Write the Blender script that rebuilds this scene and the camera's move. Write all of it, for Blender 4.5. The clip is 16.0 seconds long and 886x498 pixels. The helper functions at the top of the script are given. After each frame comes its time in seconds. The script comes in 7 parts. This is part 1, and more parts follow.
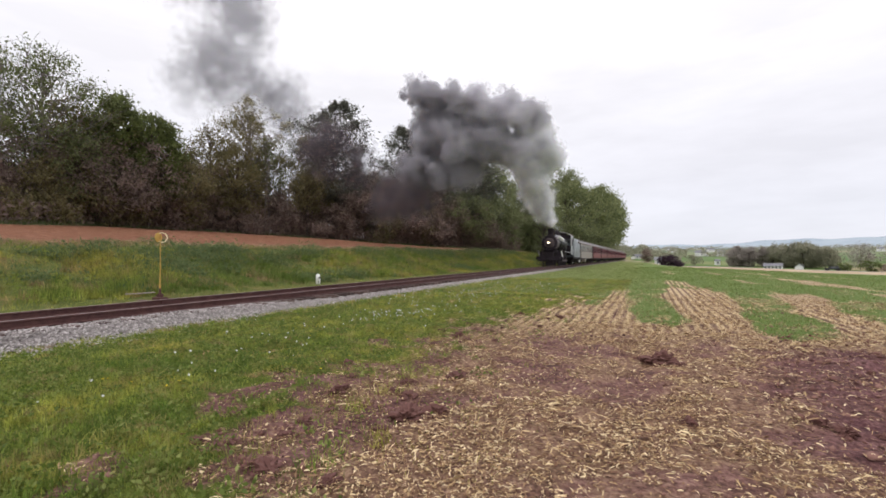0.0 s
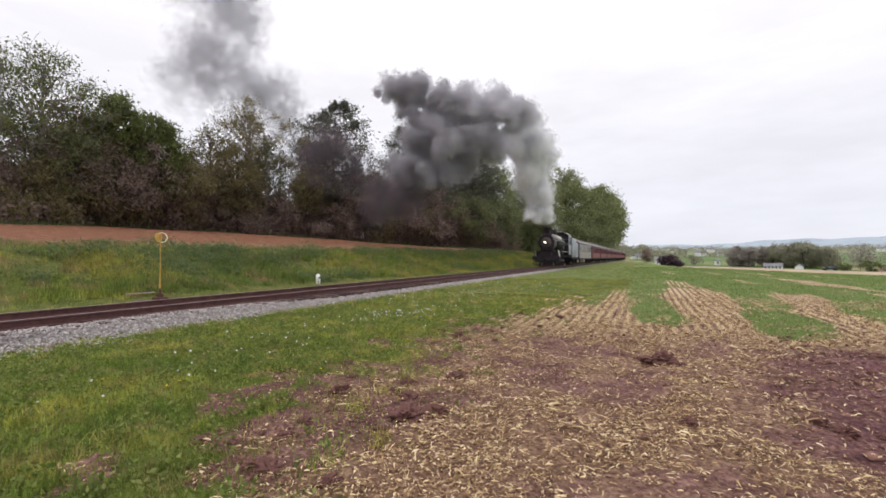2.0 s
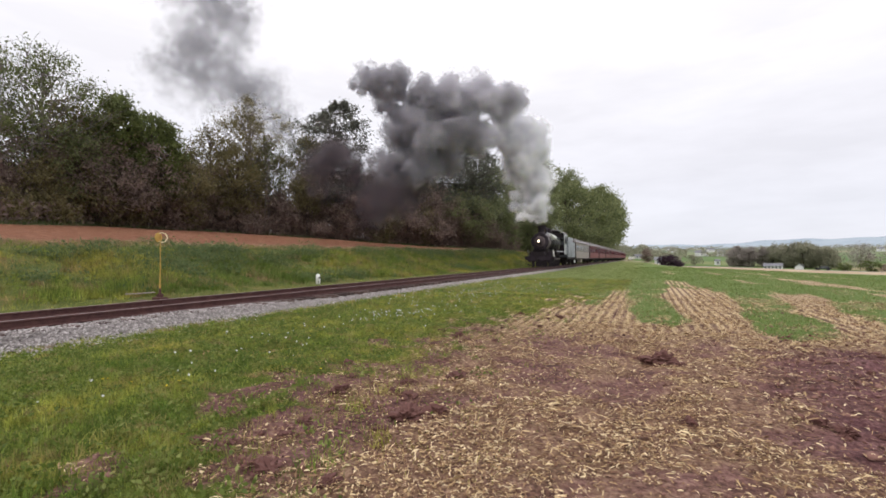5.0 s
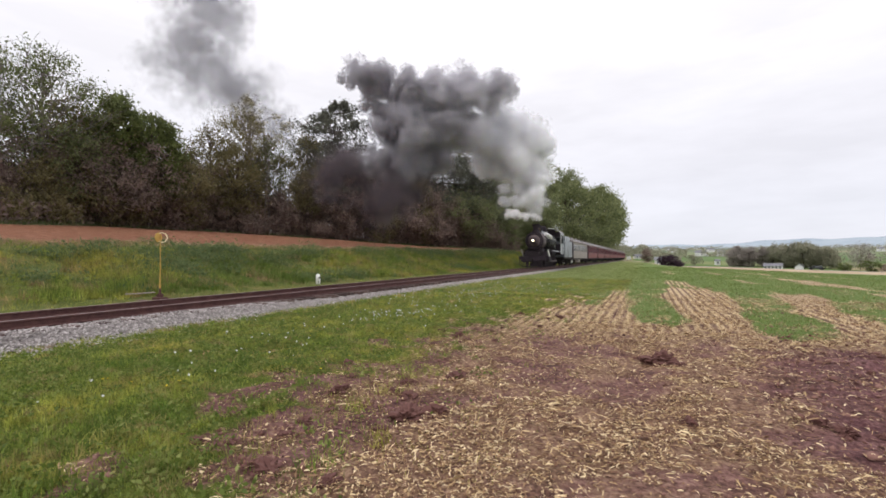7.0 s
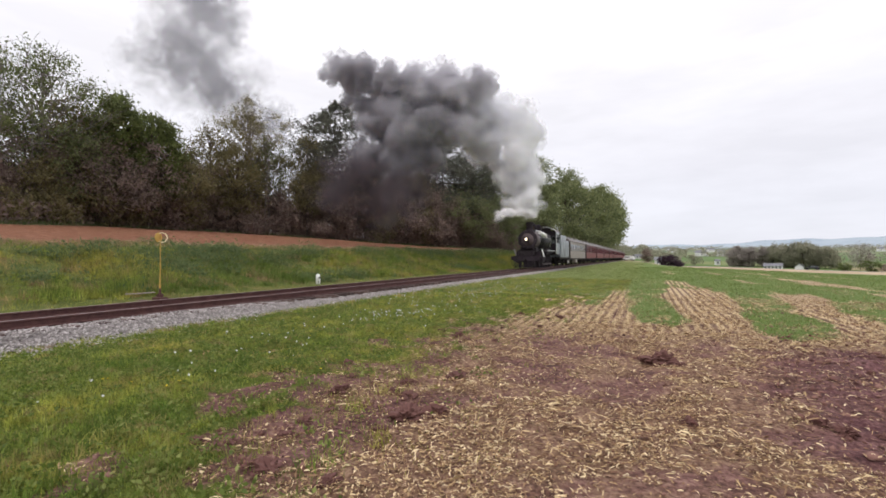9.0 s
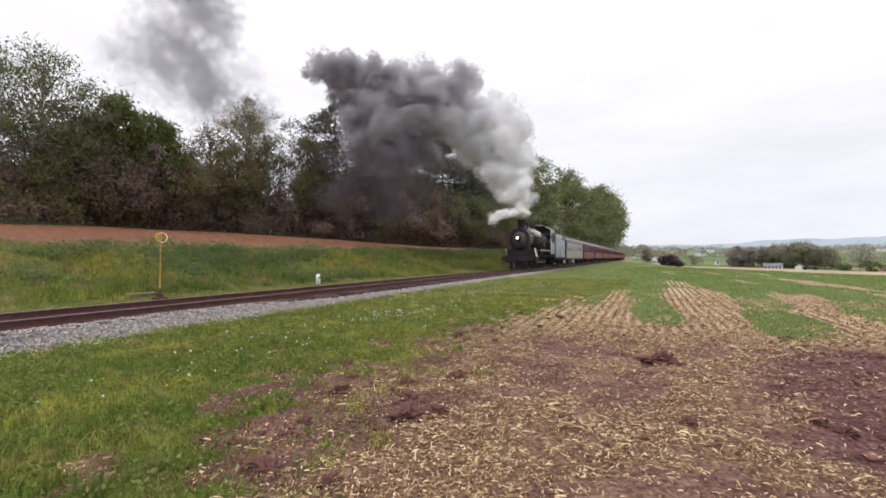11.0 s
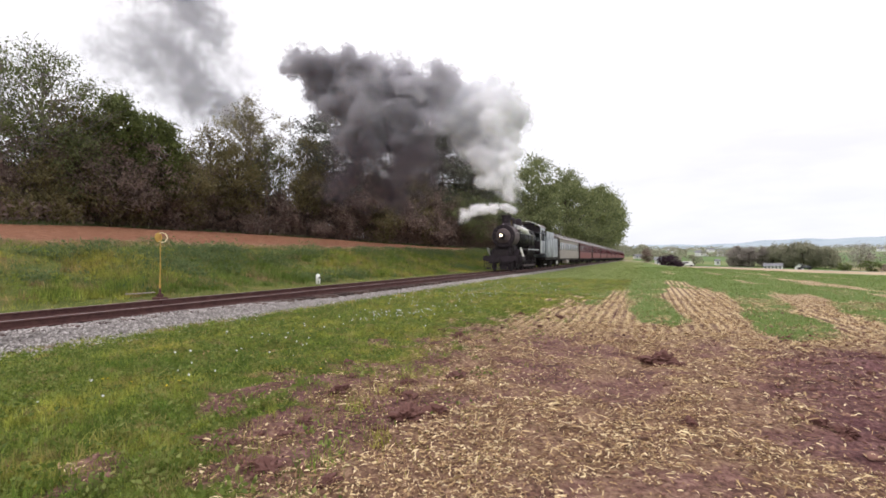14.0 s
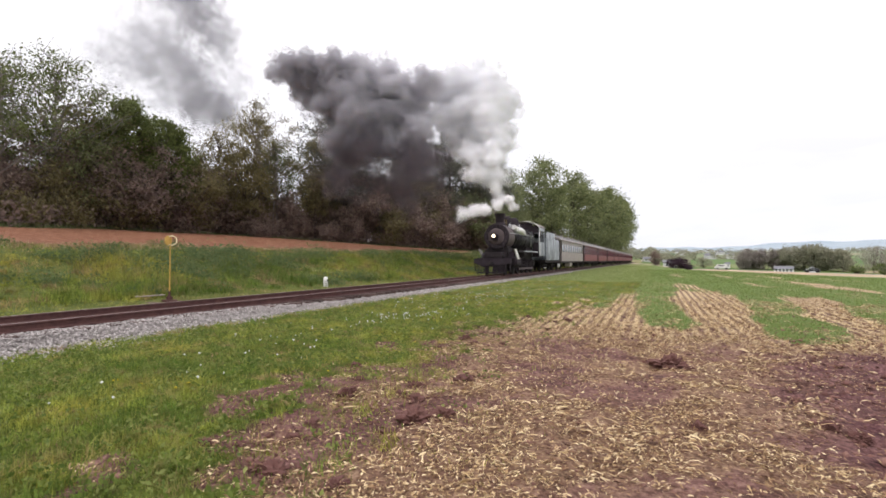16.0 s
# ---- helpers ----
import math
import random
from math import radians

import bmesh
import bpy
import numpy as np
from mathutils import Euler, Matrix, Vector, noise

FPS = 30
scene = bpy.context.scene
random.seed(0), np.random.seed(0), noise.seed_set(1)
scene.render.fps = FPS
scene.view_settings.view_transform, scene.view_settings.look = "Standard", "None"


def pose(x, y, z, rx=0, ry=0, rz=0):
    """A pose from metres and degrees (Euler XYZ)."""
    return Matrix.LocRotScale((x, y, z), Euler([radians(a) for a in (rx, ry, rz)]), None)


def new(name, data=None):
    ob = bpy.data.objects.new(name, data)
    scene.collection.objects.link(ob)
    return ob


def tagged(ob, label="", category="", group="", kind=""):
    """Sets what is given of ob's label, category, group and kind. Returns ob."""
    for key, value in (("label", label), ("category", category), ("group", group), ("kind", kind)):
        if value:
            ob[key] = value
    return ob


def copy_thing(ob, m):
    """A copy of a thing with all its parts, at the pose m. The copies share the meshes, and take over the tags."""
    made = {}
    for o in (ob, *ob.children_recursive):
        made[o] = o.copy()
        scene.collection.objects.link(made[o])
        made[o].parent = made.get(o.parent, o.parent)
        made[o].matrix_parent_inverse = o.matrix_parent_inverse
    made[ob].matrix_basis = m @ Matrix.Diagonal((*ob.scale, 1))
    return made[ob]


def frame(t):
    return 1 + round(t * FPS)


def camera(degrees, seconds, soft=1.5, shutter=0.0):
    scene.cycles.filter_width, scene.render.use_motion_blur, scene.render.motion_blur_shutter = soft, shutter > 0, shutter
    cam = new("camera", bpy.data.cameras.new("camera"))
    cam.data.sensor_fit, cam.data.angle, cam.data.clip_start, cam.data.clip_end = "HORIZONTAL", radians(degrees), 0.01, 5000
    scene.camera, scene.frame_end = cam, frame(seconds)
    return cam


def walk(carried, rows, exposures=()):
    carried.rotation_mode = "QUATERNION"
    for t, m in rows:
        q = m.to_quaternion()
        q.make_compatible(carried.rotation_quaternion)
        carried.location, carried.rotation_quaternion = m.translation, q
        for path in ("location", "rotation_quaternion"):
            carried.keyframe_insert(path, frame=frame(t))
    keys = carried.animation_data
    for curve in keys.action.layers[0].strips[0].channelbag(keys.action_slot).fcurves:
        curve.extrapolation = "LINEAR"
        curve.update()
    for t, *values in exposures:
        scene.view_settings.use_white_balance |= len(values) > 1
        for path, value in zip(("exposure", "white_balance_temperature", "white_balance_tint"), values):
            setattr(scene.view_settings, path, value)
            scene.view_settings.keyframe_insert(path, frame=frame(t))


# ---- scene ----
# The camera stands beside a railway; it turns a little to the left at the very end.
cam = camera(87.0, 16.0, soft=1.7)
EYE = (0.0, 0.0, 1.5)


def aim(turn, lift):
    return pose(EYE[0], EYE[1], EYE[2], 91.04 + lift, 0, 23.43 + turn)


walk(cam, [(0, aim(0, 0)), (5, aim(0, 0)), (10, aim(0, 0)), (14.6, aim(0, 0)), (15.0, aim(0.12, 0.02)), (15.3, aim(0.08, 0.05)), (15.5, aim(0.06, 0.10)), (15.7, aim(0.12, 0.14)),
           (15.8, aim(0.2, 0.2)), (15.9, aim(0.45, 0.28)), (16, aim(0.88, 0.34))],
     [(0, 0.0, 6500, 15), (8, 0.0, 6500, 15), (12, 0.1, 6500, 15), (14.5, 0.2, 6550, 15), (16, 0.22, 6550, 15)])

# ---- light: an overcast sky, brighter overhead, and a weak, wide sun behind the cloud ----
SUN_UP, SUN_TURN = radians(52), radians(200)
world = bpy.data.worlds.new("overcast_sky")
scene.world = world
world.use_nodes = True
wt = world.node_tree
wt.nodes.clear()


def wn(kind, **props):
    n = wt.nodes.new(kind)
    for k, v in props.items():
        n.inputs[k].default_value = v
    return n


sky = wt.nodes.new("ShaderNodeTexSky")
sky.sky_type, sky.sun_disc, sky.sun_elevation, sky.sun_rotation = "NISHITA", False, SUN_UP, SUN_TURN
sky_part = wn("ShaderNodeBackground", Strength=0.1)
wt.links.new(sky.outputs[0], sky_part.inputs["Color"])
wcoord = wt.nodes.new("ShaderNodeTexCoord")
wsep = wt.nodes.new("ShaderNodeSeparateXYZ")
wt.links.new(wcoord.outputs["Generated"], wsep.inputs[0])
wmap = wt.nodes.new("ShaderNodeMapping")
wmap.inputs["Scale"].default_value = (2.2, 2.2, 9.0)
wt.links.new(wcoord.outputs["Generated"], wmap.inputs[0])
wnoise = wn("ShaderNodeTexNoise", Scale=1.6, Detail=5.0, Roughness=0.55)
wt.links.new(wmap.outputs[0], wnoise.inputs["Vector"])
wramp = wt.nodes.new("ShaderNodeValToRGB")
els = wramp.color_ramp.elements
els[0].position, els[0].color = 0.0, (0.80, 0.84, 0.90, 1)
els[1].position, els[1].color = 1.0, (1.80, 1.80, 1.84, 1)
for at, col in ((0.16, (0.86, 0.88, 0.92, 1)), (0.38, (1.02, 1.03, 1.05, 1))):
    e = els.new(at)
    e.color = col
wt.links.new(wsep.outputs[2], wramp.inputs[0])
wmr = wn("ShaderNodeMapRange")
for k, v in zip((1, 2, 3, 4), (0.35, 0.65, 0.98, 1.10)):
    wmr.inputs[k].default_value = v
wt.links.new(wnoise.outputs[0], wmr.inputs[0])
cloud_part = wt.nodes.new("ShaderNodeBackground")
wt.links.new(wramp.outputs[0], cloud_part.inputs["Color"])
wt.links.new(wmr.outputs[0], cloud_part.inputs["Strength"])
wmix = wn("ShaderNodeMixShader", Fac=0.93)
wt.links.new(sky_part.outputs[0], wmix.inputs[1])
wt.links.new(cloud_part.outputs[0], wmix.inputs[2])
wout = wt.nodes.new("ShaderNodeOutputWorld")
wt.links.new(wmix.outputs[0], wout.inputs[0])

sun = new("sun", bpy.data.lights.new("sun", "SUN"))
sun.data.energy, sun.data.angle, sun.data.color = 1.0, radians(25), (1.0, 0.96, 0.9)
sun.matrix_world = pose(0, 0, 60, 90 - math.degrees(SUN_UP), 0, 180 - math.degrees(SUN_TURN))


# ---- materials ----
class Nodes:
    """A short hand for a node material."""

    def __init__(self, name):
        self.mat = bpy.data.materials.new(name)
        self.mat.use_nodes = True
        self.t = self.mat.node_tree
        self.t.nodes.clear()
        self.out = self.t.nodes.new("ShaderNodeOutputMaterial")
        self.bsdf = None
        self.co = self.t.nodes.new("ShaderNodeTexCoord")

    def put(self, sock, v):
        if isinstance(v, bpy.types.NodeSocket):
            self.t.links.new(v, sock)
        elif v is not None:
            if isinstance(v, tuple) and len(v) == 3 and sock.type == "RGBA":
                v = (*v, 1)
            sock.default_value = v

    def pos(self, scale=(1, 1, 1)):
        m = self.t.nodes.new("ShaderNodeMapping")
        m.inputs["Scale"].default_value = scale
        self.t.links.new(self.co.outputs["Object"], m.inputs[0])
        return m.outputs[0]

    def xyz(self):
        s = self.t.nodes.new("ShaderNodeSeparateXYZ")
        self.t.links.new(self.co.outputs["Object"], s.inputs[0])
        return s.outputs

    def math(self, op, a, b=None, clamp=False):
        n = self.t.nodes.new("ShaderNodeMath")
        n.operation, n.use_clamp = op, clamp
        self.put(n.inputs[0], a)
        self.put(n.inputs[1], b)
        return n.outputs[0]

    def noise(self, scale, detail=4.0, rough=0.6, vec=None):
        n = self.t.nodes.new("ShaderNodeTexNoise")
        self.put(n.inputs["Vector"], vec if vec is not None else self.co.outputs["Object"])
        for k, v in (("Scale", scale), ("Detail", detail), ("Roughness", rough)):
            n.inputs[k].default_value = v
        return n.outputs[0]

    def cells(self, scale, vec=None):
        n = self.t.nodes.new("ShaderNodeTexVoronoi")
        self.put(n.inputs["Vector"], vec if vec is not None else self.co.outputs["Object"])
        n.inputs["Scale"].default_value = scale
        return n.outputs

    def span(self, v, a, b, lo=0.0, hi=1.0):
        n = self.t.nodes.new("ShaderNodeMapRange")
        self.put(n.inputs[0], v)
        for k, w in zip((1, 2, 3, 4), (a, b, lo, hi)):
            n.inputs[k].default_value = w
        return n.outputs[0]

    def ramp(self, v, *stops):
        n = self.t.nodes.new("ShaderNodeValToRGB")
        e = n.color_ramp.elements
        for i, (at, col) in enumerate(stops):
            k = e[i] if i < 2 else e.new(at)
            k.position, k.color = at, (*col, 1)
        self.put(n.inputs[0], v)
        return n.outputs[0]

    def mix(self, f, a, b):
        n = self.t.nodes.new("ShaderNodeMix")
        n.data_type = "RGBA"
        self.put(n.inputs[0], f)
        self.put(n.inputs[6], a)
        self.put(n.inputs[7], b)
        return n.outputs[2]

    def attr(self, name):
        n = self.t.nodes.new("ShaderNodeAttribute")
        n.attribute_name = name
        return n.outputs["Fac"]

    def island(self):
        return self.t.nodes.new("ShaderNodeNewGeometry").outputs["Random Per Island"]

    def each(self):
        return self.t.nodes.new("ShaderNodeObjectInfo").outputs["Random"]

    def done(self, color, rough=0.8, metal=0.0, bump=None, depth=0.02, strength=0.5, spec=0.3, emit=None, power=0.0, translucent=0.0):
        b = self.t.nodes.new("ShaderNodeBsdfPrincipled")
        self.put(b.inputs["Base Color"], color)
        self.put(b.inputs["Roughness"], rough)
        self.put(b.inputs["Metallic"], metal)
        self.put(b.inputs["Specular IOR Level"], spec)
        if emit is not None:
            self.put(b.inputs["Emission Color"], emit)
            self.put(b.inputs["Emission Strength"], power)
        if bump is not None:
            n = self.t.nodes.new("ShaderNodeBump")
            n.inputs["Strength"].default_value, n.inputs["Distance"].default_value = strength, depth
            self.put(n.inputs["Height"], bump)
            self.t.links.new(n.outputs[0], b.inputs["Normal"])
        shader = b.outputs[0]
        if translucent:
            tr = self.t.nodes.new("ShaderNodeBsdfTranslucent")
            self.put(tr.inputs[0], color)
            m = self.t.nodes.new("ShaderNodeMixShader")
            m.inputs[0].default_value = translucent
            self.t.links.new(shader, m.inputs[1])
            self.t.links.new(tr.outputs[0], m.inputs[2])
            shader = m.outputs[0]
        self.t.links.new(shader, self.out.inputs[0])
        return self.mat


def leafy(name, dark, mid, light, translucent=0.35, patch=0.5, rough=0.6):
    """Leaves or blades: colour from leaf to leaf and from patch to patch."""
    m = Nodes(name)
    leaf = m.ramp(m.island(), (0.0, dark), (0.55, mid), (1.0, light))
    clump = m.noise(patch, 3.0)
    col = m.mix(m.span(clump, 0.35, 0.68, 0.0, 0.4), leaf, m.mix(0.5, leaf, dark))
    return m.done(col, rough, spec=0.2, translucent=translucent)


def turf(name, gain=1.0, big=1.0, brown=0.8):
    """Grass blades whose colour changes in patches: lush, yellowish and browned."""
    m = Nodes(name)
    k = lambda *c: tuple(v * gain for v in c)
    leaf = m.ramp(m.island(), (0.0, k(0.054, 0.080, 0.014)), (0.5, k(0.105, 0.140, 0.024)), (1.0, k(0.185, 0.203, 0.046)))
    warm = m.mix(m.span(m.noise(0.9 * big, 4.0), 0.44, 0.62), leaf, m.mix(0.55, leaf, k(0.25, 0.205, 0.040)))
    lush = m.mix(m.span(m.noise(0.55 * big, 3.0, 0.5, m.pos((1, 0.7, 1))), 0.46, 0.60), warm, m.mix(0.65, leaf, k(0.036, 0.072, 0.012)))
    dry = m.mix(m.span(m.noise(2.3 * big, 4.0), 0.50, 0.64, 0.0, brown), lush, k(0.19, 0.125, 0.07))
    fleck = m.span(m.noise(5.5 * big, 3.0, 0.7), 0.32, 0.68, 0.45, 1.65)
    grey = m.t.nodes.new("ShaderNodeCombineColor")
    for i in range(3):
        m.put(grey.inputs[i], fleck)
    mul = m.t.nodes.new("ShaderNodeMix")
    mul.data_type, mul.blend_type = "RGBA", "MULTIPLY"
    m.put(mul.inputs[0], 1.0)
    m.put(mul.inputs[6], dry)
    m.put(mul.inputs[7], grey.outputs[0])
    return m.done(mul.outputs[2], 0.6, spec=0.2, translucent=0.5)


def plain(name, a, b, scale=3.0, rough=0.6, metal=0.0, bump=0.0, fine=40.0, spec=0.3):
    """A surface whose colour wanders between a and b, with fine relief."""
    m = Nodes(name)
    n = m.noise(scale, 5.0)
    n2 = m.noise(fine, 3.0)
    f = m.math("ADD", m.math("MULTIPLY", n, 0.7), m.math("MULTIPLY", n2, 0.3))
    col = m.mix(m.span(f, 0.32, 0.68), a, b)
    return m.done(col, rough, metal, n2 if bump else None, bump, 0.6, spec)


# where the verge's grass gives way to bare soil: along the track, and how far left of the camera
EDGE_Y = (0, 2, 3.3, 4.2, 5.4, 7.6, 9.3, 13, 17, 20, 24, 30)
EDGE_X = (3.0, 3.2, 3.55, 3.75, 3.85, 4.2, 3.9, 3.2, 2.65, 2.0, 0.9, 0.5)


def ground_material():
    """Bank and verge grass, bare disturbed soil, stubble strips with young crop, a red ploughed field and far fields."""
    m = Nodes("ground_cover")
    X, Y, Z = m.xyz()
    big, mid, fine = m.noise(0.35, 4.0), m.noise(2.2, 5.0), m.noise(22.0, 4.0)
    wob = m.math("MULTIPLY", m.math("SUBTRACT", big, 0.5), 2.6)
    wob2 = m.math("MULTIPLY", m.math("SUBTRACT", mid, 0.5), 2.2)
    dug, sown, strewn, dark_soil = (m.attr(k) for k in ("dug", "sown", "strewn", "dark_soil"))
    grass = m.ramp(m.math("ADD", m.math("MULTIPLY", mid, 0.55), m.math("MULTIPLY", fine, 0.45)),
                   (0.30, (0.044, 0.066, 0.010)), (0.48, (0.080, 0.110, 0.016)), (0.60, (0.12, 0.135, 0.026)), (0.74, (0.18, 0.15, 0.05)))
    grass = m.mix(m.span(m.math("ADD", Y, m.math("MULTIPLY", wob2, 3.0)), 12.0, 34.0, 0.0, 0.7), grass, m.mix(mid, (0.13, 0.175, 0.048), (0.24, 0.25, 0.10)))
    dry = m.ramp(m.math("ADD", m.math("MULTIPLY", mid, 0.4), m.math("MULTIPLY", fine, 0.6)),
                 (0.36, (0.052, 0.023, 0.022)), (0.50, (0.150, 0.074, 0.066)), (0.63, (0.285, 0.166, 0.14)))
    # darker, purpler soil; away from the track it paints in lens shading
    purple_soil = m.ramp(m.math("ADD", m.math("MULTIPLY", mid, 0.4), m.math("MULTIPLY", fine, 0.6)),
                 (0.36, (0.042, 0.018, 0.020)), (0.50, (0.115, 0.050, 0.053)), (0.63, (0.23, 0.122, 0.115)))
    soil = m.mix(dark_soil, dry, purple_soil)
    straw = m.ramp(fine, (0.3, (0.14, 0.085, 0.055)), (0.5, (0.32, 0.215, 0.115)), (0.7, (0.55, 0.42, 0.23)))
    pale = m.ramp(fine, (0.3, (0.31, 0.21, 0.12)), (0.5, (0.60, 0.46, 0.26)), (0.7, (0.78, 0.64, 0.40)))
    bare = m.mix(m.math("MULTIPLY", strewn, 0.38), soil, straw)
    # stubble in drilled rows, young crop between the strips
    fineline = m.math("SINE", m.math("ADD", m.math("MULTIPLY", X, 27.0), m.math("MULTIPLY", wob2, 0.5)))
    drills = m.mix(m.span(m.math("ADD", fineline, m.math("MULTIPLY", wob2, 1.6)), -1.2, 0.6), m.mix(0.35, soil, (0.05, 0.026, 0.024)), pale)
    crop = m.ramp(m.math("ADD", m.math("MULTIPLY", mid, 0.5), m.math("MULTIPLY", fine, 0.5)),
                  (0.30, (0.080, 0.125, 0.028)), (0.52, (0.120, 0.172, 0.046)), (0.72, (0.21, 0.225, 0.085)))
    stubble = m.mix(m.span(m.math("ADD", Y, wob2), 8.8, 11.5), bare, m.mix(0.15, drills, bare))
    field = m.mix(m.span(m.math("ADD", sown, m.math("MULTIPLY", wob2, 0.25)), 0.3, 0.7), stubble, crop)
    c = m.mix(m.span(m.math("ADD", dug, m.math("MULTIPLY", wob2, 0.3)), 0.3, 0.7), grass, field)
    bank = m.ramp(m.math("ADD", m.math("MULTIPLY", mid, 0.6), m.math("MULTIPLY", fine, 0.4)),
                  (0.30, (0.055, 0.075, 0.016)), (0.5, (0.105, 0.125, 0.030)), (0.72, (0.20, 0.17, 0.07)))
    c = m.mix(m.span(X, -12.9, -13.6), c, bank)
    # the red ploughed field on the bank
    red = m.ramp(m.math("ADD", m.math("MULTIPLY", mid, 0.5), m.math("MULTIPLY", fine, 0.5)),
                 (0.34, (0.120, 0.048, 0.026)), (0.52, (0.215, 0.094, 0.054)), (0.68, (0.42, 0.26, 0.165)))
    redness = m.span(m.math("ADD", X, m.math("MULTIPLY", wob, 0.5)), -21.4, -22.4)
    c = m.mix(redness, c, red)
    leafmould = m.mix(m.span(m.noise(3.0), 0.4, 0.6), (0.075, 0.055, 0.035), (0.085, 0.10, 0.035))
    edge = m.ramp(m.math("MULTIPLY", Y, 1 / 120), *[(a / 120, (b / 60,) * 3) for a, b in zip((0, 16, 28, 38, 50, 57, 68, 78, 120), (38, 38.5, 43, 43, 37, 31.5, 28, 24, 19))])
    past = m.math("SUBTRACT", m.math("MULTIPLY", edge, -60.0), m.math("ADD", X, m.math("MULTIPLY", wob2, 0.5)))
    c = m.mix(m.span(past, -0.6, 0.8), c, leafmould)
    # patchwork of far fields
    patches = m.cells(0.008)[1]
    sep = m.t.nodes.new("ShaderNodeSeparateColor")
    m.t.links.new(patches, sep.inputs[0])
    fields = m.ramp(m.math("ADD", m.math("MULTIPLY", sep.outputs[0], 0.85), m.math("MULTIPLY", mid, 0.15)),
                    (0.0, (0.055, 0.10, 0.025)), (0.45, (0.10, 0.16, 0.04)), (0.75, (0.17, 0.19, 0.075)), (0.95, (0.36, 0.27, 0.16)))
    # distance haze is mixed into the far fields' own colour
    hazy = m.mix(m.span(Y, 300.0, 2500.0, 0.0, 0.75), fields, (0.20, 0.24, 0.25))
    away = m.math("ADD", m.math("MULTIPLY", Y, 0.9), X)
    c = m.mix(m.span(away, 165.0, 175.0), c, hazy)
    h = m.math("ADD", m.math("ADD", m.math("MULTIPLY", fine, 0.6), mid), m.math("MULTIPLY", m.noise(8.0, 4.0), 0.9))
    return m.done(c, 0.95, bump=h, depth=0.10, strength=1.0, spec=0.15)


GROUND = ground_material()
m = Nodes("ballast_stone")
BALLAST = m.done(m.ramp(m.island(), (0.0, (0.21, 0.19, 0.18)), (0.5, (0.33, 0.30, 0.285)), (1.0, (0.50, 0.465, 0.445))), 0.85, bump=m.noise(60), depth=0.004)
BALLAST_BED = plain("ballast_bed", (0.16, 0.142, 0.135), (0.34, 0.31, 0.295), 5.0, 0.95, bump=0.03, fine=30)
RAIL = plain("rusty_rail_steel", (0.060, 0.027, 0.026), (0.135, 0.064, 0.056), 6.0, 0.7, 0.2, 0.003)
RAIL_TOP = plain("worn_rail_head", (0.17, 0.125, 0.12), (0.30, 0.24, 0.23), 9.0, 0.45, 0.6)
m = Nodes("creosoted_tie")
TIE = m.done(m.mix(m.each(), (0.055, 0.036, 0.032), (0.125, 0.085, 0.075)), 0.9, bump=m.noise(9, 5.0, 0.7, m.pos((14, 1, 14))), depth=0.012)
YELLOW = plain("weathered_yellow_paint", (0.42, 0.25, 0.05), (0.62, 0.40, 0.11), 8, 0.65)
CREAM = plain("faded_cream_paint", (0.66, 0.58, 0.36), (0.80, 0.72, 0.48), 8, 0.6)
BLACK = plain("sooty_black_paint", (0.020, 0.015, 0.018), (0.044, 0.035, 0.041), 2.0, 0.75, 0.0, 0.002, spec=0.12)
GRAPHITE = plain("graphite_smokebox_paint", (0.075, 0.055, 0.058), (0.135, 0.105, 0.105), 3.0, 0.6, 0.2, 0.002)
JACKET = plain("oiled_boiler_jacket", (0.012, 0.010, 0.012), (0.034, 0.030, 0.034), 2.0, 0.42, 0.0, 0.0, spec=0.16)
STEEL = plain("bright_rod_steel", (0.45, 0.45, 0.46), (0.62, 0.62, 0.63), 5.0, 0.35, 0.9)
WHITE = plain("off_white_paint", (0.66, 0.65, 0.63), (0.80, 0.79, 0.77), 5.0, 0.6)
# pale streaks paint the sky's sheen on the tender and cab sides
m = Nodes("sheen_painted_tender")
sky_sheen = m.noise(1.1, 5.0, 0.65, m.pos((1, 1.3, 0.7)))
TENDER = m.done(m.ramp(sky_sheen, (0.36, (0.055, 0.062, 0.070)), (0.50, (0.19, 0.21, 0.225)), (0.64, (0.44, 0.47, 0.49))), 0.3, 0.1, spec=0.5)
COAL = plain("coal", (0.008, 0.008, 0.009), (0.04, 0.04, 0.045), 9.0, 0.45, bump=0.05, fine=14)
# pale sky reflections are painted into the glass colour
GLASS = plain("sky_painted_window_glass", (0.06, 0.065, 0.075), (0.26, 0.27, 0.29), 0.8, 0.06, spec=0.8)
GREYCAR = plain("pale_stone_grey_paint", (0.27, 0.225, 0.20), (0.38, 0.33, 0.30), 1.5, 0.5)
MAROON = plain("maroon_coach_paint", (0.105, 0.022, 0.030), (0.17, 0.040, 0.050), 1.5, 0.5, spec=0.15)
REDPANEL = plain("faded_red_panel_paint", (0.19, 0.060, 0.060), (0.28, 0.10, 0.095), 2.0, 0.55, spec=0.15)
ROOF = plain("dusty_roof_canvas", (0.17, 0.145, 0.14), (0.29, 0.25, 0.24), 1.6, 0.7)
UNDER = plain("grimy_underframe", (0.018, 0.014, 0.015), (0.042, 0.035, 0.036), 3.0, 0.8, spec=0.15)
m = Nodes("lit_headlight_glass")
LAMP = m.done((0.9, 0.85, 0.7), 0.2, emit=(1.0, 0.80, 0.52), power=4.0)
BARK = plain("tree_bark", (0.050, 0.038, 0.032), (0.135, 0.110, 0.095), 5.0, 0.95, bump=0.03, fine=18)
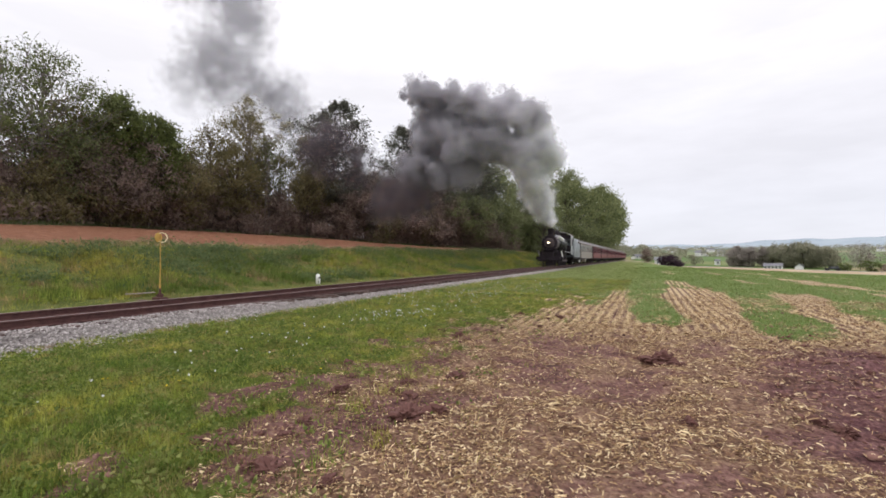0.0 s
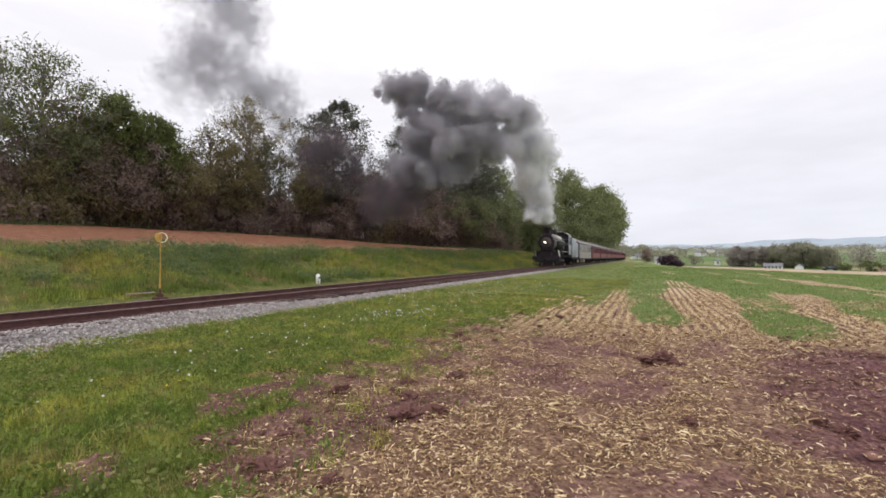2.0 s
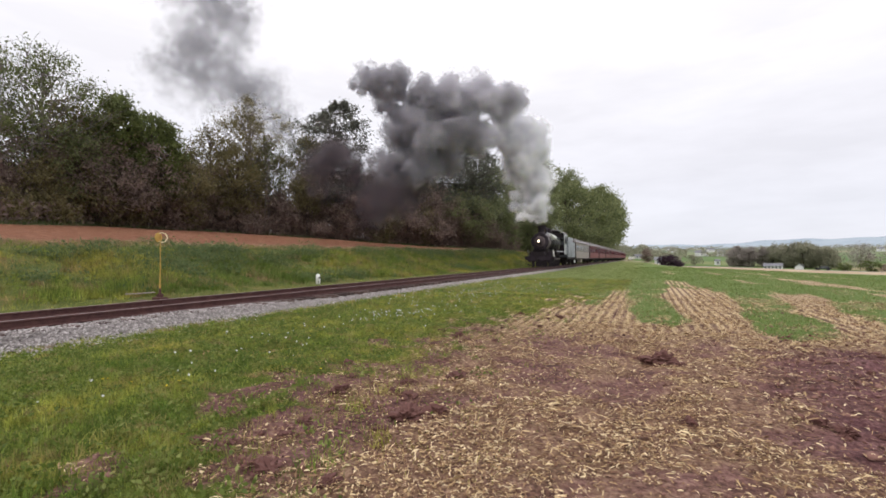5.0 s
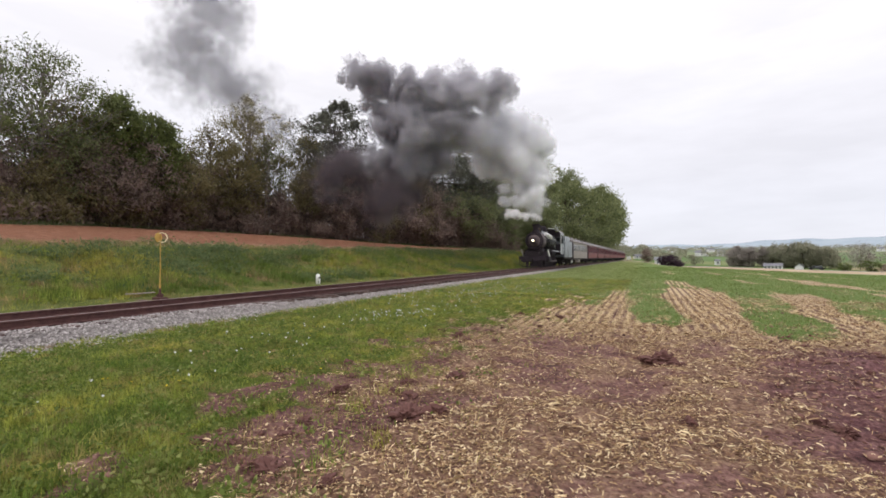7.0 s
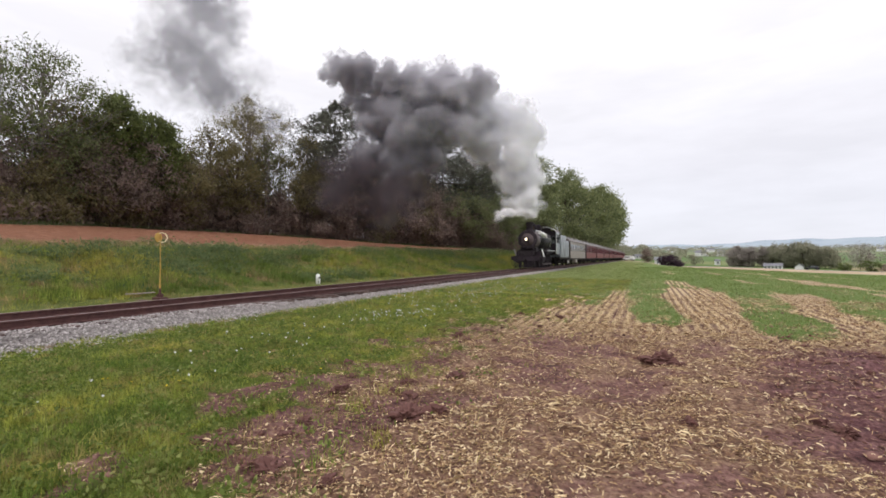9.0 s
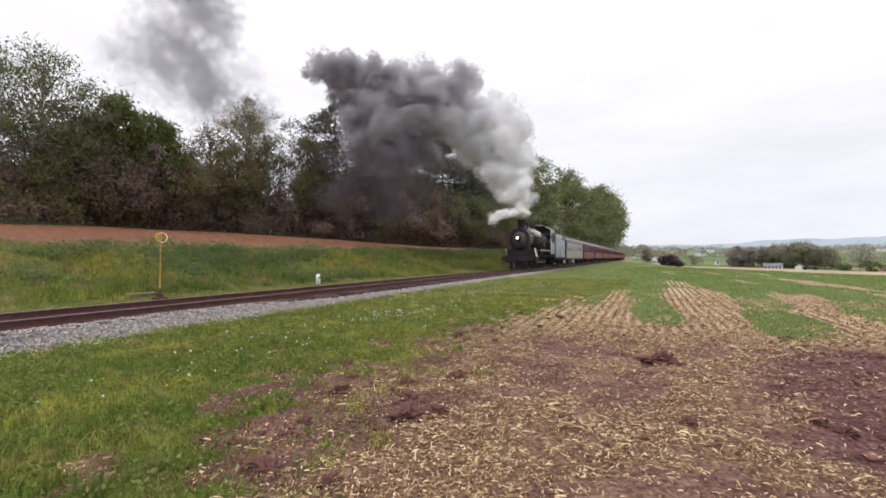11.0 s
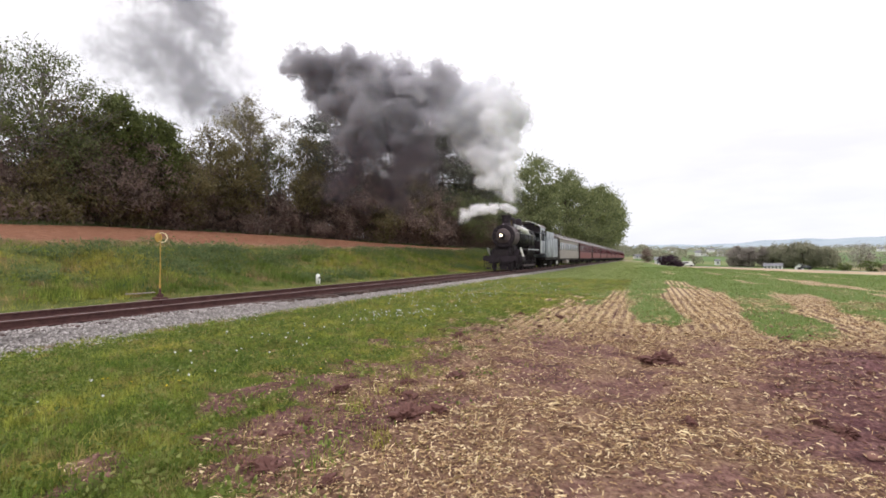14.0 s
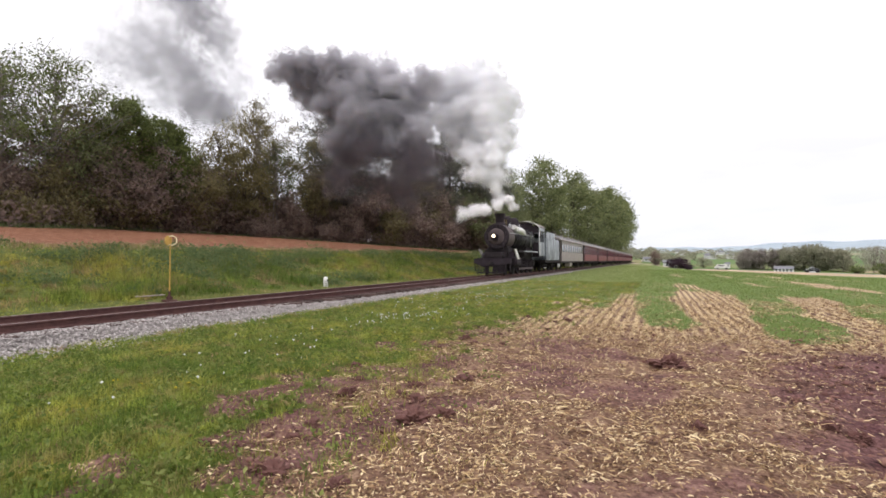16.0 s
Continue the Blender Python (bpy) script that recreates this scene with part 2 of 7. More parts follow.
PALE_BARK = plain("pale_tree_bark", (0.14, 0.12, 0.11), (0.27, 0.245, 0.23), 5.0, 0.95, bump=0.03, fine=18)
LEAF_LIGHT = leafy("airy_spring_leaves", (0.085, 0.105, 0.040), (0.150, 0.180, 0.068), (0.23, 0.25, 0.11), 0.35)
LEAF_GREEN = leafy("fresh_green_leaves", (0.130, 0.150, 0.072), (0.212, 0.240, 0.108), (0.30, 0.32, 0.15), 0.5)
LEAF_DARK = leafy("dense_dark_leaves", (0.070, 0.088, 0.030), (0.118, 0.145, 0.044), (0.17, 0.195, 0.062), 0.45)
LEAF_OLIVE = leafy("budding_olive_leaves", (0.135, 0.112, 0.056), (0.20, 0.172, 0.080), (0.26, 0.23, 0.11), 0.45)
LEAF_BROWN = leafy("brown_red_budding_twigs", (0.185, 0.132, 0.120), (0.275, 0.205, 0.175), (0.335, 0.265, 0.20), 0.5)
NEEDLES = leafy("pine_needles", (0.080, 0.080, 0.070), (0.125, 0.130, 0.100), (0.17, 0.175, 0.125), 0.45)
GRASS = turf("verge_grass_blades", 1.9, 1.3, 0.95)
DEADGRASS = leafy("dead_tan_grass", (0.24, 0.165, 0.095), (0.36, 0.27, 0.16), (0.46, 0.37, 0.24), 0.4, 0.6)
TUFT = turf("arching_tuft_blades", 1.9, 0.9, 0.5)
TALLGRASS = turf("tall_bank_grass", 1.65, 0.5, 0.8)
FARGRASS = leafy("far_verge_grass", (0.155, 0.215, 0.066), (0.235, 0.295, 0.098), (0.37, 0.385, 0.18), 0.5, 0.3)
LOWLEAF = leafy("low_verge_leaves", (0.080, 0.120, 0.024), (0.170, 0.225, 0.046), (0.31, 0.34, 0.11), 0.4, 3.0)
WEEDS = leafy("dark_bank_weeds", (0.085, 0.125, 0.052), (0.130, 0.175, 0.070), (0.185, 0.225, 0.092), 0.45, 0.8)
CROP = leafy("young_crop_blades", (0.120, 0.180, 0.042), (0.180, 0.243, 0.066), (0.28, 0.32, 0.115), 0.5, 0.4)
m = Nodes("dry_corn_straw")
STRAW = m.done(m.ramp(m.island(), (0.0, (0.11, 0.052, 0.038)), (0.42, (0.26, 0.150, 0.084)), (0.70, (0.54, 0.385, 0.195)), (1.0, (0.86, 0.72, 0.45))), 0.75, translucent=0.2)
m = Nodes("soil_clods")
CLOD = m.done(m.ramp(m.island(), (0.0, (0.080, 0.036, 0.031)), (0.6, (0.175, 0.084, 0.068)), (1.0, (0.245, 0.135, 0.105))), 0.95, bump=m.noise(50), depth=0.01)
SEEDHEAD = plain("white_seed_fluff", (0.62, 0.62, 0.60), (0.82, 0.82, 0.80), 30, 0.9)
PETAL = plain("yellow_petals", (0.70, 0.50, 0.02), (0.80, 0.62, 0.05), 30, 0.8)


# ---- small building helpers ----
def link(name, mesh, mat, parent=None, label=""):
    if mat is not None and not mesh.materials:
        mesh.materials.append(mat)
    ob = new(name, mesh)
    ob.parent = parent
    if label:
        ob["label"] = label
    return ob


def part(name, bm, mat, parent=None, label="", smooth=False):
    mesh = bpy.data.meshes.new(name)
    if smooth:
        for f in bm.faces:
            f.smooth = True
    bm.to_mesh(mesh)
    bm.free()
    return link(name, mesh, mat, parent, label)


def empty(name, m=None, label="", category="", group="", kind=""):
    ob = new(name)
    ob.empty_display_size = 0.2
    if m is not None:
        ob.matrix_basis = m
    return tagged(ob, label, category, group, kind)


def box(bm, x0, x1, y0, y1, z0, z1, bevel=0.0):
    r = bmesh.ops.create_cube(bm, size=1.0, matrix=Matrix.Translation(((x0 + x1) / 2, (y0 + y1) / 2, (z0 + z1) / 2)) @ Matrix.Diagonal((x1 - x0, y1 - y0, z1 - z0, 1)))
    if bevel:
        es = list({e for v in r["verts"] for e in v.link_edges})
        bmesh.ops.bevel(bm, geom=es, offset=bevel, segments=2, affect="EDGES", clamp_overlap=True)
    return bm


def tube(bm, a, b, r0, r1=None, seg=12):
    a, b = Vector(a), Vector(b)
    d = b - a
    m = Matrix.Translation((a + b) / 2) @ d.to_track_quat("Z", "Y").to_matrix().to_4x4()
    bmesh.ops.create_cone(bm, cap_ends=True, segments=seg, radius1=r0, radius2=r0 if r1 is None else r1, depth=d.length, matrix=m)
    return bm


def lathe(bm, profile, m=None, seg=24):
    """Turn (radius, height) pairs about the z axis."""
    rings = []
    for r, z in profile:
        rings.append([bm.verts.new(((m or Matrix()) @ Vector((r * math.cos(2 * math.pi * k / seg), r * math.sin(2 * math.pi * k / seg), z)))) for k in range(seg)])
    for a, b in zip(rings, rings[1:]):
        for k in range(seg):
            bm.faces.new((a[k], a[(k + 1) % seg], b[(k + 1) % seg], b[k]))
    bm.faces.new(rings[0][::-1])
    bm.faces.new(rings[-1])
    return bm


def sweep(bm, outline, y0, y1):
    """A closed outline of (x, z) drawn out from y0 to y1."""
    a = [bm.verts.new((x, y0, z)) for x, z in outline]
    b = [bm.verts.new((x, y1, z)) for x, z in outline]
    n = len(outline)
    for k in range(n):
        bm.faces.new((a[k], a[(k + 1) % n], b[(k + 1) % n], b[k]))
    bm.faces.new(a[::-1])
    bm.faces.new(b)
    bmesh.ops.recalc_face_normals(bm, faces=bm.faces)
    return bm


def soup(name, verts, size, mat, parent=None, label=""):
    """One mesh of many loose polygons: verts is (n, size, 3)."""
    v = np.asarray(verts, dtype=np.float32)
    n = len(v)
    mesh = bpy.data.meshes.new(name)
    mesh.vertices.add(n * size)
    mesh.vertices.foreach_set("co", v.reshape(-1))
    mesh.loops.add(n * size)
    mesh.loops.foreach_set("vertex_index", np.arange(n * size, dtype=np.int32))
    mesh.polygons.add(n)
    mesh.polygons.foreach_set("loop_start", np.arange(0, n * size, size, dtype=np.int32))
    mesh.polygons.foreach_set("loop_total", np.full(n, size, dtype=np.int32))
    mesh.update(calc_edges=True)
    return link(name, mesh, mat, parent, label)


ICO_BM = bmesh.new()
bmesh.ops.create_icosphere(ICO_BM, subdivisions=1, radius=1.0)
ICO_BM.verts.index_update()
ICO_V = np.array([v.co[:] for v in ICO_BM.verts])
ICO_F = np.array([[v.index for v in f.verts] for f in ICO_BM.faces])
ICO_BM.free()

OCT_V = np.array([(1, 0, 0), (-1, 0, 0), (0, 1, 0), (0, -1, 0), (0, 0, 1), (0, 0, -1)], float)
OCT_F = np.array([(0, 2, 4), (2, 1, 4), (1, 3, 4), (3, 0, 4), (2, 0, 5), (1, 2, 5), (3, 1, 5), (0, 3, 5)])


def pebbles(name, centres, sizes, mat, rng, parent=None, label="", flat=0.7, rough=0.35):
    """Many lumpy stones, in one mesh."""
    base_v, base_f = (ICO_V, ICO_F) if len(centres) < 3000 else (OCT_V, OCT_F)
    n, k = len(centres), len(base_v)
    v = base_v[None] * (1 + rng.uniform(-rough, rough, (n, k, 1)))
    ang = rng.uniform(0, 2 * np.pi, n)
    ca, sa = np.cos(ang)[:, None], np.sin(ang)[:, None]
    sx = rng.uniform(0.7, 1.3, (n, 1))
    x, y, z = v[..., 0] * sx, v[..., 1] / sx, v[..., 2] * flat
    v = np.stack([x * ca - y * sa, x * sa + y * ca, z], -1) * np.asarray(sizes)[:, None, None] + np.asarray(centres)[:, None]
    mesh = bpy.data.meshes.new(name)
    f = (base_f[None] + (np.arange(n) * k)[:, None, None]).reshape(-1, 3)
    m = len(f)
    mesh.vertices.add(n * k)
    mesh.vertices.foreach_set("co", v.astype(np.float32).reshape(-1))
    mesh.loops.add(m * 3)
    mesh.loops.foreach_set("vertex_index", f.astype(np.int32).reshape(-1))
    mesh.polygons.add(m)
    mesh.polygons.foreach_set("loop_start", np.arange(0, m * 3, 3, dtype=np.int32))
    mesh.polygons.foreach_set("loop_total", np.full(m, 3, dtype=np.int32))
    mesh.update(calc_edges=True)
    return link(name, mesh, mat, parent, label)


# ---- the lie of the land: x across the track, y along it ----
TRACK_X, RAIL_Z = -11.2, 0.37


def smooth(x, a, b):
    t = np.clip((x - a) / (b - a), 0, 1)
    return t * t * (3 - 2 * t)


def wave(x, y):
    return (0.5 * np.sin(0.9 * x + 1.3 * np.sin(0.37 * y)) + 0.5 * np.sin(0.71 * y + 1.1 * np.sin(0.53 * x + 1.0)) + 0.35 * np.sin(1.9 * x - 1.3 * y)) / 1.35


def lattice(i, j, seed):
    h = np.sin(i * 127.1 + j * 311.7 + seed * 74.7) * 43758.5453
    return h - np.floor(h)


def fbm(x, y, scale, seed=0, octaves=4):
    """Value noise in several octaves, about 0.5; scale: lumps per metre."""
    total, weight = 0.0, 0.0
    for k in range(octaves):
        u, v = x * scale * 2.03 ** k + 17.3 * k, y * scale * 2.03 ** k - 9.1 * k
        i, j = np.floor(u), np.floor(v)
        p, q = u - i, v - j
        p, q = p * p * (3 - 2 * p), q * q * (3 - 2 * q)
        n = (lattice(i, j, seed) * (1 - p) + lattice(i + 1, j, seed) * p) * (1 - q) + (lattice(i, j + 1, seed) * (1 - p) + lattice(i + 1, j + 1, seed) * p) * q
        total, weight = total + n * 0.55 ** k, weight + 0.55 ** k
    return total / weight


def verge_edge(y):
    """Where the verge's grass gives way to bare soil."""
    return -np.interp(y, EDGE_Y, EDGE_X)


def dug_mask(x, y):
    """1 on the disturbed field, 0 in the verge, with a ragged border and bald patches beyond it."""
    off = x - verge_edge(y) + (fbm(x, y, 0.9, 3) - 0.5) * 2.2 + (fbm(x, y, 3.2, 4) - 0.5) * 3.6
    return smooth(off, -0.4, 0.4)


def sown_mask(x, y):
    """1 where the young crop grows: uneven strips along the rows, closing up farther off."""
    w = (fbm(x, y * 0.25, 1.6, 8) - 0.5) * 0.9
    u = x + w
    strip = np.zeros_like(u)
    for start, ly, lx, rx in ((11.2, (11, 22, 26), (-0.25, -0.75, -1.4), (0.95, 0.65, 1.2)), (15.5, (15, 20, 26), (-1.6, -2.2, -3.2), (-1.2, -1.3, -1.0)), (10.4, (11, 17, 22, 26), (1.95, 2.6, 3.0, 2.4), (3.3, 4.0, 4.7, 5.5)),
                              (12.0, (11, 13, 16.5, 22), (4.3, 4.65, 4.95, 6.0), (6.3, 6.6, 7.2, 8.4)), (13.0, (11, 22), (7.9, 9.6), (9.6, 12.0)), (14.0, (11, 22), (11.2, 13.6), (13.5, 17.0)), (15, (11, 22), (15.5, 19), (19, 24))):
        a, b = np.interp(y, ly, lx), np.interp(y, ly, rx)
        strip = np.maximum(strip, smooth(u, a - 0.12, a + 0.12) * (1 - smooth(u, b - 0.12, b + 0.12)) * smooth(y + w * 1.6, start - 0.5, start + 0.7))
    far = smooth(y - 0.10 * np.clip(x - 4, 0, 30) + (fbm(x, y * 0.2, 0.8, 12) - 0.5) * 12, 22.5, 26.5)
    bald = 0.85 * smooth(fbm(x * 1.4 + 0.25 * y, y * 0.11, 0.6, 15) + 0.05 * smooth(x, 2, 6), 0.53, 0.60) * (1 - smooth(y, 42, 70))
    ragged = 0.75 + 0.5 * smooth(fbm(x, y * 0.4, 2.5, 17), 0.35, 0.6)
    return np.clip(np.maximum(strip * (ragged - 0.2), far * (1 - bald)), 0, 1)


def strewn_mask(x, y):
    """How thickly straw lies on the soil."""
    centre = np.exp(-((x - 0.05 - 0.03 * y) / 1.1) ** 2) * smooth(y, 1.0, 3.0) + 0.8 * np.exp(-((x + 1.3) / 0.7) ** 2 - ((y - 2.4) / 1.6) ** 2)
    left = 0.46 * smooth(x - verge_edge(y), 0.0, 1.4) * (1 - smooth(x, -0.5, 0.8))
    rim = 0.85 * smooth(y, 7.8, 10.0) * smooth(x - verge_edge(y), 0.3, 1.2)
    base = np.maximum(np.maximum(centre, left), rim)
    base = base * (1 - 0.75 * smooth(x - 0.45 - 0.09 * y, 0.0, 0.9) * (1 - smooth(y, 8.5, 10.5)))
    return np.clip((base + 0.07) * (0.15 + 2.0 * smooth(fbm(x, y, 1.7, 21), 0.36, 0.66)), 0, 1)


def dark_soil_mask(x, y):
    """Dark turned soil beside the verge and, with lens shading painted in, over the open ground away from the track."""
    off = x - verge_edge(y)
    band = 0.6 * np.exp(-((off - 0.7) / 0.75) ** 2)
    right = smooth(x - 0.5 - 0.09 * y + (fbm(x, y, 0.8, 31) - 0.5) * 1.2, -0.1, 0.9) * (1 - 0.7 * smooth(y, 9, 12))
    return np.clip(np.maximum(band, right) * (0.35 + 1.3 * fbm(x, y, 1.4, 33)), 0, 1)


def land(x, y):
    x, y = np.asarray(x, float), np.asarray(y, float)
    z = np.interp(-x, [-9999, 0, 8.0, 8.7, 10, 12.5, 13.4, 14.4, 16, 18, 20, 22, 30, 40, 60, 200, 1000, 6000], [0, 0, 0.0, 0.03, 0.05, 0.05, 0.14, 0.20, 0.42, 0.85, 1.5, 2.0, 2.68, 3.7, 5.2, 8, 12, 20])
    z = z + 0.008 * np.clip(y, 0, 100) * smooth(-x, 16, 22)
    q = (x - 4.8) * 0.94 + (y - 82) * 0.33
    drop = 0.06 * np.clip(q, 0, None)
    drop = 8.0 * (1 - np.exp(-drop / 8.0))
    z = z - drop * smooth(x, -6, 12)
    r = np.hypot(x, y)
    z = z + (0.028 * np.clip(r - 300, 0, 1145) + 0.010 * np.clip(r - 1445, 0, None)) * smooth(x, -60, 10)
    near = 1 - smooth(r, 60, 300)
    z = z + 0.05 * wave(x * 0.8, y * 0.8) * near * smooth(np.abs(x - TRACK_X), 3.0, 5.0)
    # tussocks in the verge and turned clods on the soil
    close = smooth(x, -8.6, -7.6) * (1 - smooth(x, 10, 13)) * (1 - smooth(y, 16, 24)) * smooth(y, -3, -1)
    lumps = fbm(x, y, 1.5, 41, 3) - 0.5
    clods = np.abs(fbm(x, y, 2.6, 43, 3) - 0.5)
    dug = dug_mask(x, y)
    z = z + close * ((1 - dug) * 0.11 * lumps + dug * (0.05 * lumps + (0.16 + 0.14 * dark_soil_mask(x, y)) * (0.09 - clods) * smooth(np.hypot(x, y), 0.6, 1.6)))
    z = z + 0.22 * (fbm(x, y, 0.55, 47, 3) - 0.5) * smooth(-x, 14.4, 16.0) * (1 - smooth(-x, 21, 24)) * near
    return z + 0.12 * wave(x * 0.11, y * 0.07) * smooth(-x, 19, 26) * near


WOOD_Y = (10, 16, 25, 38, 50, 56, 68, 78, 120, 300)
WOOD_X = (-38, -38.5, -43, -43, -37, -31.5, -28, -24, -19, -17)


def wood_edge(y):
    return float(np.interp(y, WOOD_Y, WOOD_X))


def build_ground():
    xs = np.concatenate([-np.geomspace(4600, 60, 28)[:-1], np.linspace(-60, -24, 36, endpoint=False), np.linspace(-24, -9, 40, endpoint=False), np.linspace(-9, 10, 170, endpoint=False), np.linspace(10, 24, 36, endpoint=False), np.linspace(24, 60, 24, endpoint=False), np.geomspace(60, 4600, 44)])
    ys = np.concatenate([-np.geomspace(4600, 12, 24)[:-1], np.linspace(-12, 0, 24, endpoint=False), np.linspace(0, 14, 140, endpoint=False), np.linspace(14, 40, 110, endpoint=False), np.linspace(40, 120, 60, endpoint=False), np.geomspace(120, 4700, 60)])
    gx, gy = np.meshgrid(xs, ys)
    v = np.stack([gx, gy, land(gx, gy)], -1).reshape(-1, 3)
    w = len(xs)
    i = (np.arange(len(ys) - 1)[:, None] * w + np.arange(w - 1)[None]).reshape(-1)
    f = np.stack([i, i + 1, i + 1 + w, i + w], -1)
    mesh = bpy.data.meshes.new("ground")
    mesh.from_pydata(v.tolist(), [], f.tolist())
    mesh.shade_smooth()
    px, py = v[:, 0], v[:, 1]
    for name, mask in (("dug", dug_mask), ("sown", sown_mask), ("strewn", strewn_mask), ("dark_soil", dark_soil_mask)):
        mesh.attributes.new(name, "FLOAT", "POINT").data.foreach_set("value", mask(px, py).astype(np.float32))
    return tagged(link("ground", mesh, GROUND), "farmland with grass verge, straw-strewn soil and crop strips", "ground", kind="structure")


build_ground()


# ---- the railway ----
def build_track():
    rng = np.random.default_rng(5)
    bed = bmesh.new()
    for y0, y1, crown, out in ((-30, 11, 0.175, 2.6), (11, 22, 0.09, 2.45), (22, 430, 0.09, 1.85)):
        sweep(bed, [(TRACK_X + out, -0.05), (TRACK_X + 1.6, 0.06), (TRACK_X + 1.36, crown), (TRACK_X + 0.9, crown), (TRACK_X + 0.6, crown), (TRACK_X - 1.2, 0.12), (TRACK_X - 1.55, 0.11), (TRACK_X - 2.1, 0.0), (TRACK_X - 2.1, -0.2), (TRACK_X + out, -0.2)], y0, y1)
    tagged(part("ballast_bed", bed, BALLAST_BED), "grey crushed-stone ballast bed under the railway", "ballast", kind="structure")
    n = 30000
    y = 2 + 58 * rng.random(n) ** 1.7
    off_share = rng.random(n)
    off = 0.86 + 1.89 * off_share + 0.12 * wave(y * 1.5, y * 0.4) - 0.5 * smooth(y, 12, 30) * (off_share - 0.2)
    z = np.interp(off, [0.86, 1.35, 1.7, 2.6], [0.195, 0.185, 0.075, 0.0]) + rng.uniform(-0.012, 0.02, n) - 0.09 * smooth(y, 9, 14) * (1 - smooth(off, 1.3, 1.7))
    stones = pebbles("ballast_stones", np.stack([TRACK_X + off, y, z], -1), rng.uniform(0.014, 0.034, n), BALLAST, rng)
    tagged(stones, "loose pale grey crushed stone beside the rails", "gravel", kind="stuff")
    n = 5000
    y = 3 + 40 * rng.random(n) ** 1.4
    c = np.stack([TRACK_X + rng.uniform(-1.9, 1.0, n), y, 0.135 + rng.uniform(-0.01, 0.02, n)], -1)
    tagged(pebbles("ballast_stones", c, rng.uniform(0.02, 0.045, n), BALLAST, rng), "crushed stone between the wooden ties", "gravel", kind="stuff")
    track = empty("railway_track", None, "straight single railway track with rusty rails on dark wooden ties", "railway track", kind="structure")
    profile = [(-0.07, 0.0), (0.07, 0.0), (0.07, 0.015), (0.012, 0.035), (0.012, 0.115), (0.036, 0.13), (0.036, 0.160), (-0.036, 0.160), (-0.036, 0.13), (-0.012, 0.115), (-0.012, 0.035), (-0.07, 0.015)]
    for side in (-0.7525, 0.7525):
        bm = bmesh.new()
        sweep(bm, [(TRACK_X + side + x, RAIL_Z - 0.165 + z) for x, z in profile], -30, 430)
        rail = part("rail", bm, RAIL, track, "rust-brown steel rail")
        bm = bmesh.new()
        sweep(bm, [(TRACK_X + side + x, RAIL_Z - 0.0045 + z) for x, z in ((-0.030, 0), (0.030, 0), (0.024, 0.0045), (-0.024, 0.0045))], -30, 430)
        part("running_surface", bm, RAIL_TOP, rail, "worn bright running surface")
        for k in range(7):
            bm = bmesh.new()
            y0 = 8.5 + 11.9 * k + (3.0 if side > 0 else 0)
            for s2 in (-0.03, 0.03):
                box(bm, TRACK_X + side + s2 - 0.012, TRACK_X + side + s2 + 0.012, y0, y0 + 0.62, RAIL_Z - 0.13, RAIL_Z - 0.045, 0.005)
            part("joint_bar", bm, RAIL, rail)
    bm = bmesh.new()
    box(bm, -1.3, 1.3, -0.115, 0.115, -0.18, 0.0, 0.012)
    mesh = bpy.data.meshes.new("tie")
    bm.to_mesh(mesh)
    bm.free()
    mesh.materials.append(TIE)
    for k in range(300):
        t = link("tie", mesh, None, track)
        t.matrix_basis = pose(TRACK_X + rng.uniform(-0.06, 0.06), 1.0 + k * 0.54 + rng.uniform(-0.03, 0.03), RAIL_Z - 0.165 + rng.uniform(-0.008, 0.004), 0, 0, rng.uniform(-1.5, 1.5))
    far = bmesh.new()
    for k in range(300, 560):
        y = 1.0 + k * 0.54
        bmesh.ops.create_cube(far, matrix=Matrix.Translation((TRACK_X, y, RAIL_Z - 0.255)) @ Matrix.Diagonal((2.6, 0.23, 0.18, 1)))
    tagged(part("far_ties", far, TIE, track), kind="stuff")


build_track()


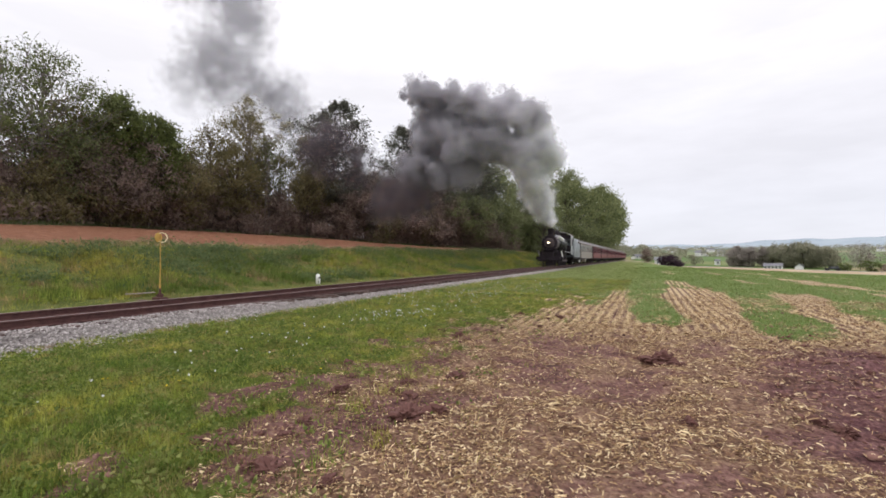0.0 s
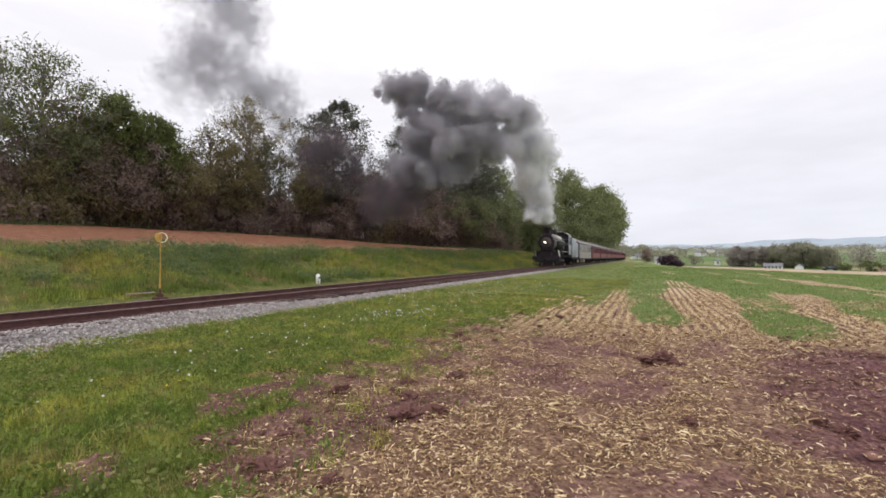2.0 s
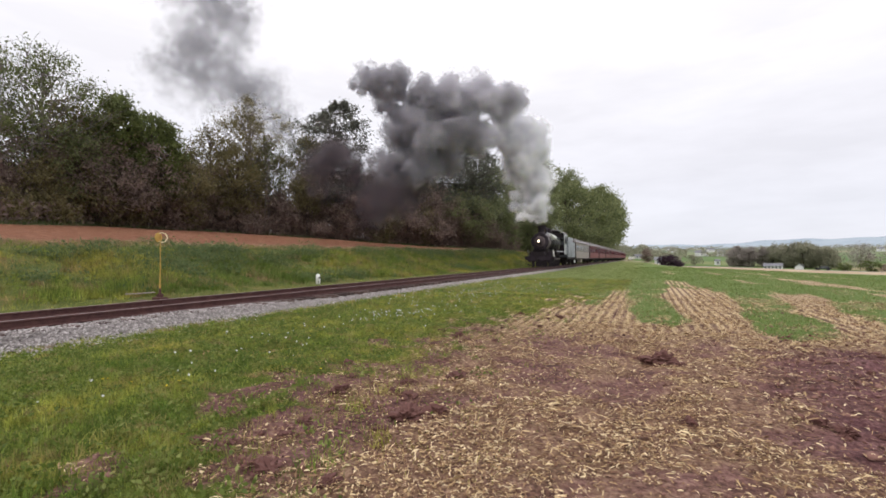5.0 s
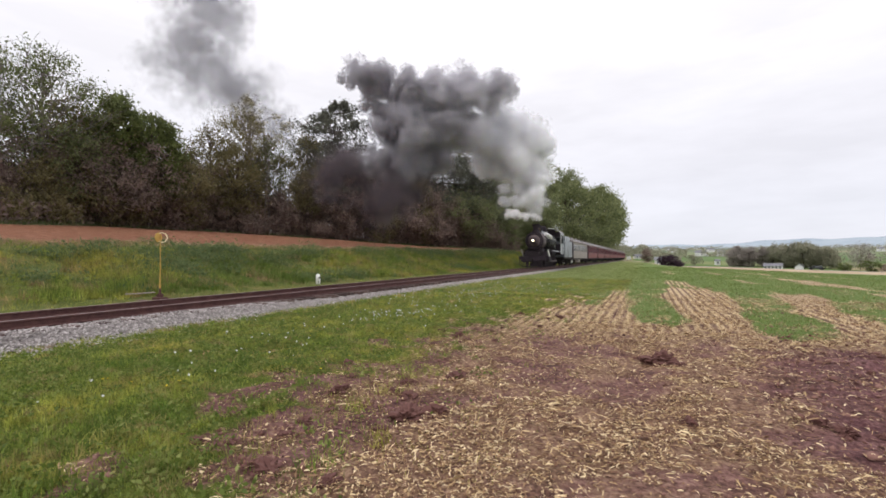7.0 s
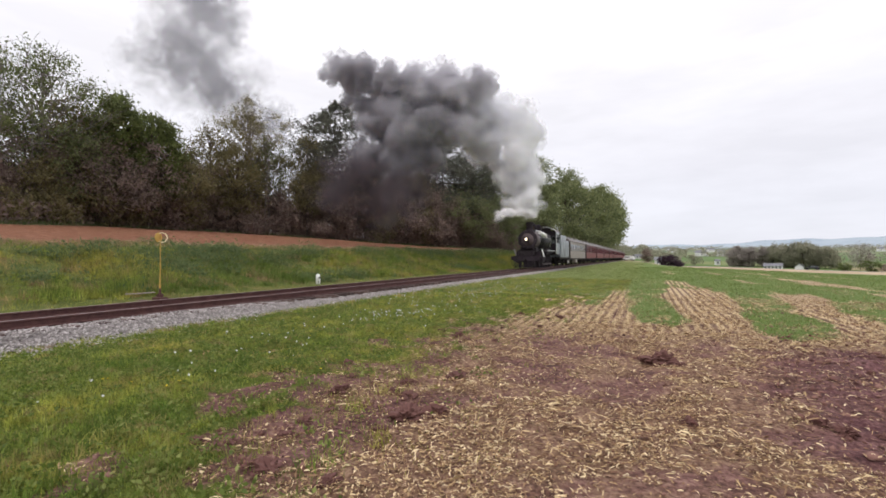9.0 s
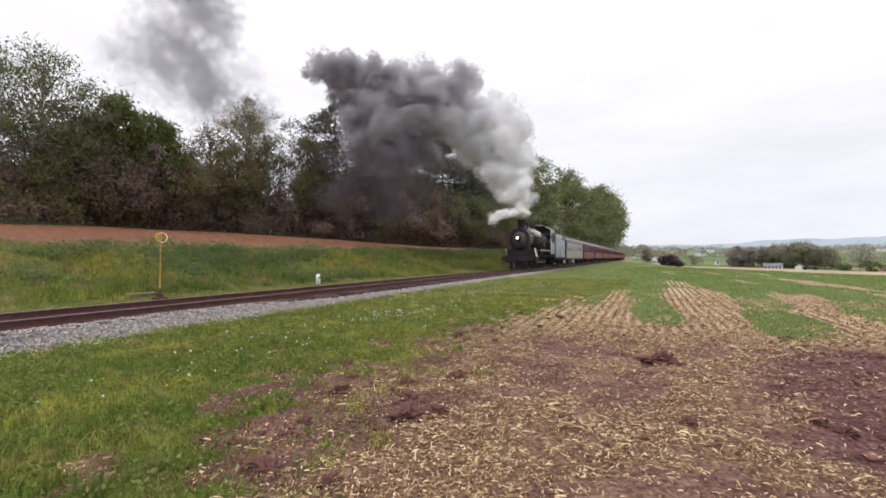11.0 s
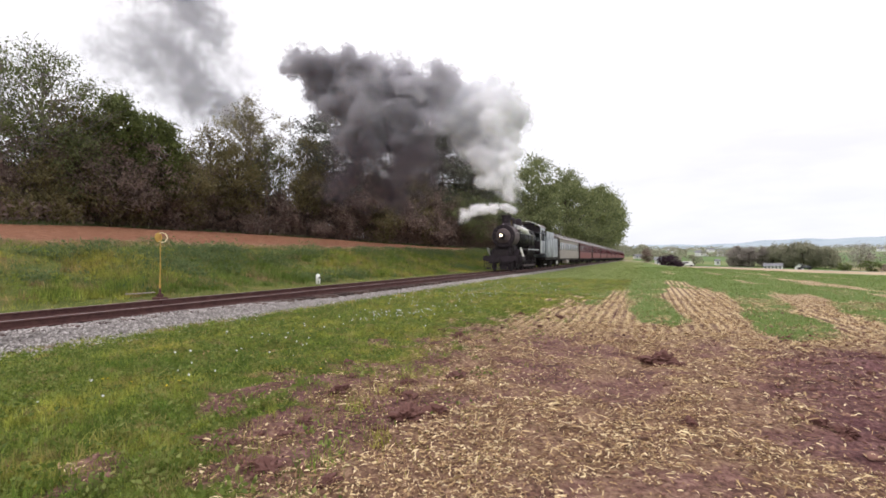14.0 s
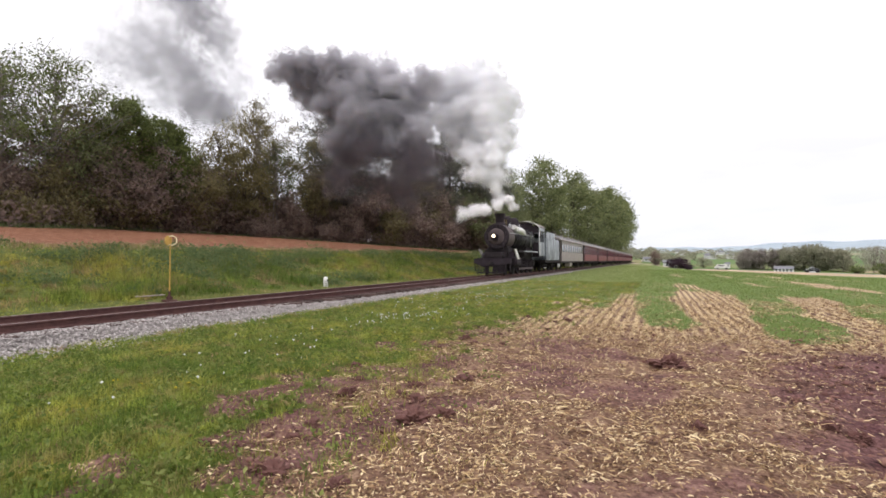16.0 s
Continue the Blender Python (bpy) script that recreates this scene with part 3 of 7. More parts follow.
def build_switch_stand():
    """A tall yellow switch stand with a round target and a lever, on two head ties beyond the far rail."""
    x, y, z = -13.8, 9.8, 0.22
    root = empty("switch_stand", pose(x, y, z), "tall yellow-painted railway switch stand with round target", "switch stand")
    bm = bmesh.new()
    box(bm, -0.20, 0.20, -0.14, 0.14, -0.02, 0.05, 0.02)
    box(bm, -0.09, 0.09, -0.08, 0.08, 0.05, 0.16, 0.03)
    tube(bm, (0, 0, 0.16), (0, 0, 0.32), 0.04, 0.025)
    part("base_casting", bm, RAIL, root, "rusty brown cast-iron base")
    bm = bmesh.new()
    tube(bm, (0, 0, 0.3), (0, 0, 1.95), 0.019, 0.015)
    tube(bm, (0, 0, 0.34), (0, 0, 0.42), 0.03, 0.03)
    part("mast", bm, YELLOW, root)
    m = pose(-0.03, -0.045, 1.90, 90, 0, 105)
    bm = bmesh.new()
    lathe(bm, [(0.0, -0.012), (0.145, -0.012), (0.152, -0.005), (0.152, 0.005), (0.145, 0.012), (0.0, 0.012)], m, 28)
    part("target_disc", bm, YELLOW, root, "round yellow target disc")
    m = pose(0.02, 0.03, 1.90, 90, 0, 50)
    bm = bmesh.new()
    ring = [(0.128, -0.012), (0.160, -0.012), (0.160, 0.012), (0.128, 0.012), (0.128, -0.012)]
    rings = []
    for k in range(28):
        a = 2 * math.pi * k / 28
        rings.append([bm.verts.new(m @ Vector((r * math.cos(a), r * math.sin(a), h))) for r, h in ring[:-1]])
    for k in range(28):
        a, b = rings[k], rings[(k + 1) % 28]
        for i in range(4):
            bm.faces.new((a[i], b[i], b[(i + 1) % 4], a[(i + 1) % 4]))
    part("target_ring", bm, CREAM, root, "pale ring target set across the disc")
    bm = bmesh.new()
    tube(bm, (-0.15, -0.05, 0.2), (-0.95, -0.32, 0.14), 0.020, 0.016)
    tube(bm, (-0.95, -0.32, 0.14), (-1.08, -0.36, 0.14), 0.024, 0.022)
    part("lever", bm, GREYCAR, root, "long pale grey throw lever")
    for s in (-0.35, 0.35):
        bm = bmesh.new()
        box(bm, -0.9, 0.9, s - 0.11, s + 0.11, -0.16, -0.02, 0.012)
        part("head_tie", bm, TIE, root)


build_switch_stand()


def build_marker():
    """A short white post with a dark mark, on the grass beyond the far rail."""
    x, y = -14.5, 18.3
    z = float(land(x, y))
    root = empty("marker_post", pose(x, y, z), "short white concrete marker post in the bank grass", "marker post")
    bm = bmesh.new()
    lathe(bm, [(0.0, -0.1), (0.115, -0.1), (0.11, 0.34), (0.10, 0.43), (0.06, 0.48), (0.0, 0.49)], None, 14)
    part("post", bm, WHITE, root, smooth=True)
    bm = bmesh.new()
    box(bm, 0.085, 0.115, -0.04, 0.04, 0.26, 0.37, 0.006)
    part("dark_mark", bm, UNDER, root, "small dark mark")


build_marker()


# ---- the train; each vehicle's own y axis points back along the train, z from the rail head ----
def wheel(root, name, x, y, r, spokes=0, mat=None, label=""):
    """One wheel that turns about its axle; x is the middle of the tread."""
    hub = link(name, bpy.data.meshes.new(name), None, root, label)
    bm = bmesh.new()
    m = Matrix.Translation((0, 0, 0)) @ pose(0, 0, 0, 0, 90, 0)
    prof = [(r - 0.10, -0.065), (r, -0.065), (r, 0.055), (r + 0.025, 0.06), (r + 0.025, 0.075), (r - 0.10, 0.075)]
    out = -1 if x > 0 else 1
    rings = []
    for k in range(28):
        a = 2 * math.pi * k / 28
        rings.append([bm.verts.new(m @ Vector((q * math.cos(a), q * math.sin(a), h * out))) for q, h in prof])
    for k in range(28):
        a, b = rings[k], rings[(k + 1) % 28]
        for i in range(6):
            bm.faces.new((a[i], b[i], b[(i + 1) % 6], a[(i + 1) % 6]))
    tube(bm, (-0.10, 0, 0), (0.10, 0, 0), 0.16, None, 14)
    if spokes:
        for k in range(spokes):
            a = 2 * math.pi * k / spokes
            tube(bm, (0, 0.1 * math.cos(a), 0.1 * math.sin(a)), (0, (r - 0.06) * math.cos(a), (r - 0.06) * math.sin(a)), 0.055, 0.04, 6)
        a = math.pi
        tube(bm, (-0.04, 0, 0.0), (0.04, 0, 0.0), r * 0.3, None, 14)
    else:
        tube(bm, (-0.02, 0, 0), (0.02, 0, 0), r - 0.08, None, 20)
    bmesh.ops.recalc_face_normals(bm, faces=bm.faces)
    bm.to_mesh(hub.data)
    bm.free()
    hub.data.materials.append(mat or UNDER)
    hub.matrix_basis = pose(x, y, r)
    SPINNING.append((hub, root, r, (x, y, r)))
    return hub


SPINNING, MOVES = [], []


def truck(root, y, axle=1.05, r=0.42):
    """A four-wheel truck: side frames, bolster, springs and its wheels."""
    for x in (-1.0, 1.0):
        bm = bmesh.new()
        box(bm, x - 0.05, x + 0.05, y - axle - 0.25, y + axle + 0.25, 0.60, 0.72, 0.02)
        box(bm, x - 0.05, x + 0.05, y - 0.35, y + 0.35, 0.28, 0.62, 0.03)
        for s in (-axle, axle):
            box(bm, x - 0.07, x + 0.07, y + s - 0.14, y + s + 0.14, 0.28, 0.62, 0.03)
        for s in (-0.18, 0.0, 0.18):
            tube(bm, (x, y + s, 0.36), (x, y + s, 0.62), 0.075, None, 8)
        part("truck_side_frame", bm, UNDER, root)
    bm = bmesh.new()
    box(bm, -1.0, 1.0, y - 0.18, y + 0.18, 0.55, 0.85, 0.03)
    part("truck_bolster", bm, UNDER, root)
    for s in (-axle, axle):
        bm = bmesh.new()
        tube(bm, (-0.75, y + s, r), (0.75, y + s, r), 0.07, None, 10)
        part("axle", bm, UNDER, root)
        for x in (-0.7525, 0.7525):
            wheel(root, "wheel", x, y + s, r)


def build_locomotive():
    root = empty("steam_locomotive", None, "black steam locomotive with graphite smokebox and lit headlight", "locomotive")
    cz, R = 2.98, 0.98
    back = pose(0, 0, cz, -90, 0, 0)
    bm = bmesh.new()
    lathe(bm, [(0.0, 1.9), (R - 0.02, 1.9), (R - 0.02, 5.4), (R + 0.06, 7.6), (R + 0.06, 8.3), (0.0, 8.3)], back, 36)
    boiler = part("boiler", bm, JACKET, root, "dark glossy oiled boiler jacket", smooth=True)
    for y in (2.4, 3.9, 5.4, 6.9):
        bm = bmesh.new()
        rr = R + (0.015 if y < 5.5 else 0.06)
        lathe(bm, [(0.0, y), (rr, y), (rr, y + 0.09), (0.0, y + 0.09)], back, 36)
        part("boiler_band", bm, JACKET, boiler)
    bm = bmesh.new()
    lathe(bm, [(0.0, 0.0), (R - 0.06, 0.0), (R + 0.01, 0.05), (R + 0.01, 1.85), (R - 0.04, 1.9), (0.0, 1.9)], back, 36)
    box_ = part("smokebox", bm, GRAPHITE, root, "grey graphite-painted smokebox", smooth=False)
    bm = bmesh.new()
    lathe(bm, [(0.0, -0.13), (0.30, -0.125), (0.52, -0.09), (0.64, -0.03), (0.66, 0.0), (0.0, 0.02)], back, 32)
    part("smokebox_door", bm, GRAPHITE, box_, "domed smokebox door", smooth=True)
    bm = bmesh.new()
    lathe(bm, [(R - 0.20, -0.012), (R - 0.05, -0.012), (R + 0.025, 0.03), (R + 0.025, 0.16), (R - 0.20, 0.16)], back, 36)
    part("front_ring", bm, BLACK, box_, "black ring round the smokebox front")
    for k in range(16):
        bm = bmesh.new()
        a = 2 * math.pi * k / 16
        tube(bm, (0.83 * math.cos(a), -0.045, cz + 0.83 * math.sin(a)), (0.83 * math.cos(a), 0.01, cz + 0.83 * math.sin(a)), 0.035, 0.035, 8)
        part("door_clamp", bm, GRAPHITE, box_)
    for s in (-0.28, 0.28):
        bm = bmesh.new()
        box(bm, -0.66, 0.1, -0.135, -0.095, cz + s - 0.045, cz + s + 0.045, 0.01)
        part("door_hinge", bm, GRAPHITE, box_)
    lampz = 3.0
    bm = bmesh.new()
    lathe(bm, [(0.0, -0.12), (0.20, -0.12), (0.23, -0.15), (0.23, -0.70), (0.145, -0.74), (0.135, -0.67), (0.0, -0.65)], pose(0, 0, lampz, -90, 0, 0), 24)
    box(bm, -0.2, 0.2, -0.65, -0.02, lampz - 0.32, lampz - 0.25, 0.01)
    light = part("headlight", bm, BLACK, root, "round black headlight casing", smooth=False)
    bm = bmesh.new()
    lathe(bm, [(0.0, -0.725), (0.07, -0.72), (0.125, -0.70), (0.125, -0.68), (0.0, -0.68)], pose(0, 0, lampz, -90, 0, 0), 24)
    part("lens", bm, LAMP, light, "glowing warm-white lens", smooth=True)
    # chimney, domes, bell, whistle
    bm = bmesh.new()
    lathe(bm, [(0.52, cz + R - 0.14), (0.46, cz + R + 0.04), (0.37, cz + R + 0.18), (0.36, 4.45), (0.40, 4.70), (0.45, 4.76), (0.45, 4.86), (0.32, 4.86), (0.30, 4.5)], pose(0, 1.0, 0), 28)
    part("chimney", bm, BLACK, root, "tapered black chimney with rolled rim", smooth=False)
    bm = bmesh.new()
    lathe(bm, [(0.50, cz + R - 0.15), (0.42, cz + R + 0.05), (0.39, cz + R + 0.5), (0.34, cz + R + 0.72), (0.2, cz + R + 0.84), (0.0, cz + R + 0.87)], pose(0, 2.75, 0), 28)
    part("sand_dome", bm, BLACK, root, smooth=True)
    bm = bmesh.new()
    lathe(bm, [(0.56, cz + R - 0.15), (0.46, cz + R + 0.05), (0.43, cz + R + 0.5), (0.36, cz + R + 0.75), (0.2, cz + R + 0.88), (0.0, cz + R + 0.91)], pose(0, 5.0, 0), 28)
    part("steam_dome", bm, BLACK, root, smooth=True)
    bm = bmesh.new()
    lathe(bm, [(0.20, 4.18), (0.15, 4.28), (0.13, 4.42), (0.05, 4.5), (0.0, 4.51)], pose(0, 1.95, 0), 18)
    box(bm, -0.26, -0.2, 1.9, 2.0, cz + R - 0.1, 4.45, 0.01)
    box(bm, 0.2, 0.26, 1.9, 2.0, cz + R - 0.1, 4.45, 0.01)
    tube(bm, (-0.26, 1.95, 4.42), (0.26, 1.95, 4.42), 0.03)
    part("bell", bm, plain("tarnished_brass", (0.12, 0.085, 0.04), (0.2, 0.14, 0.06), 9, 0.45, 0.8), root, "brass bell on a bracket")
    bm = bmesh.new()
    for y in (6.2, 6.5):
        tube(bm, (0.1, y, cz + R - 0.05), (0.1, y, cz + R + 0.42), 0.045, 0.05)
    part("safety_valves", bm, STEEL, root)
    bm = bmesh.new()
    lathe(bm, [(0.0, 0), (0.16, 0.0), (0.2, 0.04), (0.2, 0.5), (0.16, 0.54), (0.0, 0.54)], pose(-0.72, 1.5, cz + 0.62, -90, 0, 0), 16)
    part("air_tank", bm, BLACK, root)
    # lagged pipes and fittings on the shoulder; the pipes are white to paint its sheen
    for y0, y1, h, r in ((1.95, 2.45, 0.80, 0.20), (2.7, 4.5, 0.66, 0.25), (4.7, 5.1, 0.50, 0.16)):
        bm = bmesh.new()
        tube(bm, (0.84, y0, cz + h + 0.04), (0.92, y1, cz + h - 0.08), r, r, 14)
        part("lagged_pipe", bm, WHITE, root, "lagged pipe along the boiler, whitened for the shoulder's sheen")
    for y, h, r in ((2.25, 1.02, 0.10), (3.1, 0.98, 0.12), (4.1, 0.95, 0.10), (5.9, 0.95, 0.11)):
        bm = bmesh.new()
        lathe(bm, [(0.0, 0.0), (r, 0.0), (r, 0.22), (r * 0.6, 0.30), (0.0, 0.32)], pose(0.42, y, cz + h * 0.82), 12)
        part("boiler_fitting", bm, STEEL, boiler, "bright metal boiler fitting")
    bm = bmesh.new()
    tube(bm, (0.95, 2.0, cz + 0.50), (1.02, 6.9, cz + 0.30), 0.045, None, 8)
    tube(bm, (1.02, 6.9, cz + 0.30), (1.0, 7.1, cz - 0.6), 0.045, None, 8)
    part("feed_pipe", bm, STEEL, boiler, "bright steel feed pipe")
    for x in (-1.0, 1.0):
        bm = bmesh.new()
        tube(bm, (x * 1.1, 0.4, cz + 0.28), (x * 1.1, 7.5, cz + 0.34), 0.022, None, 8)
        for y in (0.5, 2.2, 4.0, 5.8, 7.3):
            tube(bm, (x * 1.1, y, cz + 0.28), (x * 0.95, y, cz + 0.22), 0.018, None, 6)
        part("handrail", bm, STEEL, root)
        bm = bmesh.new()
        box(bm, min(x * 0.85, x * 1.42), max(x * 0.85, x * 1.42), 1.4, 7.9, 1.86, 1.93, 0.012)
        box(bm, x * 1.42 - 0.02, x * 1.42 + 0.02, 1.4, 7.9, 1.76, 1.93, 0.008)
        board = part("running_board", bm, BLACK, root)
        bm = bmesh.new()
        box(bm, x * 1.445 - 0.006, x * 1.445 + 0.006, 3.0, 7.9, 1.84, 1.935, 0.003)
        part("edge_strip", bm, STEEL, board, "bright edge of the running board")
        bm = bmesh.new()
        s = 1 if x > 0 else -1
        corners = [(-0.1, 2.0), (0.55, 2.0), (1.65, 1.12), (1.0, 1.12)]
        faces = [[bm.verts.new((s * xx, yy, zz)) for yy, zz in corners] for xx in (1.435, 1.475)]
        bm.faces.new(faces[0])
        bm.faces.new(faces[1][::-1])
        for k in range(4):
            bm.faces.new((faces[0][k], faces[1][k], faces[1][(k + 1) % 4], faces[0][(k + 1) % 4]))
        bmesh.ops.recalc_face_normals(bm, faces=bm.faces)
        part("front_step_plate", bm, WHITE, root, "slanting off-white plate beside the cylinder")
        bm = bmesh.new()
        tube(bm, (s * 1.16, 0.35, 0.98), (s * 1.16, 1.65, 0.98), 0.40, None, 22)
        tube(bm, (s * 1.16, 0.25, 0.98), (s * 1.16, 1.75, 0.98), 0.31, None, 22)
        tube(bm, (s * 1.08, 0.45, 1.55), (s * 1.08, 1.55, 1.55), 0.25, None, 18)
        box(bm, min(s * 0.5, s * 1.2), max(s * 0.5, s * 1.2), 0.5, 1.5, 0.9, 1.75, 0.04)
        part("cylinder", bm, BLACK, root)
        bm = bmesh.new()
        tube(bm, (s * 1.1, 3.2, 1.62), (s * 1.1, 4.3, 1.62), 0.28, None, 18)
        part("air_reservoir", bm, BLACK, root)
    # frame, pilot, buffer beam
    bm = bmesh.new()
    for x in (-0.55, 0.55):
        box(bm, x - 0.06, x + 0.06, -0.9, 10.3, 0.62, 1.2, 0.02)
    box(bm, -0.85, 0.85, 0.25, 1.7, 0.95, cz - R + 0.22, 0.12)
    box(bm, -0.7, 0.7, -0.75, 0.25, 1.3, 1.75, 0.08)
    box(bm, -0.75, 0.75, 6.2, 8.6, 1.1, 2.4, 0.08)
    part("frame", bm, UNDER, root)
    bm = bmesh.new()
    box(bm, -1.48, 1.48, -1.1, -0.82, 0.86, 1.26, 0.03)
    box(bm, -1.3, 1.3, -0.82, 0.3, 1.24, 1.30, 0.01)
    part("buffer_beam", bm, BLACK, root)
    for s in (-1, 1):
        bm = bmesh.new()
        box(bm, s * 1.28 - 0.12, s * 1.28 + 0.12, -1.05, -0.75, 0.28, 0.34, 0.01)
        box(bm, s * 1.28 - 0.12, s * 1.28 + 0.12, -1.0, -0.75, 0.60, 0.65, 0.01)
        box(bm, s * 1.40 - 0.015, s * 1.40 + 0.015, -1.0, -0.85, 0.28, 0.9, 0.005)
        part("footstep", bm, BLACK, root)
        bm = bmesh.new()
        tube(bm, (s * 0.9, -0.55, 1.28), (s * 0.5, -0.02, cz - 0.5), 0.035, None, 8)
        part("front_brace", bm, BLACK, root)
        bm = bmesh.new()
        tube(bm, (s * 0.7, -1.0, 1.26), (s * 0.7, -1.0, 1.52), 0.03, None, 8)
        lathe(bm, [(0.0, 1.5), (0.075, 1.5), (0.075, 1.66), (0.03, 1.72), (0.0, 1.72)], pose(s * 0.7, -1.0, 0), 12)
        part("marker_lamp", bm, BLACK, root)
    pilot = bmesh.new()
    box(pilot, -1.2, 1.2, -1.2, -1.05, 0.78, 0.9, 0.01)
    box(pilot, -1.05, 1.05, -1.62, -1.5, 0.14, 0.22, 0.01)
    pil = part("pilot", pilot, BLACK, root, "slatted black cowcatcher")
    for k in range(15):
        u = (k - 7) / 7
        bm = bmesh.new()
        tube(bm, (u * 1.15, -1.12, 0.84), (u * 1.0, -1.62 + 0.35 * abs(u), 0.18), 0.03, None, 6)
        part("bar", bm, BLACK, pil)
    bm = bmesh.new()
    box(bm, -0.14, 0.14, -1.75, -1.0, 0.78, 1.0, 0.03)
    box(bm, -0.2, 0.16, -1.95, -1.7, 0.72, 1.05, 0.06)
    part("coupler", bm, UNDER, root)
    # wheels and rods
    for y in (-0.15, 1.95):
        for x in (-0.7525, 0.7525):
            wheel(root, "pilot_wheel", x, y, 0.38)
    drivers = (3.3, 4.85, 6.4, 7.95)
    for y in drivers:
        bm = bmesh.new()
        tube(bm, (-0.7, y, 0.7), (0.7, y, 0.7), 0.1, None, 10)
        part("axle", bm, UNDER, root)
        for x in (-0.7525, 0.7525):
            wheel(root, "driving_wheel", x, y, 0.70, 12, BLACK)
    for s in (-1, 1):
        bm = bmesh.new()
        x = s * 0.95
        box(bm, x - 0.03, x + 0.03, drivers[0] - 0.12, drivers[-1] + 0.12, -0.075, 0.075, 0.015)
        for y in drivers:
            tube(bm, (x - 0.05, y, 0), (x + 0.05, y, 0), 0.13, None, 14)
        rod = part("side_rod", bm, GRAPHITE, root, "oily steel side rod")
        RODS.append((rod, root, s))
        bm = bmesh.new()
        box(bm, s * 1.16 - 0.04, s * 1.16 + 0.04, 1.7, 3.0, 1.22, 1.3, 0.01)
        box(bm, s * 1.16 - 0.12, s * 1.16 + 0.12, 2.2, 2.6, 0.85, 1.22, 0.03)
        tube(bm, (s * 1.16, 1.7, 0.98), (s * 1.16, 2.3, 0.98), 0.04)
        part("crosshead", bm, GRAPHITE, root)
    # cab
    for s in (-1, 1):
        cab = bmesh.new()
        x0, x1 = sorted((s * 1.46, s * 1.52))
        box(cab, x0, x1, 8.2, 10.5, 1.55, 2.85, 0.0)
        for a, b in ((8.2, 8.38), (9.22, 9.34), (10.32, 10.5)):
            box(cab, x0, x1, a, b, 2.85, 3.92, 0.0)
        box(cab, x0, x1, 8.2, 10.5, 3.92, 4.22, 0.0)
        side = part("cab_side", cab, TENDER, root, "cab side with painted grey sheen and window openings")
        # pale rod that paints the lit edge of the cab's front corner
        bm = bmesh.new()
        tube(bm, (s * 1.55, 8.22, 1.6), (s * 1.55, 8.22, 4.2), 0.035, None, 8)
        part("corner_post", bm, WHITE, side, "cab corner edge painted pale as lit")
    bm = bmesh.new()
    for s in (-1, 1):
        x0, x1 = sorted((s * 0.9, s * 1.46))
        box(bm, x0, x1, 8.2, 8.26, 1.55, 2.8, 0)
        box(bm, x0, x1, 8.2, 8.26, 3.7, 4.34, 0)
        x0, x1 = sorted((s * 0.9, s * 1.0))
        box(bm, x0, x1, 8.2, 8.26, 2.8, 3.7, 0)
    box(bm, -0.9, 0.9, 8.2, 8.26, 3.8, 4.6, 0)
    box(bm, -1.46, 1.46, 8.2, 10.5, 1.45, 1.55, 0)
    part("cab_front", bm, BLACK, root)
    bm = bmesh.new()
    arc = [(1.62 * math.sin(a), 4.22 + 0.56 * (math.cos(a * 1.25) - math.cos(1.25 * 1.25)) / (1 - math.cos(1.25 * 1.25))) for a in np.linspace(-1.25, 1.25, 15)]
    sweep(bm, arc + [(x * 0.985, z - 0.05) for x, z in arc[::-1]], 7.95, 10.9)
    roof = part("cab_roof", bm, ROOF, root, "curved pale dusty cab roof")
    # white beading paints the light caught by the roof's front edge
    bm = bmesh.new()
    for a, b in zip(arc[7:], arc[8:]):
        tube(bm, (a[0], 7.93, a[1] - 0.01), (b[0], 7.93, b[1] - 0.01), 0.03, None, 6)
    part("roof_edge", bm, WHITE, roof, "front edge of the roof whitened as if lit")
    return root


RODS = []


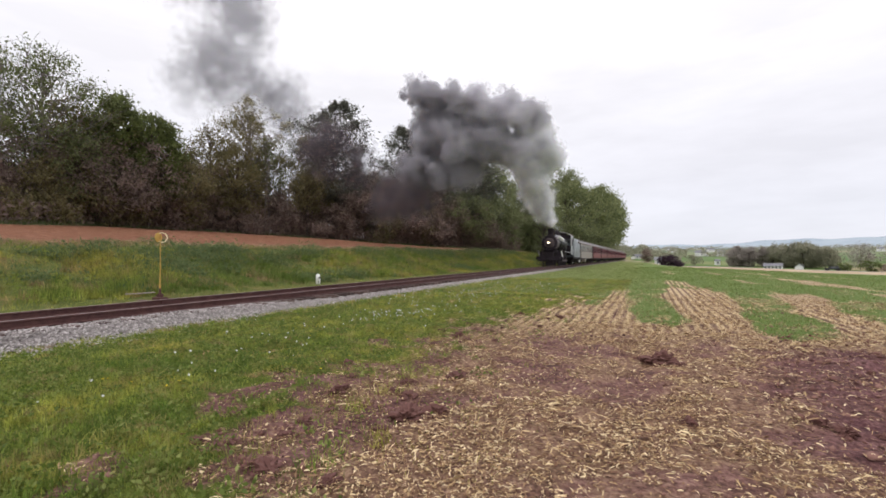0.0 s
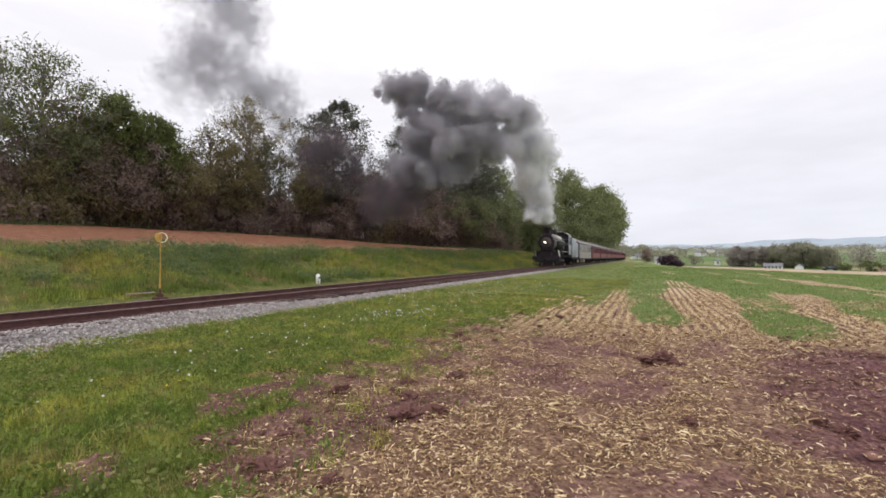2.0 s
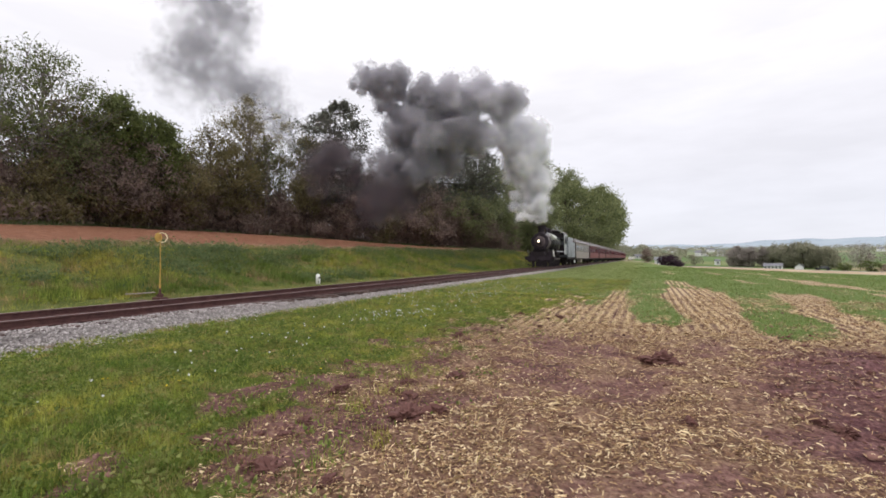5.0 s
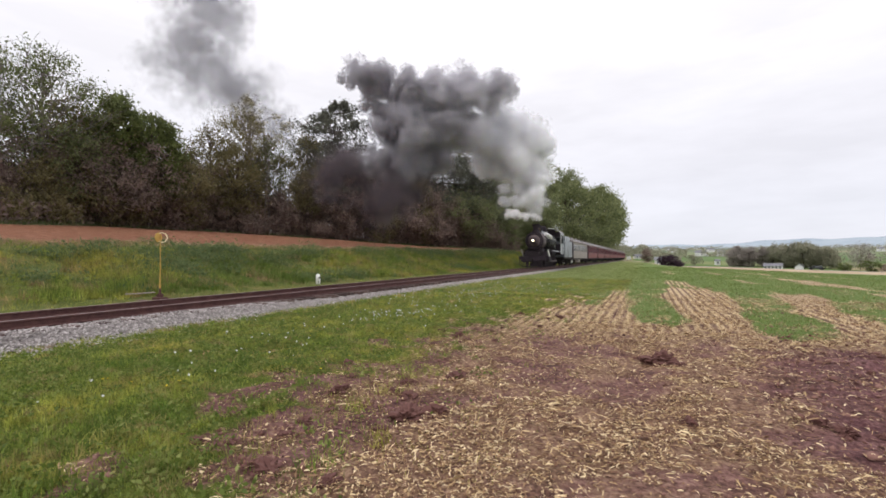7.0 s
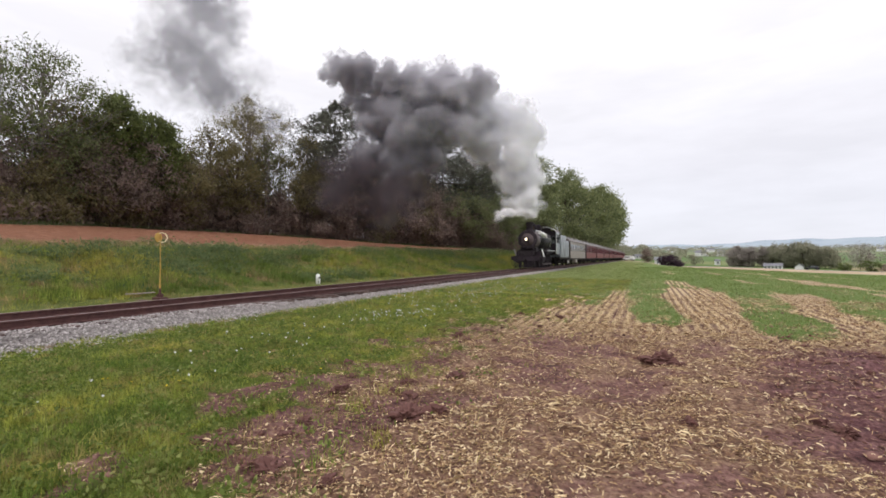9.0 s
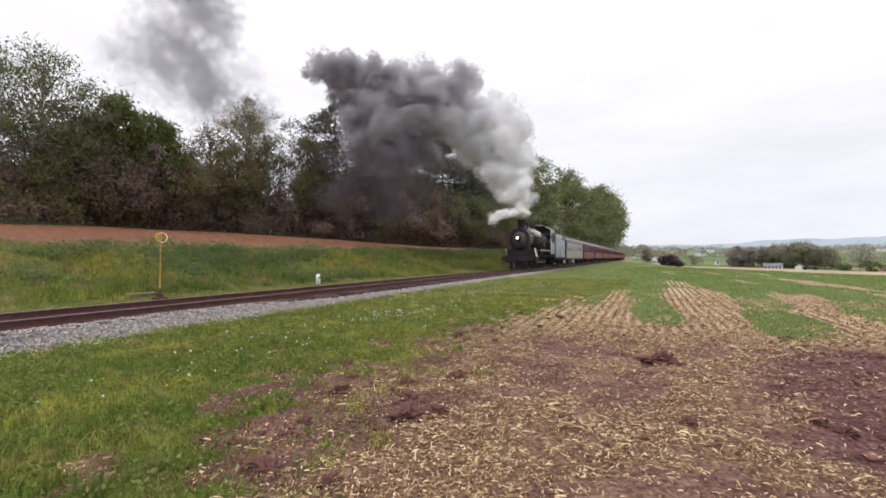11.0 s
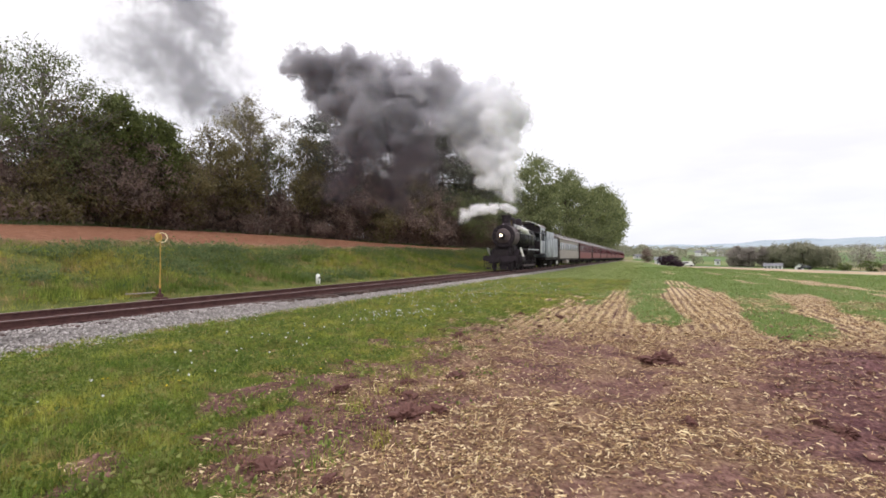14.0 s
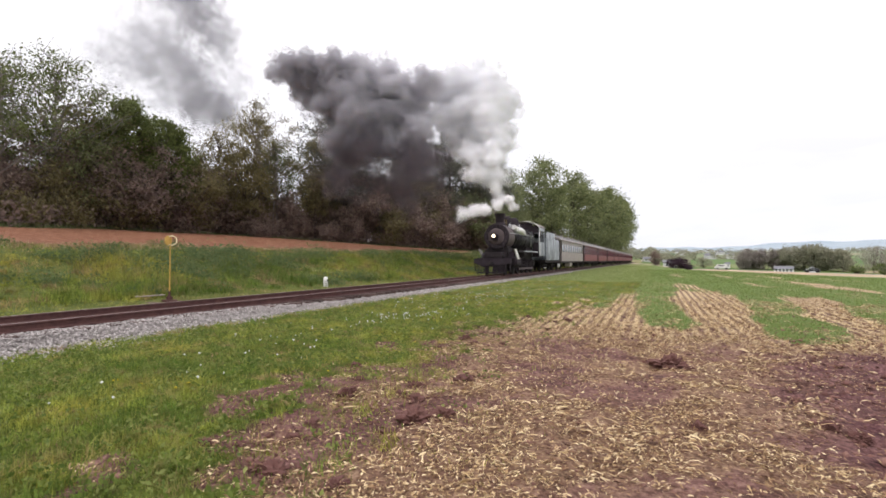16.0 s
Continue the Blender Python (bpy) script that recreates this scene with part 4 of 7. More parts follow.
def build_tender():
    root = empty("tender", None, "coal tender behind the locomotive, grey-green sky sheen painted on its sides", "tender")
    bm = bmesh.new()
    box(bm, -1.5, 1.5, 0.55, 7.6, 1.15, 3.35, 0.06)
    body = part("tank", bm, TENDER, root, "glossy tank sides with grey-green sky sheen painted in")
    for s in (-1, 1):
        bm = bmesh.new()
        x0, x1 = sorted((s * 1.46, s * 1.5))
        box(bm, x0, x1, 0.6, 5.0, 3.33, 3.95, 0.01)
        part("coal_board", bm, TENDER, root)
        bm = bmesh.new()
        for y in np.linspace(0.8, 7.3, 14):
            for z in (1.3, 3.2):
                tube(bm, (s * 1.495, y, z), (s * 1.515, y, z), 0.02, None, 6)
        part("rivets", bm, TENDER, body)
    rng = np.random.default_rng(3)
    c = np.stack([rng.uniform(-1.3, 1.3, 260), rng.uniform(0.8, 4.9, 260), np.zeros(260)], -1)
    c[:, 2] = 3.3 + 0.65 * np.cos(c[:, 0] * 0.9) * np.clip(1 - ((c[:, 1] - 2.4) / 3.2) ** 2, 0.1, 1)
    pebbles("coal_heap", c, rng.uniform(0.12, 0.26, 260), COAL, rng, root, "heaped black coal")
    bm = bmesh.new()
    box(bm, -1.44, 1.44, 5.3, 7.5, 3.33, 3.42, 0.02)
    tube(bm, (0, 6.4, 3.4), (0, 6.4, 3.62), 0.42, 0.40, 18)
    part("water_hatch", bm, BLACK, root)
    bm = bmesh.new()
    box(bm, -1.45, 1.45, 0.3, 7.9, 0.88, 1.15, 0.02)
    box(bm, -0.16, 0.16, 7.8, 8.4, 0.74, 1.0, 0.03)
    part("underframe", bm, UNDER, root)
    for s in (-1, 1):
        bm = bmesh.new()
        box(bm, s * 1.4 - 0.1, s * 1.4 + 0.1, 0.35, 0.6, 0.35, 0.42, 0.01)
        box(bm, s * 1.4 - 0.1, s * 1.4 + 0.1, 7.5, 7.8, 0.35, 0.75, 0.02)
        part("footstep", bm, WHITE, root)
    truck(root, 2.0, 0.85)
    truck(root, 6.1, 0.85)
    return root


def build_coach(paint, panel, label, windows, length=18.6, door_bays=False):
    root = empty("coach", None, label, "railway coach")
    y0, y1 = 0.45, length + 0.45
    bm = bmesh.new()
    sill, head = 2.10, 3.05
    for s in (-1, 1):
        xa, xb = sorted((s * 1.40, s * 1.48))
        box(bm, xa, xb, y0, y1, 2.0, sill, 0)
        box(bm, xa, xb, y0, y1, head, 3.42, 0)
        step = (y1 - y0 - 1.6) / windows
        box(bm, xa, xb, y0, y0 + 0.8, sill, head, 0)
        box(bm, xa, xb, y1 - 0.8, y1, sill, head, 0)
        for k in range(windows + 1):
            y = y0 + 0.8 + k * step
            w = 0.17 if k % 2 else 0.26
            box(bm, xa, xb, max(y0, y - w), min(y1, y + w), sill, head, 0)
    for y in (y0, y1 - 0.06):
        box(bm, -1.40, 1.40, y, y + 0.06, 1.0, 3.42, 0)
    body = part("body", bm, paint, root)
    # dark ends; the side strips paint the shaded gap between coaches
    for y, d in ((y0, -1), (y1, 1)):
        bm = bmesh.new()
        ya, yb = sorted((y + d * 0.003, y + d * 0.05))
        box(bm, -1.42, 1.42, ya, yb, 1.02, 3.38, 0.01)
        part("end_panel", bm, UNDER, root, "dark coach end at the vestibule gap")
        for s in (-1, 1):
            bm = bmesh.new()
            xa, xb = sorted((s * 1.483, s * 1.502))
            ya, yb = sorted((y + d * 0.02, y - d * 0.42))
            box(bm, xa, xb, ya, yb, 1.0, 3.40, 0.004)
            part("corner_panel", bm, UNDER, root, "dark side strip painted for the shaded gap between coaches")
    for s in (-1, 1):
        bm = bmesh.new()
        xa, xb = sorted((s * 1.40, s * 1.475))
        box(bm, xa, xb, y0, y1, 1.0, 2.0, 0)
        for z in (1.22, 1.96):
            xc, xd = sorted((s * 1.475, s * 1.495))
            box(bm, xc, xd, y0, y1, z, z + 0.05, 0)
        part("lower_panel", bm, panel, root)
        for k in range(windows):
            y = y0 + 0.8 + k * step
            bm = bmesh.new()
            xa, xb = sorted((s * 1.425, s * 1.44))
            box(bm, xa, xb, y + 0.16, y + step - 0.16, sill, head, 0)
            part("window_pane", bm, GLASS, body)
    bm = bmesh.new()
    low = [(1.60, 3.40), (1.58, 3.50), (1.30, 3.68), (0.92, 3.76), (0.90, 4.00), (0.98, 4.03), (0.6, 4.16), (0.0, 4.20)]
    outline = low + [(-x, z) for x, z in low[-2::-1]]
    sweep(bm, outline, y0 - 0.35, y1 + 0.35)
    part("clerestory_roof", bm, ROOF, root, "dusty clerestory roof")
    for s in (-1, 1):
        for k in range(9):
            bm = bmesh.new()
            y = y0 + 1.2 + k * (y1 - y0 - 2.4) / 8
            box(bm, s * 0.90 - 0.02, s * 0.90 + 0.02, y - 0.45, y + 0.45, 3.80, 3.97, 0)
            part("clerestory_window", bm, GLASS, root)
    for k in range(4):
        bm = bmesh.new()
        y = y0 + 2.4 + k * (y1 - y0 - 4.8) / 3
        tube(bm, (0.35, y, 4.12), (0.35, y, 4.34), 0.09, 0.07, 10)
        tube(bm, (0.35, y, 4.32), (0.35, y, 4.38), 0.15, 0.12, 10)
        part("roof_vent", bm, ROOF, root)
    bm = bmesh.new()
    box(bm, -1.36, 1.36, y0 - 0.3, y1 + 0.3, 0.80, 1.0, 0.02)
    box(bm, -0.16, 0.16, y0 - 0.55, y0, 0.74, 0.98, 0.02)
    box(bm, -0.16, 0.16, y1, y1 + 0.55, 0.74, 0.98, 0.02)
    for y in (y0 - 0.3, y1 - 0.05):
        for s in (-1, 1):
            box(bm, s * 1.2 - 0.15, s * 1.2 + 0.15, y, y + 0.3, 0.38, 0.43, 0)
    part("underframe", bm, UNDER, root)
    bm = bmesh.new()
    for s in (-1, 1):
        box(bm, s * 1.1 - 0.3, s * 1.1 + 0.3, 7.0, 8.6, 0.35, 0.85, 0.03)
        tube(bm, (s * 0.8, 9.6, 0.6), (s * 0.8, 12.0, 0.6), 0.2, None, 12)
    part("underfloor_boxes", bm, GREYCAR if panel is GREYCAR else UNDER, root)
    truck(root, y0 + 2.2)
    truck(root, y1 - 2.2)
    return root


LOCO = build_locomotive()
TENDER_CAR = build_tender()
TRAIN = [(LOCO, 0.0), (TENDER_CAR, 10.75)]
combine = build_coach(GREYCAR, GREYCAR, "pale grey wooden combine coach with dark roof", 9)
first = build_coach(MAROON, REDPANEL, "maroon wooden railway coach with faded red lower panels", 13)
tagged(combine, group="coaches of the train")
tagged(first, group="coaches of the train")
TRAIN.append((combine, 19.0))
TRAIN.append((first, 38.65))
for k in range(1, 9):
    c = copy_thing(first, Matrix())
    TRAIN.append((c, 38.65 + 19.65 * k))
    a, b = list(first.children_recursive), list(c.children_recursive)
    for src, hub in zip(a, b):
        for h, r0, r, place in [e for e in SPINNING if e[0] == src]:
            SPINNING.append((hub, c, r, place))


def train_y(t):
    """Where the smokebox front is along the track; the train gathers speed towards the camera."""
    return 59.92 - 0.958 * t - 0.04752 * t * t + 0.0006075 * t ** 3


# ---- trees and shrubs ----
def limb(V, F, pts, r0, r1, seg=5):
    """A tapered, bent limb added to the vertex and face lists."""
    pts = [np.asarray(p, float) for p in pts]
    base = len(V)
    n = len(pts)
    for i, p in enumerate(pts):
        d = pts[min(i + 1, n - 1)] - pts[max(i - 1, 0)]
        d = d / (np.linalg.norm(d) + 1e-9)
        a = np.cross(d, (0.3, 0.8, 0.1))
        a /= np.linalg.norm(a) + 1e-9
        b = np.cross(d, a)
        r = r0 + (r1 - r0) * i / (n - 1)
        for k in range(seg):
            w = 2 * math.pi * k / seg
            V.append(p + r * (math.cos(w) * a + math.sin(w) * b))
    for i in range(n - 1):
        for k in range(seg):
            F.append((base + i * seg + k, base + i * seg + (k + 1) % seg, base + (i + 1) * seg + (k + 1) % seg, base + (i + 1) * seg + k))


def leaf_quads(c, size, rng, droop=0.3, aspect=0.55):
    """Rhombic leaves about the points c."""
    n = len(c)
    u = rng.normal(size=(n, 3))
    u[:, 2] -= droop
    u /= np.linalg.norm(u, axis=1)[:, None]
    w = np.cross(u, rng.normal(size=(n, 3)))
    w /= np.linalg.norm(w, axis=1)[:, None] + 1e-9
    s = size * rng.uniform(0.6, 1.35, (n, 1))
    return np.stack([c - u * s * 0.5, c + w * s * aspect * 0.5, c + u * s * 0.5, c - w * s * aspect * 0.5], 1)


def tree(name, x, y, height, radius, leafmat, label, seed, leaves=6000, size=0.2, clusters=90, low=0.25, puff=0.5, bark=None, stem=0.017, hollow=0.35, group="", top=1.0, z=None, shape=0.55, twigs=0):
    """A broad-leaved tree: trunk, limbs out to each clump, and a crown of leaves in loose clumps."""
    rng = np.random.default_rng(seed)
    gz = float(land(x, y)) if z is None else z
    root = empty(name, pose(x, y, gz), label, "shrub" if name == "shrub" else "tree", group)
    V, F = [], []
    lean = rng.normal(size=2) * 0.03 * height
    trunk_top = height * (0.86 if low < 0.5 else 0.95)
    def stem_at(h):
        k = h / height
        return np.array([lean[0] * k * k + 0.012 * height * math.sin(5 * k + seed), lean[1] * k * k + 0.012 * height * math.cos(4 * k + seed), h])
    r0 = stem * height
    limb(V, F, [stem_at(h) for h in np.concatenate([[-0.3], np.linspace(0.1, trunk_top, 9)])], r0, r0 * 0.16, 7)
    # clump centres, near the outside of an egg-shaped crown
    d = rng.normal(size=(clusters, 3))
    d /= np.linalg.norm(d, axis=1)[:, None]
    rad = hollow + (1 - hollow) * rng.random(clusters) ** 0.55
    mid, half = height * (1 + low) / 2, height * (1 - low) / 2
    wob = 1 + 0.22 * np.sin(3 * np.arctan2(d[:, 1], d[:, 0]) + seed) + 0.12 * rng.normal(size=clusters)
    hz = d[:, 2] * rad
    taper = np.clip(1 - shape * np.clip(hz, 0, 1) ** 2 * 0.6, 0.2, 1)
    c = np.stack([d[:, 0] * rad * radius * wob * taper, d[:, 1] * rad * radius * wob * taper, mid + hz * half * np.where(hz > 0, top, 1.0)], -1)
    for p in c:
        reach = np.hypot(p[0], p[1])
        h0 = np.clip(p[2] - 0.75 * reach - 0.08 * height * rng.random(), 0.12 * height, trunk_top * 0.97)
        a = stem_at(h0)
        m1 = a + (p - a) * 0.45 + np.array([0, 0, 0.10 * reach]) + rng.normal(size=3) * 0.03 * height
        limb(V, F, [a, m1, p + rng.normal(size=3) * 0.1], r0 * (0.30 if reach > 0.4 * radius else 0.2), 0.012, 5)
        for _ in range(twigs):
            q = p + rng.normal(size=3) * puff * 1.3 + np.array([0, 0, puff])
            limb(V, F, [m1 * 0.3 + p * 0.7, (p + q) / 2 + rng.normal(size=3) * 0.08, q], 0.022, 0.008, 3)
    mesh = bpy.data.meshes.new("trunk")
    mesh.from_pydata([tuple(v) for v in V], [], F)
    mesh.shade_smooth()
    link("trunk", mesh, bark or BARK, root)
    per = rng.multinomial(leaves, rng.dirichlet(np.full(clusters, 4.0)))
    at = np.repeat(np.arange(clusters), per)
    spread = puff * rng.uniform(0.6, 1.4, clusters)[at][:, None]
    p = c[at] + rng.normal(size=(len(at), 3)) * spread * np.array([1, 1, 0.75])
    p[:, 2] = np.maximum(p[:, 2], 0.05)
    soup("crown", leaf_quads(p, size, rng), 4, leafmat, root)
    return root


def pine(x, y, height, radius, seed, label, low=0.2, whorls=18, leaves=14000):
    """An old pine: a straight trunk, tiers of level boughs, flat sprays of needles with gaps between the tiers."""
    rng = np.random.default_rng(seed)
    root = empty("pine_tree", pose(x, y, float(land(x, y))), label, "tree")
    V, F, P = [], [], []
    limb(V, F, [(0.1 * math.sin(k), 0.1 * math.cos(2 * k), h) for k, h in enumerate(np.linspace(-0.3, height, 9))], 0.018 * height, 0.03, 8)
    for h in np.linspace(low * height, 0.98 * height, whorls):
        k = (h / height - low) / (1 - low)
        reach = radius * (0.45 + 0.65 * math.sin(math.pi * min(1, 0.15 + 0.75 * k))) * (1 - 0.6 * k ** 3)
        for b in range(rng.integers(3, 6)):
            a = rng.uniform(0, 2 * math.pi)
            L = reach * rng.uniform(0.55, 1.25)
            tip = np.array([math.cos(a) * L, math.sin(a) * L, h + L * rng.uniform(-0.05, 0.22)])
            start = np.array([0, 0, h])
            mid = (start + tip) / 2 + np.array([0, 0, -0.05 * L])
            limb(V, F, [start, mid, tip], 0.055 + 0.01 * L, 0.015, 5)
            m = int(leaves / whorls / 3.6)
            u = rng.random((m, 1)) ** 0.6 * 0.85 + 0.2
            p = start + (tip - start) * u + np.array([0, 0, -0.05 * L]) * np.sin(np.pi * u)
            w = 0.235 * L * (0.35 + np.sin(np.pi * np.clip(u, 0, 1)))
            p = p + rng.normal(size=(m, 3)) * np.concatenate([w, w, w * 0 + 0.24 + 0.05 * L], 1)
            P.append(p)
    mesh = bpy.data.meshes.new("trunk")
    mesh.from_pydata([tuple(v) for v in V], [], F)
    mesh.shade_smooth()
    link("trunk", mesh, BARK, root)
    soup("crown", leaf_quads(np.concatenate(P), 0.42, rng, 0.0, 0.34), 4, NEEDLES, root)
    return root


AIRY = "tall airy broad-leaved tree with pale limbs and thin spring leaves"
DOME = "dense dark green round-headed tree at the wood's edge"
BUDDING = "slender tree with bare twigs and olive spring buds"
FRESH = "full fresh green broad-leaved tree beside the railway"
# the wood, along its edge from near to far
tree("tree", -45.2, 21.4, 14.45, 4.8, LEAF_LIGHT, AIRY, 11, 8200, 0.21, 110, 0.36, 0.5, PALE_BARK, 0.014, 0.3, twigs=3)
tree("tree", -42.7, 16.0, 12.05, 3.8, LEAF_LIGHT, AIRY, 12, 4200, 0.21, 80, 0.28, 0.48, PALE_BARK, 0.014, 0.3, twigs=3)
tree("tree", -46.0, 17.5, 13.05, 4.2, LEAF_LIGHT, AIRY, 13, 5000, 0.21, 70, 0.3, 0.48, PALE_BARK, 0.013, 0.3, twigs=2)
tree("tree", -45.0, 27.2, 12.45, 3.0, LEAF_DARK, DOME, 14, 20000, 0.27, 260, 0.12, 0.36, hollow=0.5)
tree("tree", -44.8, 31.0, 11.45, 3.4, LEAF_DARK, DOME, 15, 20000, 0.27, 260, 0.08, 0.36, hollow=0.5)
tree("tree", -43.6, 24.0, 8.05, 2.6, LEAF_GREEN, "mid-green bushy tree at the wood's edge", 16, 7000, 0.2, 70, 0.15, 0.5)
tree("tree", -45.8, 38.0, 12.85, 3.0, LEAF_OLIVE, BUDDING, 17, 5000, 0.22, 70, 0.25, 0.5, twigs=5)
tree("tree", -44.4, 43.2, 16.85, 4.2, LEAF_OLIVE, BUDDING, 18, 10000, 0.23, 90, 0.25, 0.6, PALE_BARK, twigs=4)
tree("tree", -43.0, 44.4, 12.85, 2.0, LEAF_LIGHT, BUDDING, 19, 3500, 0.22, 60, 0.3, 0.5, PALE_BARK, twigs=5)
tree("tree", -43.1, 39.9, 10.05, 3.2, LEAF_OLIVE, "yellow-olive budding tree at the wood's edge", 20, 9000, 0.24, 70, 0.2, 0.55)
tree("tree", -39.4, 47.5, 8.45, 2.2, LEAF_OLIVE, BUDDING, 21, 5000, 0.23, 60, 0.3, 0.5, twigs=4)
pine(-39.3, 53.0, 18.6, 5.4, 22, "tall dark pine with level boughs in the wood", 0.3, 15, 15000)
tree("tree", -41.1, 49.7, 14.2, 2.6, LEAF_OLIVE, "slim budding tree before the pines", 50, 8000, 0.23, 80, 0.22, 0.5, PALE_BARK, twigs=3)
tree("tree", -40.2, 51.6, 10.5, 2.4, LEAF_OLIVE, "slim budding tree before the pines", 51, 6000, 0.23, 70, 0.2, 0.5, PALE_BARK, twigs=2)
tree("tree", -38.2, 56.4, 9.6, 3.0, LEAF_BROWN, "brown budding tree in the wood", 52, 7000, 0.25, 70, 0.15, 0.6, twigs=3)
tree("tree", -37.2, 60.5, 10.2, 3.4, LEAF_BROWN, "brown budding tree in the wood", 53, 8000, 0.26, 70, 0.15, 0.6, twigs=3)
tree("tree", -33.6, 65.9, 11.4, 3.4, LEAF_OLIVE, "olive budding tree among the pines", 54, 8000, 0.27, 70, 0.15, 0.6, twigs=3)
tree("tree", -31.0, 68.8, 9.6, 3.6, LEAF_BROWN, "brown budding tree in the wood", 55, 8000, 0.27, 70, 0.12, 0.6, twigs=2)
tree("tree", -45.8, 24.6, 11.2, 3.2, LEAF_OLIVE, "yellow-olive budding tree beside the dense dark tree", 56, 9000, 0.22, 90, 0.15, 0.5, twigs=3)
tree("tree", -42.6, 25.6, 7.4, 2.4, LEAF_BROWN, "brown budding tree before the dense dark tree", 57, 6500, 0.22, 80, 0.06, 0.5, twigs=3)
tree("tree", -42.9, 29.2, 8.2, 2.6, LEAF_BROWN, "brown budding tree before the dense dark tree", 58, 7000, 0.22, 80, 0.06, 0.5, twigs=3)
tree("tree", -42.8, 32.9, 7.8, 2.5, LEAF_OLIVE, "olive budding tree before the dense dark tree", 59, 7000, 0.22, 80, 0.06, 0.5, twigs=3)
pine(-36.2, 67.4, 18.6, 4.6, 23, "dark pine with gaps between its boughs", 0.3, 15, 11000)
pine(-31.3, 72.4, 19.6, 5.8, 24, "dark pine with drooping tiers of needles", 0.25, 18, 20000)
pine(-28.0, 78.2, 18.0, 5.2, 25, "dark pine beside broad-leaved trees", 0.25)
tree("tree", -27.3, 71.2, 9.8, 4.6, LEAF_GREEN, "bright green bushy tree before the pines", 26, 9000, 0.26, 80, 0.1, 0.65)
tree("tree", -24.1, 81.5, 9.6, 4.4, LEAF_GREEN, "bright green bushy tree before the pines", 27, 9000, 0.27, 80, 0.08, 0.65)
tree("tree", -27.0, 86.4, 16.2, 5.2, LEAF_GREEN, FRESH, 28, 13000, 0.36, 90, 0.15, 0.75)
tree("tree", -23.0, 101.7, 21.6, 6.6, LEAF_GREEN, FRESH, 29, 19000, 0.42, 120, 0.08, 0.85)
tree("tree", -19.5, 97.0, 13.6, 4.2, LEAF_GREEN, FRESH, 30, 11000, 0.36, 80, 0.05, 0.75)
tree("tree", -20.0, 129.5, 24.0, 7.4, LEAF_GREEN, FRESH, 31, 18000, 0.50, 120, 0.06, 1.0)
tree("tree", -17.6, 141.5, 14.5, 4.6, LEAF_GREEN, FRESH, 32, 7000, 0.40, 70, 0.04, 0.9)
tree("tree", -17.8, 174.0, 27.5, 8.2, LEAF_GREEN, FRESH, 33, 15000, 0.62, 110, 0.05, 1.2)
tree("tree", -19.0, 215.0, 32.0, 9.0, LEAF_GREEN, FRESH, 34, 12000, 0.75, 100, 0.05, 1.4)
tree("tree", -18.3, 262.0, 36.0, 9.0, LEAF_GREEN, FRESH, 35, 10000, 0.9, 90, 0.05, 1.6)
tree("tree", -19.0, 310.0, 38.0, 8.5, LEAF_GREEN, FRESH, 36, 9000, 1.0, 80, 0.05, 1.7)


